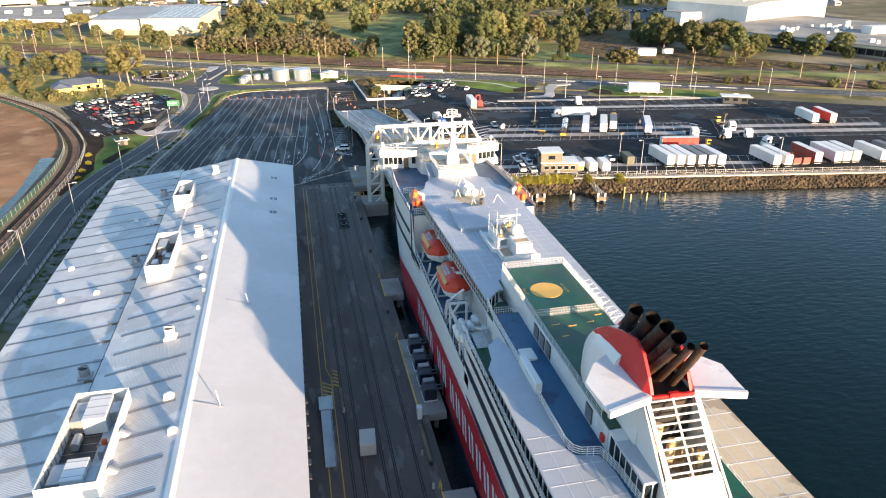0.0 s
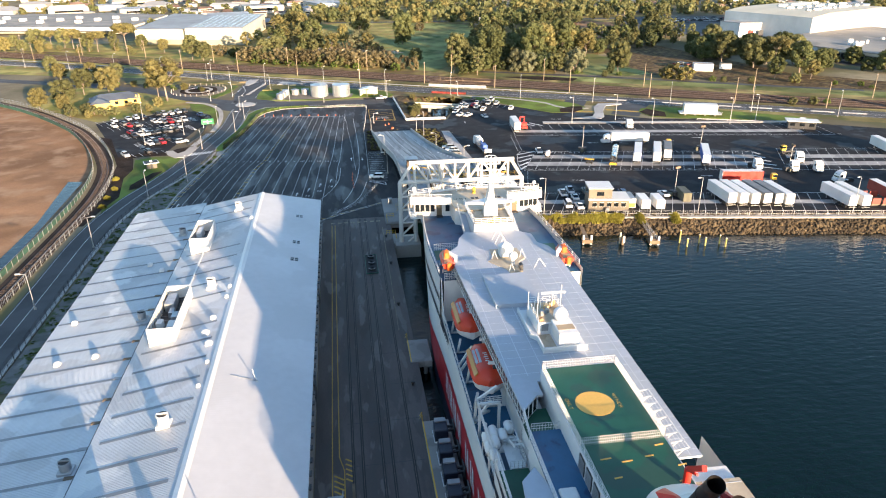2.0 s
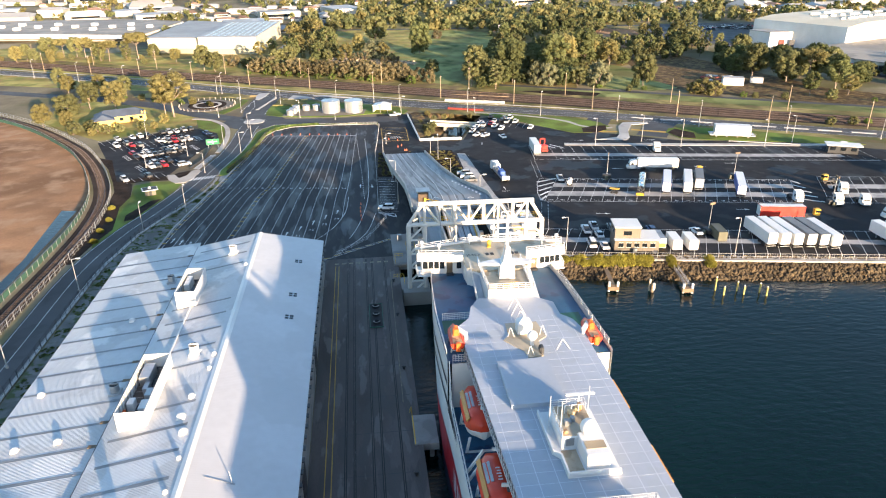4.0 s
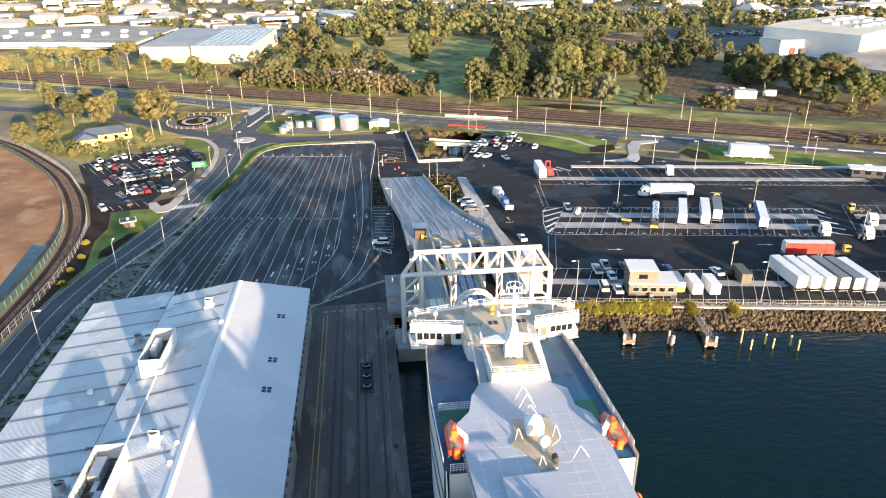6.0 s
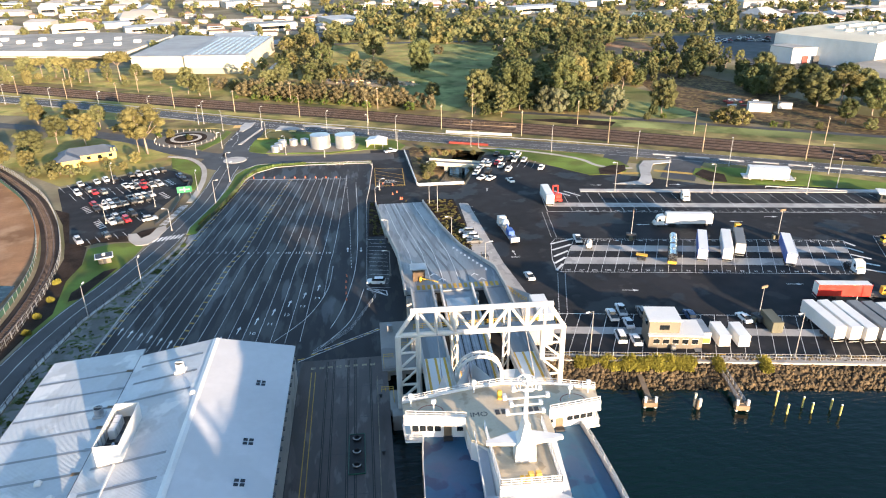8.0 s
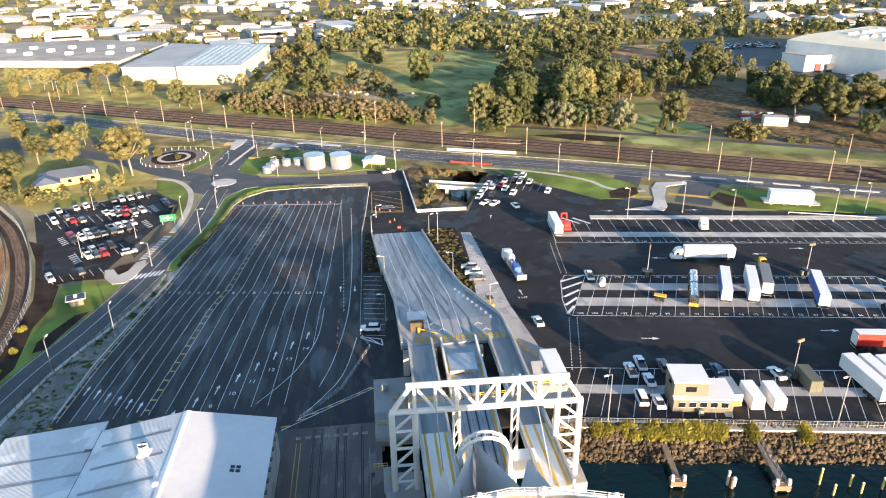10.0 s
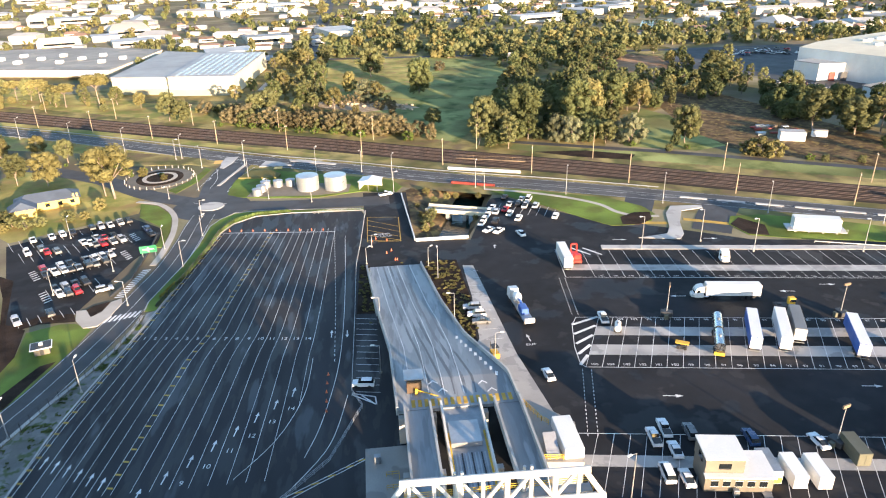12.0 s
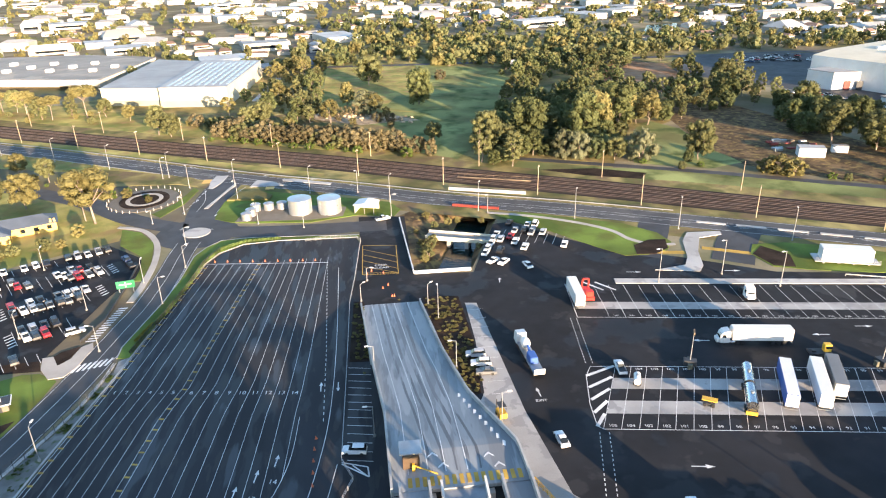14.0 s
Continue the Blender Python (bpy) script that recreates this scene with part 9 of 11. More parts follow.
for x, y, r, h in ((-6.3, 355, 4.1, 5.4), (4.2, 354, 4.1, 5.4)):
    v = thing("water_tank", "large pale round steel water tank", "tank", (x, y, 0.12), group="water tanks")
    part("shell", Shape().rod((0, 0, 0), (0, 0, h), r, n=28), "tank", v)
    part("lid", Shape().rod((0, 0, h), (0, 0, h + 0.35), r + 0.1, 0.4, 28), "tank", v, "shallow conical lid")
    for k in range(4):
        part("band", Shape().rod((0, 0, h * (k + 0.5) / 4), (0, 0, h * (k + 0.5) / 4 + 0.1), r + 0.04, n=28), "galv", v)
    part("ladder", Shape().beam((r + 0.1, -0.2, 0), (r + 0.1, -0.2, h), 0.08).beam((r + 0.1, 0.2, 0), (r + 0.1, 0.2, h), 0.08), "galv", v)
for x, y in ((-22.6, 359.6), (-18.0, 360.0), (-13.3, 360.4), (-23.6, 354.8), (-24.6, 350.8)):
    v = thing("small_tank", "squat grey round tank", "tank", (x, y, 0.12), group="small tanks")
    part("shell", Shape().rod((0, 0, 0), (0, 0, 2.4), 1.8, n=20), "galv", v)
    part("lid", Shape().rod((0, 0, 2.4), (0, 0, 2.9), 1.9, 0.3, 20), "galv", v)
shed = thing("pump_shed", "open white-roofed pump shed", "shed", (17.5, 352.5, 0.1), -18)
part("roof", Shape().loft([[(-4, y, 3.2), (0, y, 3.9), (4, y, 3.2), (4, y, 3.0), (0, y, 3.7), (-4, y, 3.0)] for y in (3.4, -3.4)]), "white", shed)
part("wall", Shape().box(-3.7, 3.7, 2.9, 3.1, 0, 3.0).box(-3.7, -3.5, -3.0, 3.0, 0, 3.0), "clad_cream", shed)
for x in (-3.5, 0, 3.5):
    part("post", Shape().box(x - 0.1, x + 0.1, -3.1, -2.9, 0, 3.1), "galv", shed)
solo("roundabout_island", Shape().rod((-39.8, 341.2, 0), (-39.8, 341.2, 0.15), 4.6, 4.4, 28), "concrete_pale", "pale round traffic island", "traffic island", kind="structure")
raised("splitter_island", [(-45.2, 388.7), (-46.0, 397), (-45.2, 404.2), (-40.0, 404.7), (-41.0, 395.4), (-43.4, 387.6)], 0.14, "concrete_pale", "pale concrete traffic island", "traffic island")
raised("splitter_median", [(-42.1, 364.8), (-38.6, 380), (-35.6, 393.8), (-34.9, 390.5), (-38.0, 378), (-40.7, 364.6)], 0.14, "concrete_pale", "slim pale concrete median", "traffic island")
raised("corner_island", [(-28.9, 387.4), (-27.1, 396.2), (-21.5, 393.6), (-14.5, 387.4), (-18.1, 387.4)], 0.14, "concrete_pale", "pale concrete traffic island", "traffic island")
raised("highway_median", [(-17.0, 395.6), (-12.2, 395.6), (3.6, 387.0), (3.2, 385.0), (-16.3, 393.3)], 0.14, "concrete_pale", "pale concrete median on the highway", "traffic island")
for x, y, w, d in ((-47.6, 398.0, 3.4, 5.0), (-20.6, 384.6, 3.4, 3.4)):
    painted(Shape().box(-w / 2, w / 2, -d / 2, d / 2, 0, 0.005), (x, y, 0.16 if x > -30 else 0.02), 0, "circle", "ochre tactile paving", "paving", "tactile paving")
for i in range(9):
    painted(Shape().box(-0.1, 0.1, -1.0, 1.0, 0, 0.004), (-48.8 + i * 0.45, 362 + i * 3.4, 0.02), -10, "line", "white dash on the side road", "road line", "junction dashes")
    painted(Shape().box(-0.1, 0.1, -0.8, 0.8, 0, 0.004), (-46 + i * 2.6, 345.5 - (i % 5) * 0.4 + (i > 4) * 8, 0.02), 70, "line", "white dash on the side road", "road line", "junction dashes")
for x, y, a in ((-46.6, 374, -8), (-45.6, 384, -8), (-33.6, 372, 172), (-31.4, 381, 172), (-36.5, 358, 172), (-40, 410, 62), (-24, 402, 62), (-4, 393, 62), (12, 383, 62), (-58, 420, 62)):
    painted(arrow_shape(3.2, 1.1), (x, y, 0.022), a, "line", "white painted lane arrow", "arrow", "lane arrows")
painted(Shape().strip(smooth_line([(-44.2, 362), (-43.6, 374), (-46.4, 388)]), 0.16, 0.02), (0, 0, 0), 0, "line", "white line beside the island", "road line", "junction lines")
painted(Shape().strip(smooth_line([(-36.8, 360), (-34.4, 376), (-30.5, 388)]), 0.16, 0.02), (0, 0, 0), 0, "line", "white line beside the island", "road line", "junction lines")
painted(Shape().strip(smooth_line([(-52, 408), (-34, 400.5), (-20, 391.6)]), 0.16, 0.024), (0, 0, 0), 0, "line", "white give-way line", "road line", "junction lines")
for i in range(14):
    y = 273.2 + i * 1.25
    painted(Shape().box(-1.15, 1.15, -0.3, 0.3, 0, 0.004), (-50.9 + (y - 272.5) * 0.165, y, 0.024), 4, "line", "white crossing stripe", "crossing", "crossing stripes")
for i in range(7):
    painted(Shape().box(-1.7, 1.7, -0.3, 0.3, 0, 0.004), (-49.9 + i * 1.12, 261.0 + i * 0.33, 0.024), 76, "line", "white crossing stripe", "crossing", "crossing stripes")
painted(Shape().strip(offset_line(ACCESS, 0.1)[2:], 0.12, 0.02), (0, 0, 0), 0, "line", "white centre line of the access road", "road line", "access lines")
painted(Shape().strip(offset_line(ACCESS, -3.6)[2:], 0.12, 0.02), (0, 0, 0), 0, "line", "white edge line of the access road", "road line", "access lines")
painted(Shape().strip(offset_line(ACCESS, 3.6)[2:], 0.12, 0.02), (0, 0, 0), 0, "line", "white edge line of the access road", "road line", "access lines")
raised("roadside_lawn", [(-66, 348), (-59, 344.5), (-52, 334.5), (-48.6, 319), (-48.2, 306), (-50.0, 306), (-50.8, 316), (-53, 324), (-62.5, 334)], 0.08, "grass", "mown lawn beside the footpath", "lawn")
solo("footpath", Shape().strip(smooth_line([(-68, 350.5), (-58.5, 346.0), (-51.0, 334), (-47.6, 319), (-46.7, 303), (-47.2, 292.5)]), 1.9, 0.0, 0.1), "path", "pale concrete footpath", "footpath", kind="structure")
solo("roadside_wall", Shape().strip([(-53.0, 273), (-50.6, 283), (-51.0, 304), (-52, 317)], 0.3, 0.0, 0.7), "dark", "dark retaining edge of the car park", "wall", kind="structure")
sg = thing("road_sign", "green direction sign with white arrows on posts", "sign", (-49.6, 298.4, 0.1), 12)
part("panel", Shape().box(-2.4, 2.4, -0.05, 0.05, 1.6, 3.8), "sign_green", sg)
part("arrow", Shape().box(-0.15, 0.15, -0.08, -0.05, 1.9, 3.4).box(-1.6, 1.6, -0.08, -0.05, 2.6, 2.85), "white", sg, "plain white arrow shape")
for x in (-1.8, 1.8):
    part("post", Shape().box(x - 0.08, x + 0.08, 0.05, 0.2, 0, 3.8), "galv", sg)
# memorial garden ring
raised("garden_bed", [(-67 + 12.5 * math.cos(a * math.pi / 16), 378.5 + 13.5 * math.sin(a * math.pi / 16)) for a in range(32)], 0.1, "brick_tan", "brown paved garden terrace", "garden")
raised("garden_soil", [(-67 + 9.0 * math.cos(a * math.pi / 16), 378.5 + 10.0 * math.sin(a * math.pi / 16)) for a in range(32)], 0.3, "soil", "dark planted garden bed", "garden")
solo("garden_path", Shape().strip([(-67 + 6.0 * math.cos(a * math.pi / 12), 378.5 + 6.6 * math.sin(a * math.pi / 12)) for a in range(25)], 1.6, 0.3, 0.06), "path", "circular pale garden path", "footpath", kind="structure")
for a in range(30):
    x, y = -67 + 13.2 * math.cos(a * math.pi / 15), 378.5 + 14.2 * math.sin(a * math.pi / 15)
    solo("garden_post", Shape().rod((x, y, 0), (x, y, 1.1), 0.16, 0.13, 7), "path", "short pale timber post", "post", "garden posts")
raised("garden_lawn", [(-56, 358), (-50.5, 372), (-48.6, 387), (-51, 390), (-54, 372), (-60, 362)], 0.1, "grass", "green verge beside the garden", "verge")
raised("garden_north", [(-110, 405), (-84, 398), (-58, 396), (-50, 392), (-54, 404), (-72, 413), (-100, 424)], 0.06, "scrub", "grassy bank below the highway", "verge")

# east islands
raised("east_lawn", [(62, 341.5), (72, 342), (88, 334), (103, 326), (111, 317), (112.5, 309), (109, 303.5), (101.7, 300.8), (94.6, 301.2), (88, 309), (77, 324), (68, 333)], 0.1, "grass", "mown green island with a path", "lawn")
raised("east_mulch", [(98.5, 301.6), (104, 300.8), (109.6, 304.6), (111.4, 311), (106, 311.5), (100, 308)], 0.16, "soil", "dark mulch bed with small plants", "planting bed")
solo("east_path", Shape().strip(smooth_line([(60, 343.5), (74, 338), (88, 329.5), (97, 321), (100.5, 313), (106, 308), (113, 307)]), 1.7, 0.1, 0.04), "path", "pale concrete footpath", "footpath", kind="structure")
raised("entry_island", [(99.5, 290.2), (111.8, 287.4), (114.5, 291), (117.4, 300.5), (122.5, 310.5), (130.6, 312.0), (131.4, 314.6), (120.6, 315.4), (116.2, 309), (112.6, 297.5), (109.6, 292.2)], 0.15, "concrete_pale", "pale concrete entry island", "traffic island")
raised("gate_lawn", [(132, 296.5), (134, 287.4), (144, 283.4), (164, 278.2), (186, 271), (200, 268), (196, 276), (176, 289), (162, 297), (146, 303), (136, 303)], 0.1, "grass", "mown green island beside the gate building", "lawn")
raised("gate_mulch", [(132.6, 296.4), (134.4, 288), (140, 286), (143, 294), (138, 301.5)], 0.16, "soil", "dark mulch bed with small plants", "planting bed")
for x0, y0, x1, y1 in ((113.5, 300.6, 103.0, 302.6), (119.8, 303.2, 133.4, 296.4)):
    painted(Shape().strip([(x0, y0), (x1, y1)], 2.2, 0.02), (0, 0, 0), 0, "line_yellow", "ochre painted road threshold", "marking", "thresholds")
gate = thing("gate_building", "long white equipment building on a raised deck", "building", (155.4, 287.0, 0.1), -18)
part("body", Shape().soft_box(-6.8, 6.8, -2.0, 2.0, 1.0, 4.6, 0.08), "white", gate)
part("deck", Shape().box(-8.6, 8.6, -2.8, 2.8, 0.7, 1.0), "galv", gate)
for x in (-6, -2, 2, 6):
    part("footing", Shape().box(x - 0.3, x + 0.3, -2, 2, 0, 0.7), "concrete", gate)
part("deck_rail", railing([(-8.6, -2.8, 1.0), (8.6, -2.8, 1.0)], 1.0, 1.5, 0.05), "galv", gate)
guard_rail([(150, 278.5), (170, 271.5), (188, 264)], "pale steel crash barrier by the gate")
gh = thing("gatehouse", "small dark-walled gatehouse with a flat white roof", "gatehouse", (184.0, 259.5, 0.02), -24)
part("wall", Shape().box(-5, 5, -1.8, 1.8, 0, 3.0), "dark", gh)
part("roof", Shape().box(-6, 6, -3, 2.4, 3.0, 3.3), "white", gh)
for x in (-3.5, 0, 3.5):
    part("window", Shape().box(x - 0.9, x + 0.9, -1.86, -1.78, 1.1, 2.3), "glass", gh)

# house with garden beyond the car park
house = thing("house", "single-storey yellow house with dark slate hip roof", "house", (-99.5, 352.0, 0.0), 24)
part("wall", Shape().box(-10, 10, -4.5, 4.5, 0, 3.0), "wall_yellow", house, "yellow rendered wall")
part("wall", Shape().box(-12, -4, -10.0, -4.5, 0, 3.0), "wall_yellow", house, "yellow rendered wing")
part("roof", Shape().add([(-10.7, -5.2, 3), (10.7, -5.2, 3), (10.7, 5.2, 3), (-10.7, 5.2, 3), (-6.5, 0, 5.4), (6.5, 0, 5.4)], [(0, 1, 5, 4), (1, 2, 5), (2, 3, 4, 5), (3, 0, 4), (3, 2, 1, 0)]), "roof_slate", house, "dark slate hip roof")
part("roof", Shape().add([(-12.7, -10.7, 3.01), (-3.3, -10.7, 3.01), (-3.3, -3.6, 3.01), (-12.7, -3.6, 3.01), (-8, -7.6, 5.0), (-8, -3.0, 5.0)], [(0, 1, 4), (1, 2, 5, 4), (3, 0, 4, 5), (2, 3, 5)]), "roof_slate", house, "dark slate wing roof")
for x in (-1, 3, 7):
    part("window", Shape().box(x, x + 1.4, -4.56, -4.46, 1.0, 2.3), "glass", house)
for x in (9.6, 8.4):
    part("gable", Shape().box(x - 0.3, x + 0.3, -4.7, -3.7, 3.0, 4.4), "wall_yellow", house, "yellow parapet")

# ---- trees ----
def tree_meshes(seed, h, spread, clumps, leaves, leaf, trunk_r=0.28, low=0.2, flat=0.0):
    """a tapered trunk with limbs, and a crown of leafy clumps: each an uneven core wrapped in many small twisted leaf sprays."""
    r = random.Random(seed)
    tr, cr = Shape(), Shape()
    centres = []
    zmid = h * (low + (1 - low) * 0.45)
    for i in range(clumps):
        u = -0.85 + 1.8 * (i + r.random()) / clumps
        a = i * 2.4 + r.uniform(-0.5, 0.5)
        q = r.uniform(0.55, 0.86)
        ring = math.sqrt(max(0.05, 1 - u * u)) * spread * q
        z = zmid + u * (h - zmid) * (0.84 - 0.4 * flat)
        centres.append((Vector((ring * math.cos(a) * r.uniform(0.8, 1.15), ring * math.sin(a), z)), r.uniform(0.2, 0.36) * spread))
    fork = Vector((r.uniform(-0.4, 0.4), r.uniform(-0.4, 0.4), h * low * 0.9))
    tr.rod((0, 0, -0.2), fork, trunk_r, trunk_r * 0.75, 7)
    for c, q in centres[::max(1, clumps // 7)]:
        mid = fork.lerp(c, 0.55) + Vector((r.uniform(-0.4, 0.4), r.uniform(-0.4, 0.4), 0.3))
        tr.rod(fork, mid, trunk_r * 0.55, trunk_r * 0.32, 5, False)
        tr.rod(mid, c, trunk_r * 0.32, trunk_r * 0.1, 5, False)
    squash = 0.8 - flat * 0.3
    for c, q in centres:
        core = []
        for j in range(4):
            b = math.pi * (j + 0.5) / 4
            core.append([c + Vector((math.sin(b) * math.cos(k * 1.0472 + j), math.sin(b) * math.sin(k * 1.0472 + j), math.cos(b) * squash)) * q * r.uniform(0.55, 0.82) for k in range(6)])
        cr.loft(core)
        for k in range(leaves):
            d = Vector((r.gauss(0, 1), r.gauss(0, 1), r.gauss(0.2, 0.9)))
            d.normalize()
            p = c + Vector((d.x, d.y, d.z * squash)) * q * r.uniform(0.8, 1.1)
            n = (d + Vector((r.gauss(0, 0.24), r.gauss(0, 0.24), r.gauss(0, 0.24)))).normalized()
            u = n.orthogonal().normalized()
            u.rotate(Matrix.Rotation(r.uniform(0, 6.28), 3, n))
            w = n.cross(u)
            s1, s2 = leaf * r.uniform(0.8, 1.6), leaf * r.uniform(0.5, 1.0)
            cr.add([p - u * s1 - w * s2 * 0.3, p + w * s2, p + u * s1 + w * s2 * 0.2, p - w * s2 + n * leaf * 0.25], [(0, 1, 2, 3)])
    return tr.mesh("trunk"), cr.mesh("crown")


KINDS, SIZES, FAR = {}, {}, {}
for key, args, mat in (("gum_a", (1, 13, 4.6, 34, 62, 0.30, 0.24, 0.24), "leaf_olive"), ("gum_b", (2, 15, 5.0, 38, 62, 0.31, 0.26, 0.22), "leaf_green"), ("gum_c", (3, 11, 4.4, 30, 60, 0.29, 0.22, 0.2), "leaf_gold"), ("gum_d", (4, 12, 5.6, 38, 62, 0.31, 0.24, 0.16), "leaf_olive"),
                       ("umbrella", (15, 13, 6.0, 26, 64, 0.30, 0.22, 0.55, 0.9), "leaf_gold"), ("slim", (16, 15, 3.4, 32, 56, 0.28, 0.22, 0.14), "leaf_olive"), ("open_gum", (19, 15, 5.2, 26, 58, 0.28, 0.26, 0.36), "leaf_gold"),
                       ("dark_a", (5, 13, 5.6, 42, 62, 0.32, 0.25, 0.06), "leaf_green"), ("dark_b", (6, 9, 4.6, 34, 60, 0.30, 0.22, 0.04), "leaf_dark"), ("bush_a", (7, 5.5, 3.0, 20, 50, 0.24, 0.12, 0.0), "leaf_brown"),
                       ("bush_b", (8, 4.4, 2.6, 18, 50, 0.22, 0.12, 0.0), "leaf_olive"), ("bush_c", (9, 2.4, 2.0, 12, 40, 0.2, 0.1, 0.0), "leaf_lime"), ("wattle", (10, 4.0, 2.4, 16, 46, 0.22, 0.12, 0.0), "leaf_gold"), ("pale", (11, 6.0, 3.6, 22, 54, 0.24, 0.16, 0.0), "leaf_pale")):
    KINDS[key] = tree_meshes(*args)
    FAR[key] = tree_meshes(args[0], args[1], args[2], args[3] * 2 // 3, args[4] // 3, args[5] * 1.7, *args[6:])
    for pair in (KINDS[key], FAR[key]):
        pair[0].materials.append(M["bark"])
        pair[1].materials.append(M[mat])
    SIZES[key] = args[1:3]
WORDS = {"gum": "tall eucalypt with a rounded olive crown", "open": "tall gum with open golden crown on pale limbs", "umbrella": "spreading gum with a flat golden crown on bare limbs", "slim": "slender upright eucalypt with olive leaves", "dark": "dense dark green leafy tree", "bush": "rounded brown-green native bush", "wattle": "low golden-green wattle bush", "pale": "rounded pale grey-green tree"}


MASS = {}


def tree_mass(key, x, y, scale):
    """one more tree in the joined mass of the woods behind."""
    k = scale * 1.4
    c, s_ = k * math.cos(x * 7.3), k * math.sin(x * 7.3)
    for me in FAR[key]:
        sh = MASS.setdefault(me.materials[0].name, Shape())
        sh.add([(x + v.co.x * c - v.co.y * s_, y + v.co.x * s_ + v.co.y * c, v.co.z * k) for v in me.vertices], [tuple(f.vertices) for f in me.polygons])


def tree(key, x, y, scale=1.0, label="", height=0.0, width=0.0):
    """a tree by scale, or by its true height and crown width in metres."""
    word = key.split("_")[0]
    low = word in ("bush", "wattle")
    v = thing("bush" if low else "tree", label or WORDS[word], "bush" if low else "tree", (x, y, 0), rng.uniform(0, 360), "bushes" if low else "trees")
    h, spread = SIZES[key]
    for name, me in zip(("trunk", "crown"), KINDS[key]):
        ob = new(name, me)
        ob.parent = v
        k = scale * rng.uniform(0.92, 1.08)
        ob.scale = (width / spread / 2.1, width / spread / 2.1, height / h / 0.97) if height else (k * 1.45, k * 1.45, scale * 1.35)
    return v


def inside(p, poly):
    x, y = p
    hit = False
    for i in range(len(poly)):
        (x0, y0), (x1, y1) = poly[i], poly[i - 1]
        if (y0 > y) != (y1 > y) and x < (x1 - x0) * (y - y0) / (y1 - y0) + x0:
            hit = not hit
    return hit


PLANTED = []


def scatter(poly, count, keys, smin, smax, gap, holes=()):
    xs_, ys_ = [p[0] for p in poly], [p[1] for p in poly]
    made = tries = 0
    while made < count and tries < count * 40:
        tries += 1
        p = (rng.uniform(min(xs_), max(xs_)), rng.uniform(min(ys_), max(ys_)))
        if not inside(p, poly) or any(inside(p, h) for h in holes):
            continue
        if any(abs(p[0] - q[0]) < gap and abs(p[1] - q[1]) < gap for q in PLANTED):
            continue
        PLANTED.append(p)
        (tree_mass if p[1] > 505 and p[0] > -60 else tree)(rng.choice(keys), p[0], p[1], rng.uniform(smin, smax))
        made += 1


tree("open_gum", -77.5, 356.0, height=20, width=20)
tree("open_gum", -82, 359.5, height=15, width=12)
for x, y, s, k in ((-109, 376, 0.95, "gum_c"), (-122, 379, 0.75, "gum_a"), (-124, 358, 0.7, "gum_d"), (-130, 345, 0.7, "gum_c"), (-118, 340, 0.55, "gum_c"), (-88.7, 483, 0.9, "gum_a"), (-80.8, 477, 0.75, "gum_d"), (-141.4, 533, 1.15, "umbrella"), (-149, 532, 0.7, "slim"), (-160, 531, 0.85, "umbrella"), (-166, 532, 0.7, "gum_a"), (-182, 550, 0.85, "umbrella"), (-174, 544, 0.7, "umbrella"), (-190, 556, 0.8, "gum_a"), (-200, 560, 0.75, "umbrella"), (-212, 566, 0.8, "gum_d"),
                   (244, 537, 1.1, "gum_a"), (250, 530, 0.9, "gum_d"), (267, 562, 1.0, "slim"), (258, 471, 1.0, "gum_d"), (230, 404, 1.15, "gum_a"), (275, 454, 0.9, "dark_b"), (243, 392, 1.1, "gum_d"), (256, 392, 1.1, "umbrella"), (274, 401, 1.0, "gum_a"), (258, 371, 0.9, "gum_b"), (262, 376, 0.7, "gum_c"), (235, 358, 0.6, "gum_b"), (254, 355, 0.7, "gum_c"), (264, 456, 0.9, "dark_b"), (268, 440, 0.8, "dark_a"), (250, 446, 0.9, "dark_b"), (284, 430, 0.9, "dark_a")):
    tree(k, x, y, s)
for x, y, s in ((-103, 331, 0.7), (-98, 329, 0.6), (-94, 331, 0.6), (-86, 334, 0.7), (-81, 335, 0.6), (-107, 335, 0.8), (-112, 330, 0.9), (-79, 345, 0.8), (-104, 327, 0.6)):
    tree(rng.choice(("wattle", "bush_b")), x, y, s)
# brown bushes along the railway
for x, y, a in along(clip_x(offset_line(RAIL, 24), -75, 40), 4.0):
    tree(rng.choice(("bush_a", "bush_a", "bush_b")), x + rng.uniform(-1, 1), y + rng.uniform(-2.5, 3.5), rng.uniform(0.95, 1.45))
for x, y, a in along(clip_x(offset_line(RAIL, 17), -70, 30), 9):
    tree("bush_c", x + rng.uniform(-2, 2), y + rng.uniform(-1, 1), rng.uniform(0.6, 1.1))
# single trees beyond the railway: kind, place, height and crown width
for k, x, y, h, w in (("slim", 68, 405, 23, 12), ("gum_a", 72, 412, 21, 12), ("slim", 80, 397, 16, 9), ("dark_a", 95, 433, 22, 22), ("pale", 105, 406, 12, 12), ("pale", 111, 403, 11, 11), ("dark_b", 118, 401, 9, 9), ("gum_d", 125.5, 398, 10, 10), ("pale", 136, 396, 13, 15),
                      ("gum_b", 120, 428, 24, 18), ("gum_c", 128, 434, 23, 17), ("gum_b", 142, 444, 24, 19), ("gum_d", 134, 452, 21, 17), ("gum_c", 163, 455, 17, 14), ("open_gum", 150, 458, 19, 14)):
    tree(k, x, y, height=h, width=w)
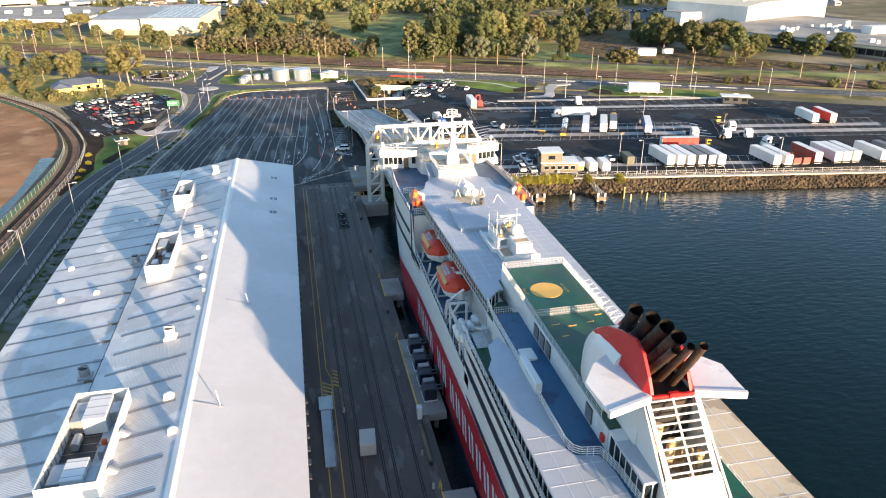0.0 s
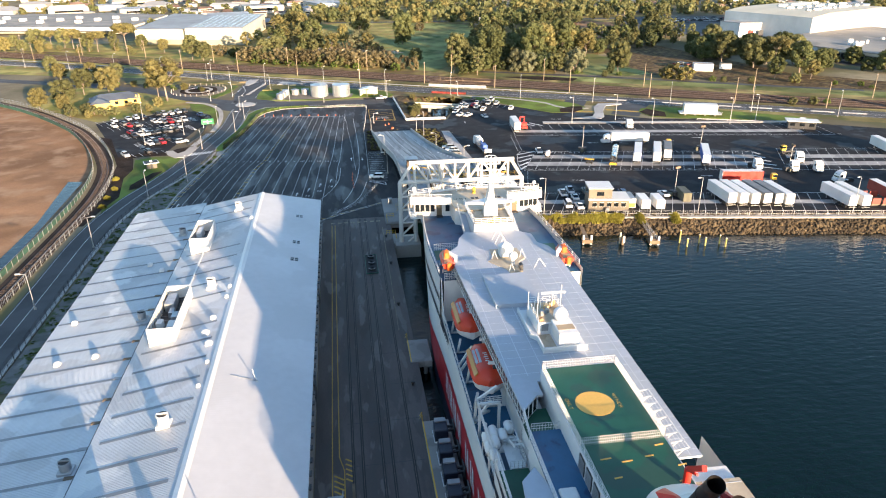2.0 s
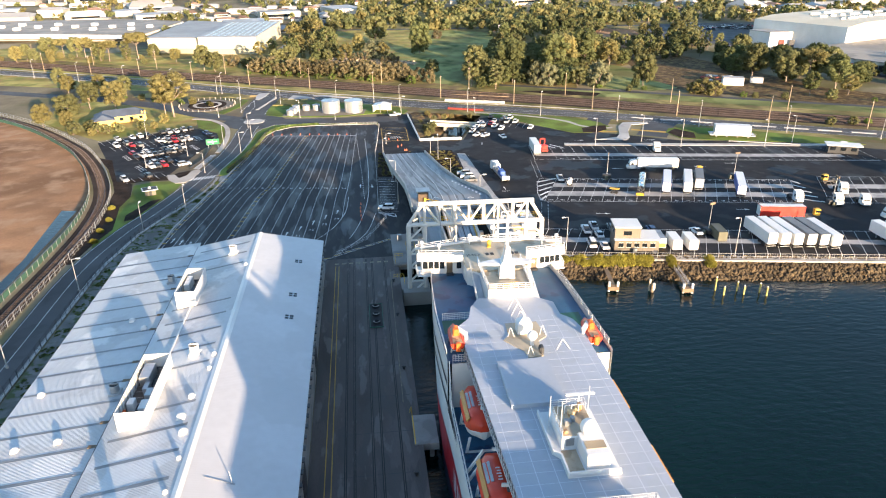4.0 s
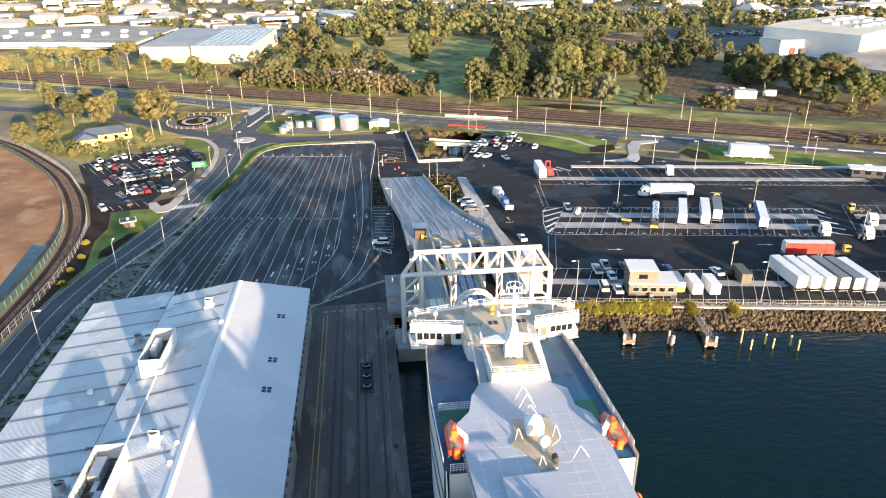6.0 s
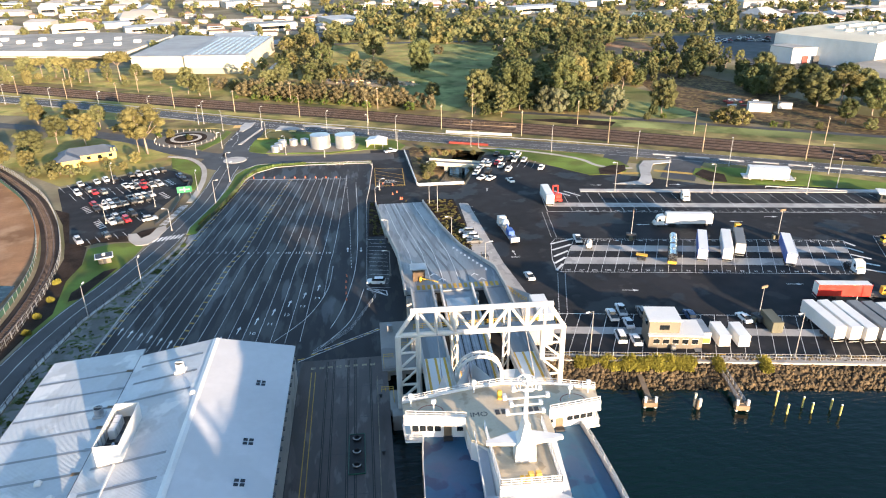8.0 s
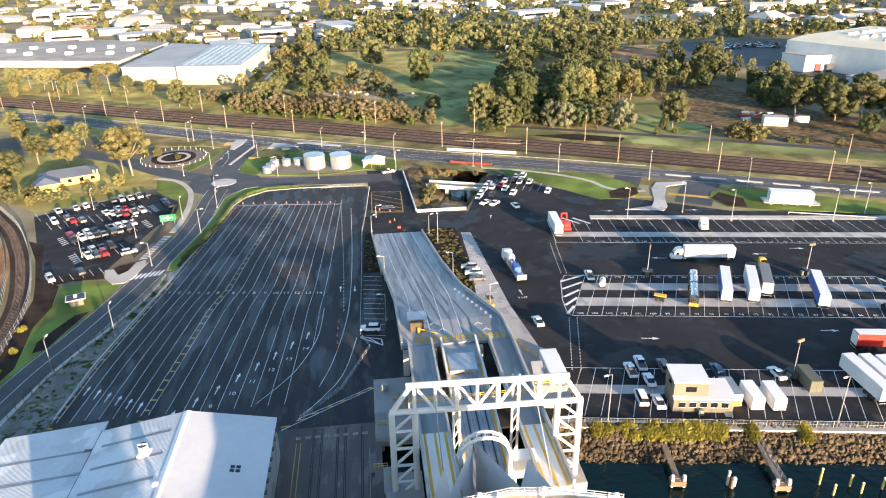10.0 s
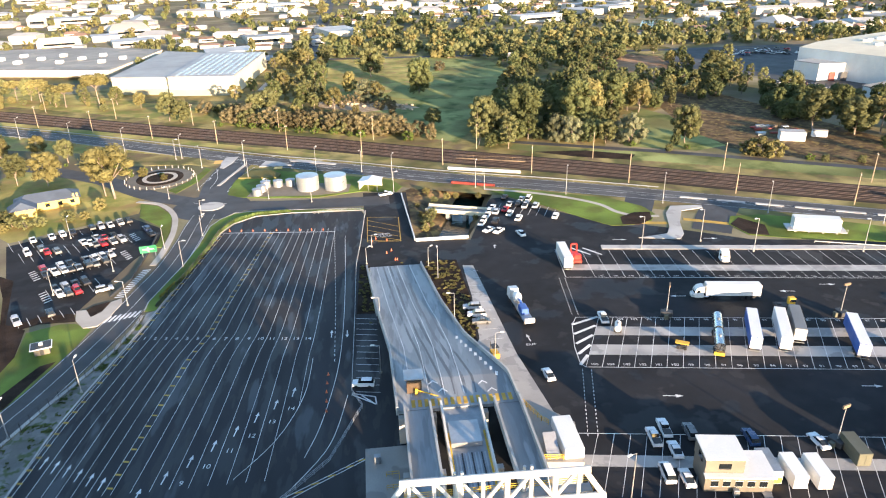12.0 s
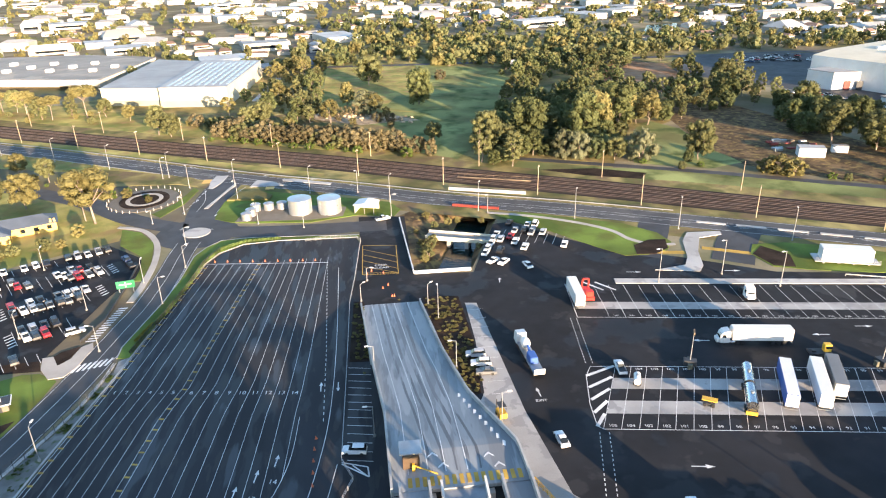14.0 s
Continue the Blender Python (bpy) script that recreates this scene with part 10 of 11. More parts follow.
for k, x, y, h, w in (("gum_d", 160.5, 392, 17, 14), ("dark_b", 155, 390, 5, 5), ("wattle", 182, 367, 8, 12), ("wattle", 187, 364, 7, 11), ("wattle", 178, 370, 6, 8), ("gum_d", 22, 595, 20, 21), ("dark_a", 50.5, 530, 22, 18), ("gum_d", 51.3, 445, 9, 10), ("bush_a", 72, 610, 7, 10), ("pale", 19, 513, 12, 19), ("gum_c", 8, 530, 15, 10), ("bush_a", 42, 426, 8, 8), ("bush_a", 47, 420, 8, 7), ("bush_c", 36, 420, 4, 8)):
    tree(k, x, y, height=h, width=w)
FIELD = [(-8, 690), (60, 684), (112, 650), (118, 600), (98, 545), (86, 499), (73, 456), (64, 434), (56, 415), (42, 428), (37, 452), (30, 480), (6, 500), (2, 525), (-6, 560)]
PARK = [(150, 448), (158, 452), (172, 444), (170, 409), (175, 387), (160, 382), (144, 389), (142, 402), (146, 424)]
GAP = [(128, 545), (150, 550), (156, 590), (132, 585)]
WOODS = ("gum_a", "gum_b", "gum_c", "gum_d", "slim", "gum_a", "dark_a", "dark_b", "dark_a")
WOOD_R = [(112, 655), (130, 672), (219, 673), (231, 650), (188, 590), (182, 526), (175, 452), (165, 458), (140, 440), (136, 404), (100, 408), (72, 400), (68, 424), (90, 498), (116, 580)]
scatter([(166, 462), (184, 526), (190, 596), (236, 655), (262, 640), (262, 600), (240, 570), (255, 545), (240, 505), (205, 475)], 46, WOODS, 0.34, 0.72, 5.5, ([(180, 560), (197, 532), (234, 546), (248, 640), (226, 650), (188, 640)],))
scatter(WOOD_R, 200, WOODS, 0.34, 0.7, 4.8, (FIELD, PARK, GAP))
scatter([(72, 402), (100, 410), (134, 404), (140, 436), (150, 470), (120, 500), (92, 496), (76, 440)], 60, ("dark_b", "dark_a", "bush_b", "dark_b", "gum_b"), 0.3, 0.62, 3.6, (FIELD, PARK))
scatter([(-58, 505), (-40, 486), (-22, 474), (0, 474), (4, 480), (-8, 525), (-12, 690), (-46, 690), (-52, 560)], 62, ("gum_a", "gum_c", "gum_c", "gum_d", "gum_b", "open_gum", "wattle"), 0.4, 0.78, 5.0, (FIELD,))
scatter([(-6, 500), (30, 470), (40, 500), (30, 524), (0, 535)], 14, ("gum_c", "bush_a", "bush_b", "wattle", "bush_a"), 0.5, 0.85, 5.0)
scatter([(-75, 500), (-50, 492), (-22, 466), (16, 446), (36, 432), (38, 424), (-16, 456), (-48, 480), (-72, 494)], 46, ("bush_a", "bush_a", "bush_a", "bush_b", "bush_b"), 0.8, 1.2, 3.0)
scatter([(-240, 560), (-150, 545), (-120, 540), (-128, 528), (-60, 500), (-58, 492), (-120, 512), (-240, 535)], 20, ("gum_c", "gum_a", "bush_b", "wattle"), 0.5, 0.8, 5.0)
scatter([(225, 400), (290, 372), (330, 340), (330, 380), (296, 412), (290, 452), (262, 480), (230, 470)], 40, ("gum_d", "dark_b", "dark_a", "bush_b", "bush_b"), 0.5, 0.8, 6)
scatter([(170, 456), (200, 462), (262, 500), (262, 560), (212, 556), (165, 556)], 18, ("gum_d", "dark_b", "gum_a", "bush_b", "slim"), 0.5, 0.85, 7.0)
scatter([(-330, 470), (-150, 412), (-110, 405), (-125, 425), (-330, 515)], 10, ("gum_c", "bush_b", "gum_a"), 0.5, 0.7, 9.0)
scatter([(-130, 410), (-60, 372), (-62, 380), (-120, 418)], 14, ("bush_c", "wattle"), 0.4, 0.7, 4.0)
scatter([(130, 388), (230, 342), (340, 292), (340, 302), (235, 350), (140, 396)], 16, ("bush_c", "bush_b"), 0.5, 0.9, 4.0)
scatter([(200, 300), (300, 250), (330, 240), (300, 262), (215, 308)], 10, ("bush_c", "bush_b"), 0.5, 0.9, 4.0)

wood = thing("wood", "dense olive-green woodland of mixed gum trees", "woods", (0, 0, 0))
tagged(wood, kind="stuff")
for mat, sh in MASS.items():
    tagged(part("trunk" if "bark" in mat else "crown", sh, "bark" if "bark" in mat else mat, wood), kind="stuff")

# ---- town and industry beyond ----
def shed_block(name, label, pts, h, wall="clad_cream", roof="roof_pale", group="", ridge=0.0, category="warehouse"):
    v = thing(name, label, category, (0, 0, 0), group=group)
    part("wall", Shape().prism(pts, 0, h), wall, v)
    cx_, cy_ = sum(p[0] for p in pts) / len(pts), sum(p[1] for p in pts) / len(pts)
    over = [(cx_ + (x - cx_) * 1.012, cy_ + (y - cy_) * 1.012) for x, y in pts]
    part("roof", Shape().prism(over, h, h + 0.5), roof, v)
    return v


fw = shed_block("distribution_shed", "large cream distribution shed with skylights in its pale roof", [(-105, 553), (-64, 547.5), (-57, 650), (-100, 664)], 11.6, "clad_cream", "roof_pale")
part("wall", Shape().prism([(-143, 565), (-106, 558), (-101, 664), (-138, 682)], 0, 10.6), "clad_cream", fw, "cream lower section")
part("roof", Shape().prism([(-143.5, 564), (-105.6, 557), (-100.6, 665), (-138.5, 683)], 10.6, 11.0), "roof_pale", fw)
part("base_band", Shape().prism([(-105.2, 552.8), (-63.8, 547.3), (-63.7, 548.4), (-105.1, 553.9)], 0, 4.0), "clad_olive", fw, "olive lower band of the wall")
part("base_band", Shape().prism([(-143.2, 564.8), (-106.1, 557.8), (-106.0, 559.0), (-143.1, 566.0)], 0, 3.6), "clad_olive", fw, "olive lower band of the wall")
for i in range(9):
    x = -101 + i * 4.4
    part("skylight", Shape().prism([(x, 556), (x + 1.8, 555.8), (x + 6.4, 648), (x + 4.6, 648.5)], 12.1, 12.18), "solar", fw, "blue-grey skylight strip")
part("loading_ramp", Shape().prism([(-52, 560), (-48.5, 560), (-42, 640), (-46, 642)], 0, 0.4), "concrete_pale", fw)
FA, FB, FC, FD = (308.5, 546.0), (339.3, 481.6), (452.0, 535.0), (421.0, 600.0)
rw = thing("white_factory", "very large white factory with a low pitched cream roof", "warehouse", (0, 0, 0))
part("wall", Shape().prism([FA, FB, FC, FD], 0, 17.2), "white", rw)
part("roof", Shape().add([(*FA, 17.25), (*FB, 17.25), (*FC, 17.25), (*FD, 17.25), (327, 554.8, 19.2), (357.8, 490.4, 19.2), (433.5, 526.2, 19.2), (402.5, 591.2, 19.2)], [(0, 1, 5, 4), (4, 5, 6, 7), (6, 2, 3, 7), (1, 2, 6, 5), (3, 0, 4, 7)]), "clad_cream", rw, "low cream roof")
for i in range(22):
    x, y = 352 + (i % 8) * 9 + rng.uniform(-3, 3), 510 + (i % 8) * 4.2 + (i // 8) * 18
    part("roof_unit", Shape().soft_box(x, x + rng.uniform(2, 8), y, y + 2.5, 19.2, 20.6, 0.2), rng.choice(("white", "galv")), rw, "roof vent")
part("annex", Shape().prism([(298.5, 533), (305.8, 517.5), (331.5, 516.0), (326, 520), (313, 537)], 0, 10.5), "white", rw, "white annex")
part("annex_roof", Shape().prism([(298, 533.4), (305.5, 517), (332, 515.4), (326.6, 520.4), (313, 538)], 10.5, 10.9), "roof_pale", rw)
for x, y in ((313, 516.4), (320, 514.7)):
    part("door", Shape().prism([(x, y), (x + 3.5, y - 0.85), (x + 3.6, y - 0.5), (x + 0.1, y + 0.35)], 0, 5.5), "dark" if x > 315 else "rust_red", rw, "tall loading door")
LA, LB, LC, LD, LE = (299.7, 466.0), (302.6, 419.5), (350.0, 313.0), (462.0, 362.0), (410.0, 510.0)
rw2 = shed_block("long_factory", "long low factory with dark window bands and a grey roof", [LA, LB, LC, LD, LE], 6.4, "town_wall", "roof_flat")
part("white_wall", Shape().prism([(299.3, 466), (302.2, 419.3), (302.6, 419.5), (299.7, 466.2)], 0, 6.9), "white", rw2, "white end wall")
part("red_door", Shape().prism([(301.9, 421.5), (302.1, 419.6), (302.3, 419.6), (302.1, 421.5)], 0, 4), "red", rw2, "red door")
for i in range(24):
    k0, k1 = (i + 0.06) / 24, (i + 0.94) / 24
    (xa, ya), (xb, yb) = [(LB[0] + (LC[0] - LB[0]) * k - 0.25, LB[1] + (LC[1] - LB[1]) * k - 0.1) for k in (k0, k1)]
    part("window", Shape().beam((xa, ya, 3.0), (xb, yb, 3.0), 0.3, 3.4), "glass", rw2, "dark factory window")
part("fascia", Shape().beam((LB[0] - 0.3, LB[1], 5.9), (LC[0] - 0.3, LC[1], 5.9), 0.5, 1.5), "clad_cream", rw2, "cream roof edge")
for i in range(46):
    k, d = rng.random(), rng.uniform(4, 100)
    x, y = LB[0] + (LC[0] - LB[0]) * k + d * 0.92, LB[1] + (LC[1] - LB[1]) * k + d * 0.40
    w = rng.uniform(1.2, 4.5)
    part("roof_unit", Shape().soft_box(x, x + w, y, y + rng.uniform(1.2, 3), 6.8, rng.uniform(8, 9.6), 0.25), rng.choice(("white", "white", "galv")), rw2, "white rooftop unit")
part("roof_house", Shape().soft_box(372, 390, 395, 404, 6.8, 11.5, 0.2), "white", rw2, "white plant room on the roof")
lw = shed_block("long_white_shed", "long flat-roofed shed with a white fascia and dark roof", [(-330, 668), (-247, 652), (-168, 634), (-158, 742), (-225, 772), (-340, 772)], 4.6, "town_wall", "roof_flat")
part("fascia", Shape().beam((-330, 667, 4.2), (-247, 651, 4.2), 0.6, 2.0).beam((-247, 651, 4.2), (-167.5, 633, 4.2), 0.6, 2.0).beam((-167.5, 633, 4.2), (-157.5, 742, 4.2), 0.6, 1.6), "white", lw, "white fascia along the roof edge")
part("awning", Shape().prism([(-330, 655), (-172, 624), (-168, 633), (-330, 667)], 3.4, 3.7), "white", lw, "white awning")
for i in range(14):
    part("roof_unit", Shape().soft_box(-320 + i * 11, -315 + i * 11, 690 - i * 1.5 + (i % 3) * 18, 695 - i * 1.5 + (i % 3) * 18, 5.0, 7.4, 0.2), "white", lw, "white rooftop unit")
park_ = ground_sheet("factory_yard", [(236, 600), (280, 540), (292, 500), (290, 420), (345, 300), (480, 330), (480, 662), (282, 668)], -0.045, "asphalt_mid", "grey factory yard", "pavement")
for i in range(60):
    x, y = rng.uniform(300, 370), rng.uniform(625, 655)
    park(*any_car(), x, y, 30)
for i in range(34):
    park(*any_car(), rng.uniform(276, 296), rng.uniform(478, 520), 20)
ds = shed_block("depot_shed", "small white depot shed beyond the railway", [(204, 388), (214, 384.5), (216, 390), (206, 393.6)], 3.6, "white", "roof_pale", category="shed")
ds2 = shed_block("site_cabin", "small white site cabin", [(222, 392), (228, 389.6), (229, 392), (223, 394.4)], 2.6, "white", "roof_pale", category="cabin")
for i in range(16):
    x, y = rng.uniform(196, 222), rng.uniform(396, 414)
    solo("timber_stack", Shape().box(x, x + rng.uniform(2, 5), y, y + rng.uniform(1, 2), -0.05, rng.uniform(0.4, 1.2)), rng.choice(("timber", "rust_red", "galv")), "stack of timber and steel on the ground", "stack", "stacks")
ground_sheet("excavated_ground", [(178, 560), (196, 532), (234, 544), (250, 640), (226, 660), (186, 640)], -0.04, "dirt", "reddish excavated earth", "ground")
ground_sheet("far_pond", [(306, 826), (333, 815), (352, 850), (380, 910), (340, 900)], -0.02, "water", "distant pond", "water")
ground_sheet("quarry_stone", [(-16, 519), (-9, 501), (16, 484), (34, 488), (48, 489), (35, 504), (10, 516)], -0.012, "rubble", "pale tan rubble strip at the edge of the field", "ground")
for i in range(90):
    x = rng.uniform(-14, 44)
    y = 509 - x * 0.42 + rng.uniform(-8, 7)
    solo("boulder", Shape().ball((x, y, 0.2), rng.uniform(0.6, 1.4), rng.uniform(0.6, 1.2), rng.uniform(0.4, 0.9), 6, 4), "rubble", "tan boulder in the rubble strip", "boulder", "boulders") if i < 60 else None


def far_house(x, y, w, d, h, turn, roof, gable):
    v = thing("far_building", "distant %s building with a %s roof" % ("low" if h < 4 else "industrial", "pale" if roof == "roof_pale" else "tiled"), "building", (x, y, -0.06), turn, "far buildings")
    part("wall", Shape().box(-w / 2, w / 2, -d / 2, d / 2, 0, h), "town_wall", v)
    if gable:
        part("roof", Shape().add([(-w / 2 - 0.5, -d / 2 - 0.5, h), (w / 2 + 0.5, -d / 2 - 0.5, h), (w / 2 + 0.5, d / 2 + 0.5, h), (-w / 2 - 0.5, d / 2 + 0.5, h), (-w / 2 + d * 0.2, 0, h + d * 0.22), (w / 2 - d * 0.2, 0, h + d * 0.22)], [(0, 1, 5, 4), (1, 2, 5), (2, 3, 4, 5), (3, 0, 4)]), roof, v)
    else:
        part("roof", Shape().box(-w / 2 - 0.3, w / 2 + 0.3, -d / 2 - 0.3, d / 2 + 0.3, h, h + 0.4), roof, v)
    part("window_band", Shape().box(-w * 0.35, w * 0.35, -d / 2 - 0.05, -d / 2, h * 0.35, h * 0.7), "glass", v)
    return v


TAKEN = [(-101, 610, 70), (330, 480, 60), (380, 565, 95), (380, 420, 85), (-235, 700, 85)]


def free(x, y, r):
    return all(math.hypot(x - a, y - b) > r + c for a, b, c in TAKEN)


made = 0
for i in range(6000):
    if made >= 200:
        break
    y = 640 + 900 * rng.random() ** 1.3
    x = rng.uniform(-0.85 * y - 60, 0.78 * y + 60)
    left = x < -20 - (y - 640) * 0.02
    mid = -20 <= x < 300 and y < 900
    if mid and rng.random() > 0.02:
        continue
    if inside((x, y), FIELD) or (x > 200 and y < 720 and x < 500):
        continue
    big = rng.random() < (0.5 if left else 0.25)
    w, d, h = (rng.uniform(22, 60), rng.uniform(16, 36), rng.uniform(5, 8)) if big else (rng.uniform(10, 17), rng.uniform(8, 12), 3.2)
    if not free(x, y, max(w, d) * 0.55):
        continue
    TAKEN.append((x, y, max(w, d) * 0.55))
    far_house(x, y, w, d, h, rng.choice((22, 22, 112, 15)), "roof_pale" if (big or rng.random() < 0.45) else "roof_brown", not big or rng.random() < 0.3)
    made += 1

# more roofs than one could count, out to the edge of the town
r3 = random.Random(41)
wall_sh, pale_sh, tile_sh = Shape(), Shape(), Shape()
made = 0
for i in range(20000):
    if made >= 950:
        break
    y = 760 + 1700 * r3.random() ** 1.25
    x = r3.uniform(-0.8 * y - 60, 0.78 * y + 60)
    if (-20 <= x < 420 and y < 1000 and r3.random() > 0.03) or abs(x + 20 + (y - 700) * 0.04) < 14:
        continue
    big = r3.random() < (0.5 if x < 0 else 0.3)
    w, d, h = (r3.uniform(18, 55), r3.uniform(14, 34), r3.uniform(4, 8)) if big else (r3.uniform(10, 17), r3.uniform(8, 12), 3.2)
    if not free(x, y, max(w, d) * 0.5):
        continue
    TAKEN.append((x, y, max(w, d) * 0.5))
    made += 1
    wall_sh.box(x - w / 2, x + w / 2, y - d / 2, y + d / 2, -0.06, h)
    (pale_sh if big or r3.random() < 0.5 else tile_sh).add([(x - w / 2 - 0.4, y - d / 2 - 0.4, h), (x + w / 2 + 0.4, y - d / 2 - 0.4, h), (x + w / 2 + 0.4, y + d / 2 + 0.4, h), (x - w / 2 - 0.4, y + d / 2 + 0.4, h), (x - w / 2 + d * 0.2, y, h + d * 0.12), (x + w / 2 - d * 0.2, y, h + d * 0.12)], [(0, 1, 5, 4), (1, 2, 5), (2, 3, 4, 5), (3, 0, 4)])
town = thing("far_town", "distant pale and tiled roofs of the town", "buildings", (0, 0, 0))
tagged(town, kind="stuff")
for name, sh_, mat in (("wall", wall_sh, "town_wall"), ("roof", pale_sh, "roof_pale"), ("roof", tile_sh, "roof_brown")):
    tagged(part(name, sh_, mat, town), kind="stuff")

# far woods: masses of small trees between the roofs, in three greens
r2 = random.Random(77)
crowns, trunk_sh = {"leaf_olive": Shape(), "leaf_green": Shape(), "leaf_gold": Shape()}, Shape()
count = 0
for i in range(30000):
    if count >= 2900:
        break
    y = 668 + 1700 * r2.random() ** 1.6
    x = r2.uniform(-0.8 * y - 60, 0.78 * y + 60)
    dens = 1.0 if -10 < x < 330 and y < 1000 else (0.4 if x < 0 else 0.75)
    if r2.random() > dens or inside((x, y), FIELD) or not free(x, y, 2.0) or (x > 230 and y < 690 and x < 480):
        continue
    if 300 < x < 385 and 810 < y < 915:
        continue
    count += 1
    h = r2.uniform(5, 12)
    sp = h * r2.uniform(0.42, 0.62)
    cr = crowns[r2.choice(("leaf_olive", "leaf_olive", "leaf_green", "leaf_gold"))]
    for k in range(r2.randint(7, 10)):
        a, q = r2.uniform(0, 6.28), math.sqrt(r2.random()) * sp * 0.8
        c = Vector((x + q * math.cos(a), y + q * math.sin(a), h * r2.uniform(0.16, 0.8)))
        s0 = sp * r2.uniform(0.36, 0.55)
        for m_ in range(12):
            d = Vector((r2.gauss(0, 1), r2.gauss(0, 1), r2.gauss(0, 0.8)))
            d.normalize()
            p = c + d * s0 * 0.8
            u = d.orthogonal().normalized()
            u.rotate(Matrix.Rotation(r2.uniform(0, 6.28), 3, d))
            w_ = d.cross(u)
            e = s0 * r2.uniform(0.38, 0.62)
            cr.add([p - u * e, p - w_ * e * 0.9, p + u * e, p + w_ * e + d * 0.2], [(0, 1, 2, 3)])
    trunk_sh.rod((x, y, -0.1), (x, y, h * 0.5), 0.25, 0.15, 4, False)
woods = thing("far_woods", "distant olive-green gum trees among roofs", "woods", (0, 0, 0))
tagged(woods, kind="stuff")
for key, cr in crowns.items():
    tagged(part("crown", cr, key, woods), kind="stuff")
tagged(part("trunk", trunk_sh, "bark", woods), kind="stuff")
# a straight distant street and a park road
for name, line, w in (("road_street", [(-22, 700), (-27, 780), (-33, 1290), (-40, 2000)], 14), ("road_park", [(-60, 690), (75, 680), (173, 679), (232, 673), (376, 672), (480, 676)], 9), ("road_railside", [(84, 408), (150, 378), (200, 352), (260, 322)], 4.5)):
    s = Shape()
    s.strip(smooth_line(line), w, -0.02)
    solo(name, s, "asphalt_mid", "distant asphalt street", "road", kind="structure")

# ---- rock shore, shrubs, jetties and piles ----
def shore_xy(s):
    """a point s metres along the shore from its west end, and how it runs."""
    pts = SHORE[1:4]
    for (x0, y0), (x1, y1) in zip(pts, pts[1:]):
        d = math.hypot(x1 - x0, y1 - y0)
        if s <= d:
            return x0 + (x1 - x0) * s / d, y0 + (y1 - y0) * s / d, (x1 - x0) / d, (y1 - y0) / d
        s -= d
    return x1, y1, (x1 - x0) / d, (y1 - y0) / d


bed = Shape()
rows = []
for s in range(-3, 378, 5):
    x, y, dx, dy = shore_xy(max(0, s)) if s >= 0 else (43.0, 186, 0.99, -0.14)
    rows.append([(x + dy * 0.2, y - dx * 0.2, -0.06), (x + dy * 3.2, y - dx * 3.2, -1.2), (x + dy * 7.8, y - dx * 7.8, -3.8)])
bed.loft(rows, closed=False, caps=False)
bank_ = solo("rock_bank", bed, "rock", "sloping bank of dark basalt rocks", "rock bank", kind="structure")


def rock_shape(seed, s=1.0):
    r = random.Random(seed)
    sh = Shape().ball((0, 0, 0), 0.5 * s, 0.42 * s, 0.36 * s, 6, 4)
    sh.v = [(x * r.uniform(0.75, 1.25), y * r.uniform(0.75, 1.25), z * r.uniform(0.8, 1.25)) for x, y, z in sh.v]
    sh.s = [False] * len(sh.s)
    return sh


ROCKS = [rock_shape(i).mesh("rock") for i in range(6)]
for me in ROCKS:
    me.materials.append(M["rock"])
rr = random.Random(12)
rest = Shape()
named = 0
for k in range(6200):
    s = rr.uniform(-2, 165)
    q = rr.uniform(0.0, 7.4)
    x, y, dx, dy = shore_xy(max(0, s))
    x += min(0, s)
    z = -1.2 * q / 3.2 if q < 3.2 else -1.2 - 2.6 * (q - 3.2) / 4.6
    px, py = x + dy * q + 0.0, y - dx * q
    size = rr.choice((0.5, 0.6, 0.7, 0.8, 1.15)) * rr.uniform(0.75, 1.15)
    if s < 42 and named < 300:
        named += 1
        ob = new("rock", ROCKS[rr.randrange(6)])
        ob.parent = bank_
        ob.location = (px, py, z + 0.15)
        ob.rotation_euler = (rr.uniform(0, 6), rr.uniform(0, 6), rr.uniform(0, 6))
        ob.scale = (size, size, size)
    else:
        t_ = rock_shape(rr.randrange(40), size)
        e = Euler((rr.uniform(0, 6), rr.uniform(0, 6), rr.uniform(0, 6))).to_matrix()
        rest.add([tuple(e @ Vector(v) + Vector((px, py, z + 0.15))) for v in t_.v], t_.f)
tagged(part("rocks", rest, "rock", bank_), kind="stuff")


def shrub_mesh(seed, s):
    r = random.Random(seed)
    sh = Shape()
    for k in range(140):
        a, q = r.uniform(0, 6.28), math.sqrt(r.random()) * s
        x, y = q * math.cos(a), q * math.sin(a) * 0.8
        h = s * r.uniform(0.5, 1.0) * (1 - 0.5 * (q / s) ** 2)
        w = 0.12
        dx, dy = r.uniform(-0.25, 0.25), r.uniform(-0.25, 0.25)
        b = r.uniform(0, 3.14)
        sh.add([(x - w * math.cos(b), y - w * math.sin(b), h * 0.2), (x + w * math.cos(b), y + w * math.sin(b), h * 0.2), (x + dx + w * 0.7 * math.cos(b), y + dy + w * 0.7 * math.sin(b), h), (x + dx - w * 0.7 * math.cos(b), y + dy - w * 0.7 * math.sin(b), h)], [(0, 1, 2, 3)])
    return sh.mesh("shrub")


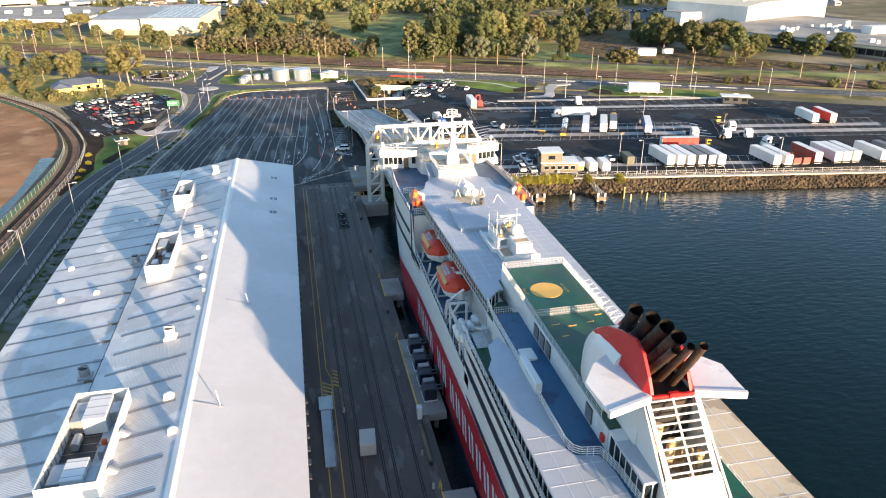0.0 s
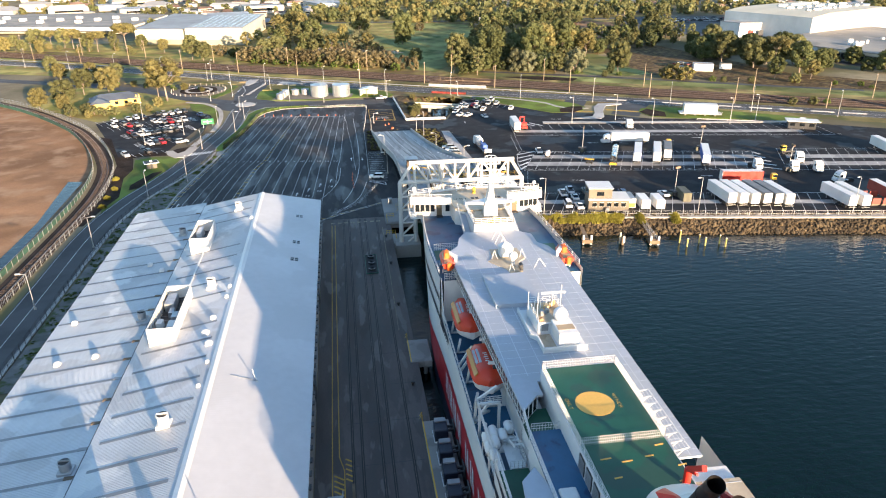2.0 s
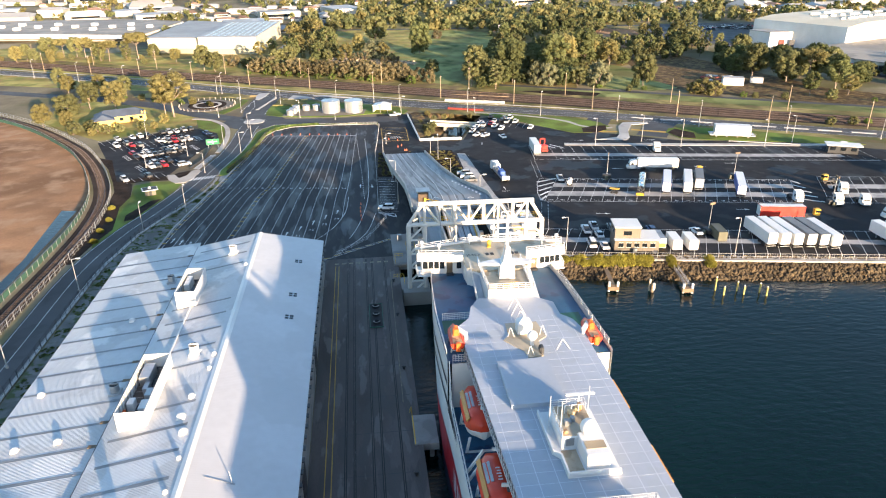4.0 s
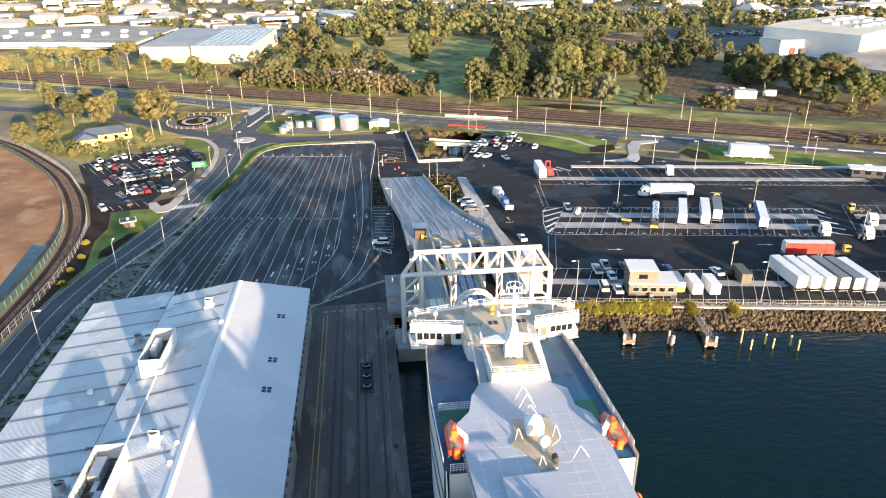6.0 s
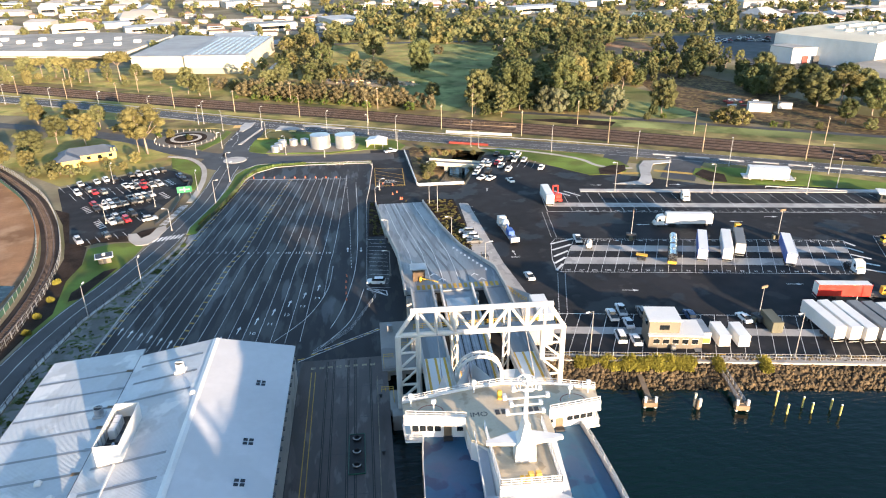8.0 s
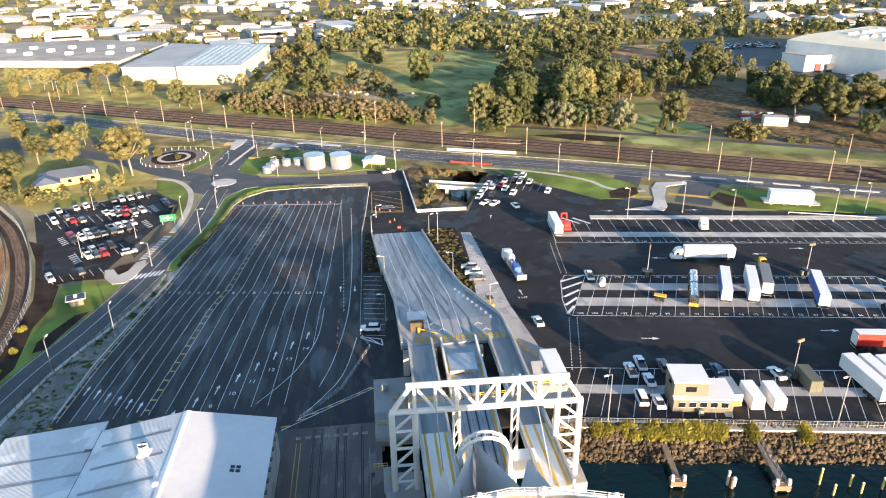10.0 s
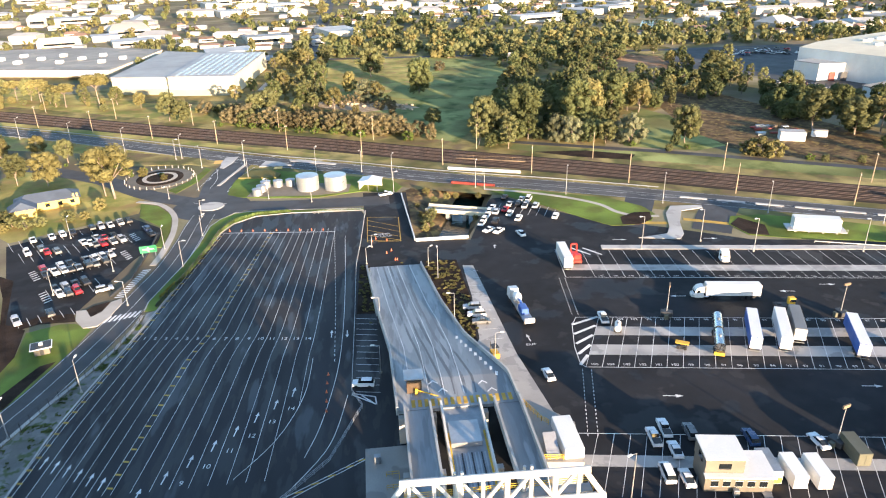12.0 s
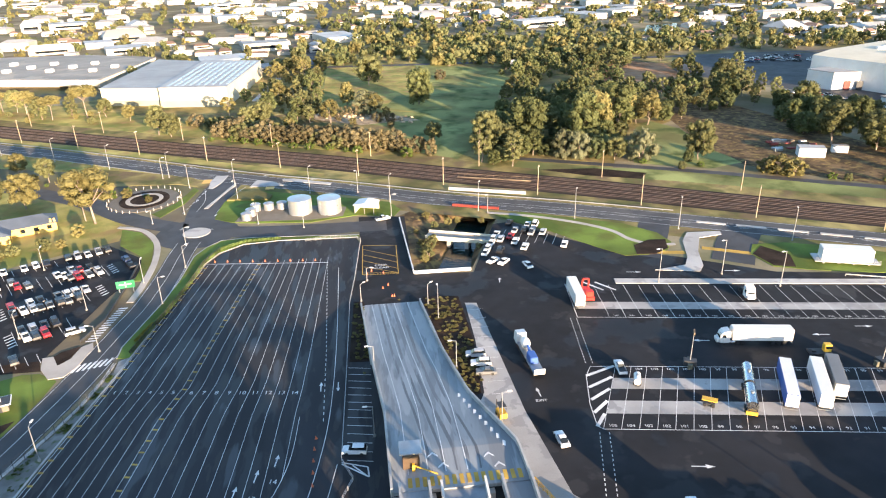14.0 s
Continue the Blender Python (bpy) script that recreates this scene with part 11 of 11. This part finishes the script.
SHRUBS = [shrub_mesh(i, 1.3) for i in range(3)]
for me in SHRUBS:
    me.materials.append(M["leaf_shore"])
for k in range(150):
    s = rr.choice((rr.uniform(14, 32), rr.uniform(8, 24), rr.uniform(18, 33), 37.0, 46.5))
    x, y, dx, dy = shore_xy(s)
    q = rr.uniform(0.4, 3.0)
    ob = tagged(new("shrub", rr.choice(SHRUBS)), "yellow-green shrub among the shore rocks", "shrub", "shore shrubs")
    ob.matrix_basis = pose(x + dy * q, y - dx * q, -1.2 * q / 3.2, 0, 0, rr.uniform(0, 360)) @ Matrix.Diagonal((*[rr.uniform(0.7, 1.2)] * 3, 1))


def pile(x, y, h=2.4, mat="yellow", r=0.28, label="yellow steel pile standing in the water"):
    v = thing("pile", label, "pile", (x, y, -3), group="piles")
    part("shaft", Shape().rod((0, 0, -2), (0, 0, h), r, n=12), mat, v)
    part("cap", Shape().rod((0, 0, h), (0, 0, h + 0.12), r * 1.1, r * 0.6, 12), "white", v, "white cap")
    return v


for x, y, h in ((88.6, 167.4, 3.4), (89.4, 164.8, 2.2), (93.4, 166.3, 2.4), (94.2, 164.6, 2.2), (98.3, 165.0, 2.4), (99.0, 163.2, 2.3)):
    pile(x, y, h, "verge_pile", 0.19, "weathered yellowish pile standing in the water")


def jetty(x, y, length, railed):
    v = thing("jetty", "weathered timber jetty with white fender posts", "jetty", (x, y, -3), -8, "jetties")
    part("deck", Shape().box(-0.5, 0.5, 0, length, 1.4, 1.6), "timber", v, "weathered plank walkway")
    part("head", Shape().box(-1.3, 1.3, -0.8, 0.6, 0.5, 1.5), "timber", v)
    for sx in (-1.0, 1.0):
        part("fender", Shape().rod((sx, -0.4, 0.2), (sx, -0.4, 2.6), 0.3, n=10), "white", v, "white fender post")
        part("pile", Shape().rod((sx * 0.5, 0.6, -3), (sx * 0.5, 0.6, 1.4), 0.22, n=8), "timber", v)
        if railed:
            part("handrail", railing([(sx * 0.5, 0, 1.6), (sx * 0.5, length, 1.6)], 1.0, 1.6, 0.06), "galv", v)
    return v


jetty(64.6, 170.2, 9.0, False)
jetty(81.4, 167.0, 10.5, True)
dv = thing("dolphin", "pair of pale mooring piles lashed together", "mooring dolphin", (73.6, 168.6, -3))
part("shaft", Shape().rod((0, 0, -2), (0, 0, 2.0), 0.4, n=10), "timber", dv)
part("shaft", Shape().rod((-0.4, 0.7, -2), (-0.4, 0.7, 3.0), 0.25, n=10), "clad_cream", dv)
part("fender", Shape().rod((0.2, -0.2, 0.6), (0.2, -0.2, 2.3), 0.3, n=10), "white", dv)
# small plants in the mulch beds
tuft = shrub_mesh(9, 0.35)
tuft.materials.append(M["leaf_gold"])
plants = 0
for poly, n in (([(31.8, 283), (41.0, 282.0), (41.7, 260), (40.2, 240), (37.8, 238.4), (35.4, 250)], 190), ([(13.4, 283.2), (15.8, 282.4), (17.6, 255), (12.7, 255.4)], 60)):
    for k in range(n):
        for _ in range(20):
            p = (rr.uniform(12, 42), rr.uniform(238, 283.4))
            if inside(p, poly):
                break
        ob = tagged(new("tussock", tuft), "small pale tussock in dark mulch", "plant", "bed plants")
        ob.matrix_basis = pose(p[0], p[1], 0.1, 0, 0, rr.uniform(0, 360)) @ Matrix.Diagonal((*[rr.uniform(0.7, 1.2)] * 3, 1))
hedge = Shape()
VERGE_W = [(258, -41.0), (246.5, -42.4), (238, -44.8), (225, -49.6), (214, -53.2), (194, -56.3), (130, -56.4)]
VERGE_E = [(258, -40.0), (251, -40.6), (229, -44.3), (217, -46.0), (199, -47.4), (186, -49.6), (130, -49.6)]
for k in range(1500):
    y = rr.uniform(130, 257)
    xa, xb = interp(VERGE_W, y), interp(VERGE_E, y)
    x = rr.uniform(xa, xb)
    if noise.noise(Vector((x * 0.3, y * 0.3, 0))) < 0.02:
        continue
    hgt = rr.uniform(0.12, 0.4)
    for j in range(3):
        b = rr.uniform(0, 3.14)
        hedge.add([(x - 0.25 * math.cos(b), y - 0.25 * math.sin(b), 0.05), (x + 0.25 * math.cos(b), y + 0.25 * math.sin(b), 0.05), (x + 0.34 * math.cos(b), y + 0.34 * math.sin(b), hgt), (x - 0.34 * math.cos(b), y - 0.34 * math.sin(b), hgt)], [(0, 1, 2, 3)])
solo("verge_tussocks", hedge, "shrub", "grey-green tussocks in the stony strip", "tussocks", kind="stuff")
row = Shape()
for x0, y0, a in along([(-38.2, 266), (-36.6, 275), (-34.6, 286), (-32.4, 302), (-31.3, 315), (-27.5, 325.5), (-21, 330.4), (-10, 331)], 0.22):
    for j in range(3):
        x, y, b = x0 - 0.9 + rr.uniform(-0.35, 0.35), y0 + rr.uniform(-0.2, 0.2), rr.uniform(0, 3.14)
        hgt = rr.uniform(0.5, 1.0)
        row.add([(x - 0.2 * math.cos(b), y - 0.2 * math.sin(b), 0.1), (x + 0.2 * math.cos(b), y + 0.2 * math.sin(b), 0.1), (x + 0.26 * math.cos(b), y + 0.26 * math.sin(b), hgt), (x - 0.26 * math.cos(b), y - 0.26 * math.sin(b), hgt)], [(0, 1, 2, 3)])
solo("low_hedge", row, "shrub", "low dark green hedge along the yard fence", "hedge", kind="stuff")
for k in range(9):
    ob = tagged(new("yellow_shrub", SHRUBS[k % 3]), "bright yellow-green flowering shrub in the strip", "shrub", "yellow shrubs")
    ob.matrix_basis = pose(-39.4 + k * 0.22, 271.5 + k * 0.95, 0.1, 0, 0, k * 40) @ Matrix.Diagonal((0.5, 0.5, 0.6, 1))
for x, y in ((-64.6, 209.6), (-65.4, 217.2), (-65.6, 225.4), (-67.9, 235.3)):
    ob = tagged(new("mulch_shrub", SHRUBS[1]), "golden-green shrub in the dark mulch", "shrub", "mulch shrubs")
    ob.matrix_basis = pose(x, y, -0.12, 0, 0, x * 31) @ Matrix.Diagonal((0.9, 0.9, 1.1, 1))
cone_me = Shape().rod((0, 0, 0.04), (0, 0, 0.75), 0.2, 0.04, 8).box(-0.24, 0.24, -0.24, 0.24, 0, 0.04).mesh("cone")
cone_me.materials.append(M["cone"])
for x, y in [(-29 + i * 3.8, 315.8 - i * 0.45) for i in range(9)] + [(18 + rr.uniform(-1, 8), 284 + rr.uniform(0, 20)) for i in range(7)] + [(6.5 + rr.uniform(-0.4, 0.4), 216 + i * 3.2) for i in range(5)]:
    ob = tagged(new("traffic_cone", cone_me), "orange traffic cone on the asphalt", "traffic cone", "traffic cones")
    ob.location = (x, y, 0.02)

# bushes on the creek banks
for x, y, s in ((34.5, 308, 0.5), (35.6, 311, 0.6), (35.0, 315, 0.55), (37.0, 318.5, 0.6), (34.4, 321, 0.4), (38.5, 323, 0.45), (33.6, 330, 0.35), (40.0, 335, 0.4), (45.0, 337.5, 0.45), (48.5, 338.5, 0.4), (56.5, 337, 0.4), (38.0, 344, 0.5), (52.2, 316.5, 0.3)):
    tree(rng.choice(("wattle", "bush_b", "wattle")), x, y, s, "low golden bush on the creek bank").location.z = -0.9

# ---- on the quay ----
for x in (0.2, 1.6):
    painted(Shape().strip([(x, -20), (x, 93)] if x > 1 else [(x - 0.2, -20), (x - 0.4, 186)], 0.14, 0.008), (0, 0, 0), 0, "line_yellow", "yellow safety line along the quay", "quay line", "quay lines")
painted(Shape().strip([(1.6, 93), (0.9, 96), (0.6, 186)], 0.14, 0.008), (0, 0, 0), 0, "line_yellow", "yellow safety line along the quay", "quay line", "quay lines")
for k in range(5):
    painted(Shape().strip([(0.15, 92.2 - k * 1.0), (1.5, 91.2 - k * 1.0)], 0.28, 0.009), (0, 0, 0), 0, "line_yellow", "yellow hatching bar", "hatching", "hatchings")
    painted(Shape().strip([(1.8, 95.4 - k * 1.0), (2.9, 94.6 - k * 1.0)], 0.28, 0.009), (0, 0, 0), 0, "line_yellow", "yellow hatching bar", "hatching", "hatchings")
for x in (2.9, 4.3, 7.2, 8.6, 11.6):
    slot = thing("crane_rail", "dark rail groove set in the quay deck", "rail", (x, 0, 0), group="crane rails")
    part("groove", Shape().box(-0.22, 0.22, -110, 189.5, 0.004, 0.012), "rubber", slot)
    part("rail", Shape().box(-0.04, 0.04, -110, 189.5, 0.012, 0.03), "rail_steel", slot)
solo("kerb_line", Shape().strip([(12.6, 130), (12.9, 183)], 0.1, 0.004, 0.02), "line_faded", "pale joint line near the quay edge", "joint", kind="structure")
solo("quay_coping", Shape().box(14.0, 15.05, -110, 184.5, 0.0, 0.09), "wharf", "dark concrete coping of the quay edge", "coping", kind="structure")
for k in range(26):
    solo("deck_joint", Shape().box(2.2, 13.9, -60 + k * 9.6, -59.9 + k * 9.6, 0.004, 0.007), "dark", "dark joint across the quay deck", "joint", "deck joints", "structure")


# small concrete dolphin with yellow rails off the quay head
dol = thing("mooring_dolphin", "small concrete dolphin with yellow rails beside the quay", "mooring platform", (15.6, 175.6, 0.0))
part("slab", Shape().soft_box(-0.5, 2.0, -4.0, 2.2, -1.2, 0.12, 0.06), "concrete", dol)
part("pile", Shape().rod((0.8, -2.6, -5), (0.8, -2.6, -1.2), 0.45, n=10), "concrete", dol)
part("rail", railing([(-2.0, 2.0, 0.1), (0.3, 1.9, 0.1), (0.3, -2.0, 0.1)], 1.05, 0.8, 0.07, 1), "yellow", dol, "yellow safety rail")


def berth_pad(y0, y1, x1=18.0):
    v = thing("mooring_platform", "concrete mooring platform off the quay edge", "mooring platform", (14.9, y0, -0.1), group="mooring platforms")
    part("slab", Shape().soft_box(-1.2, x1 - 14.9, 0, y1 - y0, -1.0, 0.28, 0.06), "concrete", v)
    part("pile", Shape().rod((1.6, 0.9, -4), (1.6, 0.9, -1.0), 0.4, n=10), "concrete", v)
    part("pile", Shape().rod((1.6, y1 - y0 - 0.9, -4), (1.6, y1 - y0 - 0.9, -1.0), 0.4, n=10), "concrete", v)
    part("edge_stripe", Shape().box(-1.15, -0.95, 0.1, y1 - y0 - 0.1, 0.28, 0.34), "yellow", v, "yellow edge strip")
    for k in range(4):
        part("handrail", Shape().beam((-1.1 + 0.0, y1 - y0 + 0.1 + k * 0.25, 0.2), (-1.1, y1 - y0 + 0.1 + k * 0.25, 1.3), 0.07), "yellow", v, "yellow handrail post")
    part("handrail", Shape().beam((-1.5, y1 - y0 + 0.1, 1.3), (-1.1, y1 - y0 + 1.0, 1.3), 0.07), "yellow", v, "yellow handrail")
    part("handrail", Shape().beam((-1.5, y1 - y0 + 0.1, 0.8), (-1.1, y1 - y0 + 1.0, 0.8), 0.07), "yellow", v, "yellow handrail")
    return v


berth_pad(118.6, 126.0, 17.6)
berth_pad(80.6, 102.0, 17.9)
berth_pad(58.0, 65.0, 17.9)
for y in (84.9, 89.0, 93.2, 98.0):
    v = thing("vacuum_mooring", "blue-grey automatic mooring unit with a pale lid", "mooring unit", (16.2, y, 0.18), group="mooring units")
    part("body", Shape().soft_box(-1.1, 0.9, -1.3, 1.3, 0.2, 2.2, 0.12), "ship_navy", v, "navy machine body")
    part("lid", Shape().soft_box(-0.9, 0.8, 0.6, 1.5, 2.2, 2.45, 0.05), "steel", v, "pale lid")
    part("badge", Shape().box(-1.13, -1.1, -0.3, 0.3, 1.0, 1.5), "galv", v, "small pale panel")
    part("skid", Shape().box(-1.2, 1.0, -1.4, 1.4, 0, 0.2), "white", v)
    part("arm", Shape().beam((0.8, -0.4, 1.3), (1.9, -0.4, 1.5), 0.3).beam((0.8, 0.5, 1.3), (1.9, 0.5, 1.5), 0.3), "dark", v)
    part("pad", Shape().soft_box(1.75, 1.95, -1.1, 1.1, 0.6, 2.4, 0.05), "dark", v, "dark vacuum pad")
crate = thing("equipment_crate", "pale grey equipment crate standing on the quay", "crate", (5.5, 75.4, 0.02), -4)
part("body", Shape().soft_box(-1.1, 1.1, -1.7, 1.7, 0.12, 2.0, 0.06), "concrete_pale", crate)
part("skid", Shape().box(-0.9, -0.6, -1.6, 1.6, 0, 0.12).box(0.6, 0.9, -1.6, 1.6, 0, 0.12), "timber", crate)
cab = thing("switch_cabinet", "slim white electrical cabinet at the quay edge", "cabinet", (13.7, 80.4, 0.02))
part("body", Shape().soft_box(-0.35, 0.35, -0.5, 0.5, 0, 2.0, 0.05), "white", cab)
part("door", Shape().box(-0.38, -0.35, -0.42, 0.42, 0.15, 1.85), "concrete_pale", cab)
stair = thing("access_stair", "grey metal access stair and walkway by the warehouse wall", "stair", (0.2, 78.5, -0.03))
part("ramp", Shape().loft([[(-0.7, y, z), (0.7, y, z), (0.7, y, z - 0.2), (-0.7, y, z - 0.2)] for y, z in ((-6, 0.25), (4, 0.9), (8, 0.9))]), "galv", stair)
part("landing", Shape().box(-0.9, 1.2, 5.5, 8.8, 0.9, 1.0), "galv", stair)
part("guard", railing([(0.8, -5.8, 0.2), (0.8, 4.0, 0.9), (1.2, 8.6, 1.0)], 1.0, 1.4, 0.06), "galv", stair)
for x, y in ((2.9, 84.0), (12.6, 72.4), (12.9, 66.0)):
    solo("bollard_post", Shape().rod((x, y, 0), (x, y, 0.8), 0.22, 0.14, 10), "concrete_pale", "short pale marker post on the quay", "bollard", "marker posts")
for y0, y1 in ((84.5, 90), ):
    solo("timber_baulk", Shape().box(2.6, 3.0, y0, y1, 0, 0.3), "timber", "timber baulk lying on the quay", "timber", "timbers")
solo("timber_baulk", Shape().box(13.2, 13.7, 70.5, 78.5, 0, 0.35), "timber", "timber baulk lying on the quay", "timber", "timbers")
for y in (30, 70.2, 112.0, 140, 160, 176):
    b = thing("bollard", "dark cast mooring bollard", "bollard", (13.4, y, 0.02), group="mooring bollards")
    part("stem", Shape().rod((0, 0, 0), (0, 0, 0.5), 0.22, n=10), "dark", b)
    part("head", Shape().rod((-0.35, 0, 0.55), (0.35, 0, 0.55), 0.16, n=8), "dark", b)
pit = thing("tyre_pad", "dark steel pad with green rim and three round tyres", "tyre pad", (8.9, 160.7, 0.02))
part("plate", Shape().box(-1.3, 1.3, -5.0, 4.8, 0, 0.1), "rubber", pit, "dark plate")
part("rim", Shape().box(-1.42, -1.3, -5.1, 4.9, 0, 0.2).box(1.3, 1.42, -5.1, 4.9, 0, 0.2).box(-1.3, 1.3, 4.8, 4.9, 0, 0.2).box(-1.3, 1.3, -5.1, -5.0, 0, 0.2), "deck_green", pit, "green painted rim")
for y in (-3.2, 0.15, 3.55):
    ring_ = [[((0.62 + 0.2 * math.cos(k * math.pi / 4)) * math.cos(a * math.pi / 10), y + (0.62 + 0.2 * math.cos(k * math.pi / 4)) * math.sin(a * math.pi / 10), 0.3 + 0.2 * math.sin(k * math.pi / 4)) for k in range(8)] for a in range(21)]
    part("tyre", Shape().loft(ring_, caps=False, smooth=True), "rubber", pit, "black worn tyre")
    # pale crescent strip along the south half of each tyre
    moon = [(0.62 * math.cos(a * math.pi / 12), y + 0.62 * math.sin(a * math.pi / 12)) for a in range(11, 25)]
    part("worn_patch", Shape().strip(moon, 0.24, 0.507), "concrete", pit, "pale crescent strip on the tyre")
solo("quay_door", Shape().box(WE - 0.35, WE - 0.2, 108, 112, 0.1, 4.5), "dark", "dark roller door in the warehouse wall", "door", "quay doors", "structure")
solo("quay_door", Shape().box(WE - 0.35, WE - 0.2, 140, 144, 0.1, 4.5), "dark", "dark roller door in the warehouse wall", "door", "quay doors", "structure")
for k in range(8):
    x = -0.4 + k * 1.72
    painted(Shape().box(x, x + 0.95, 187.0, 187.75, 0, 0.004), (0, 0, 0.012), -0.0, "line_faded", "faded yellow block at the quay end", "marking", "quay end marks")
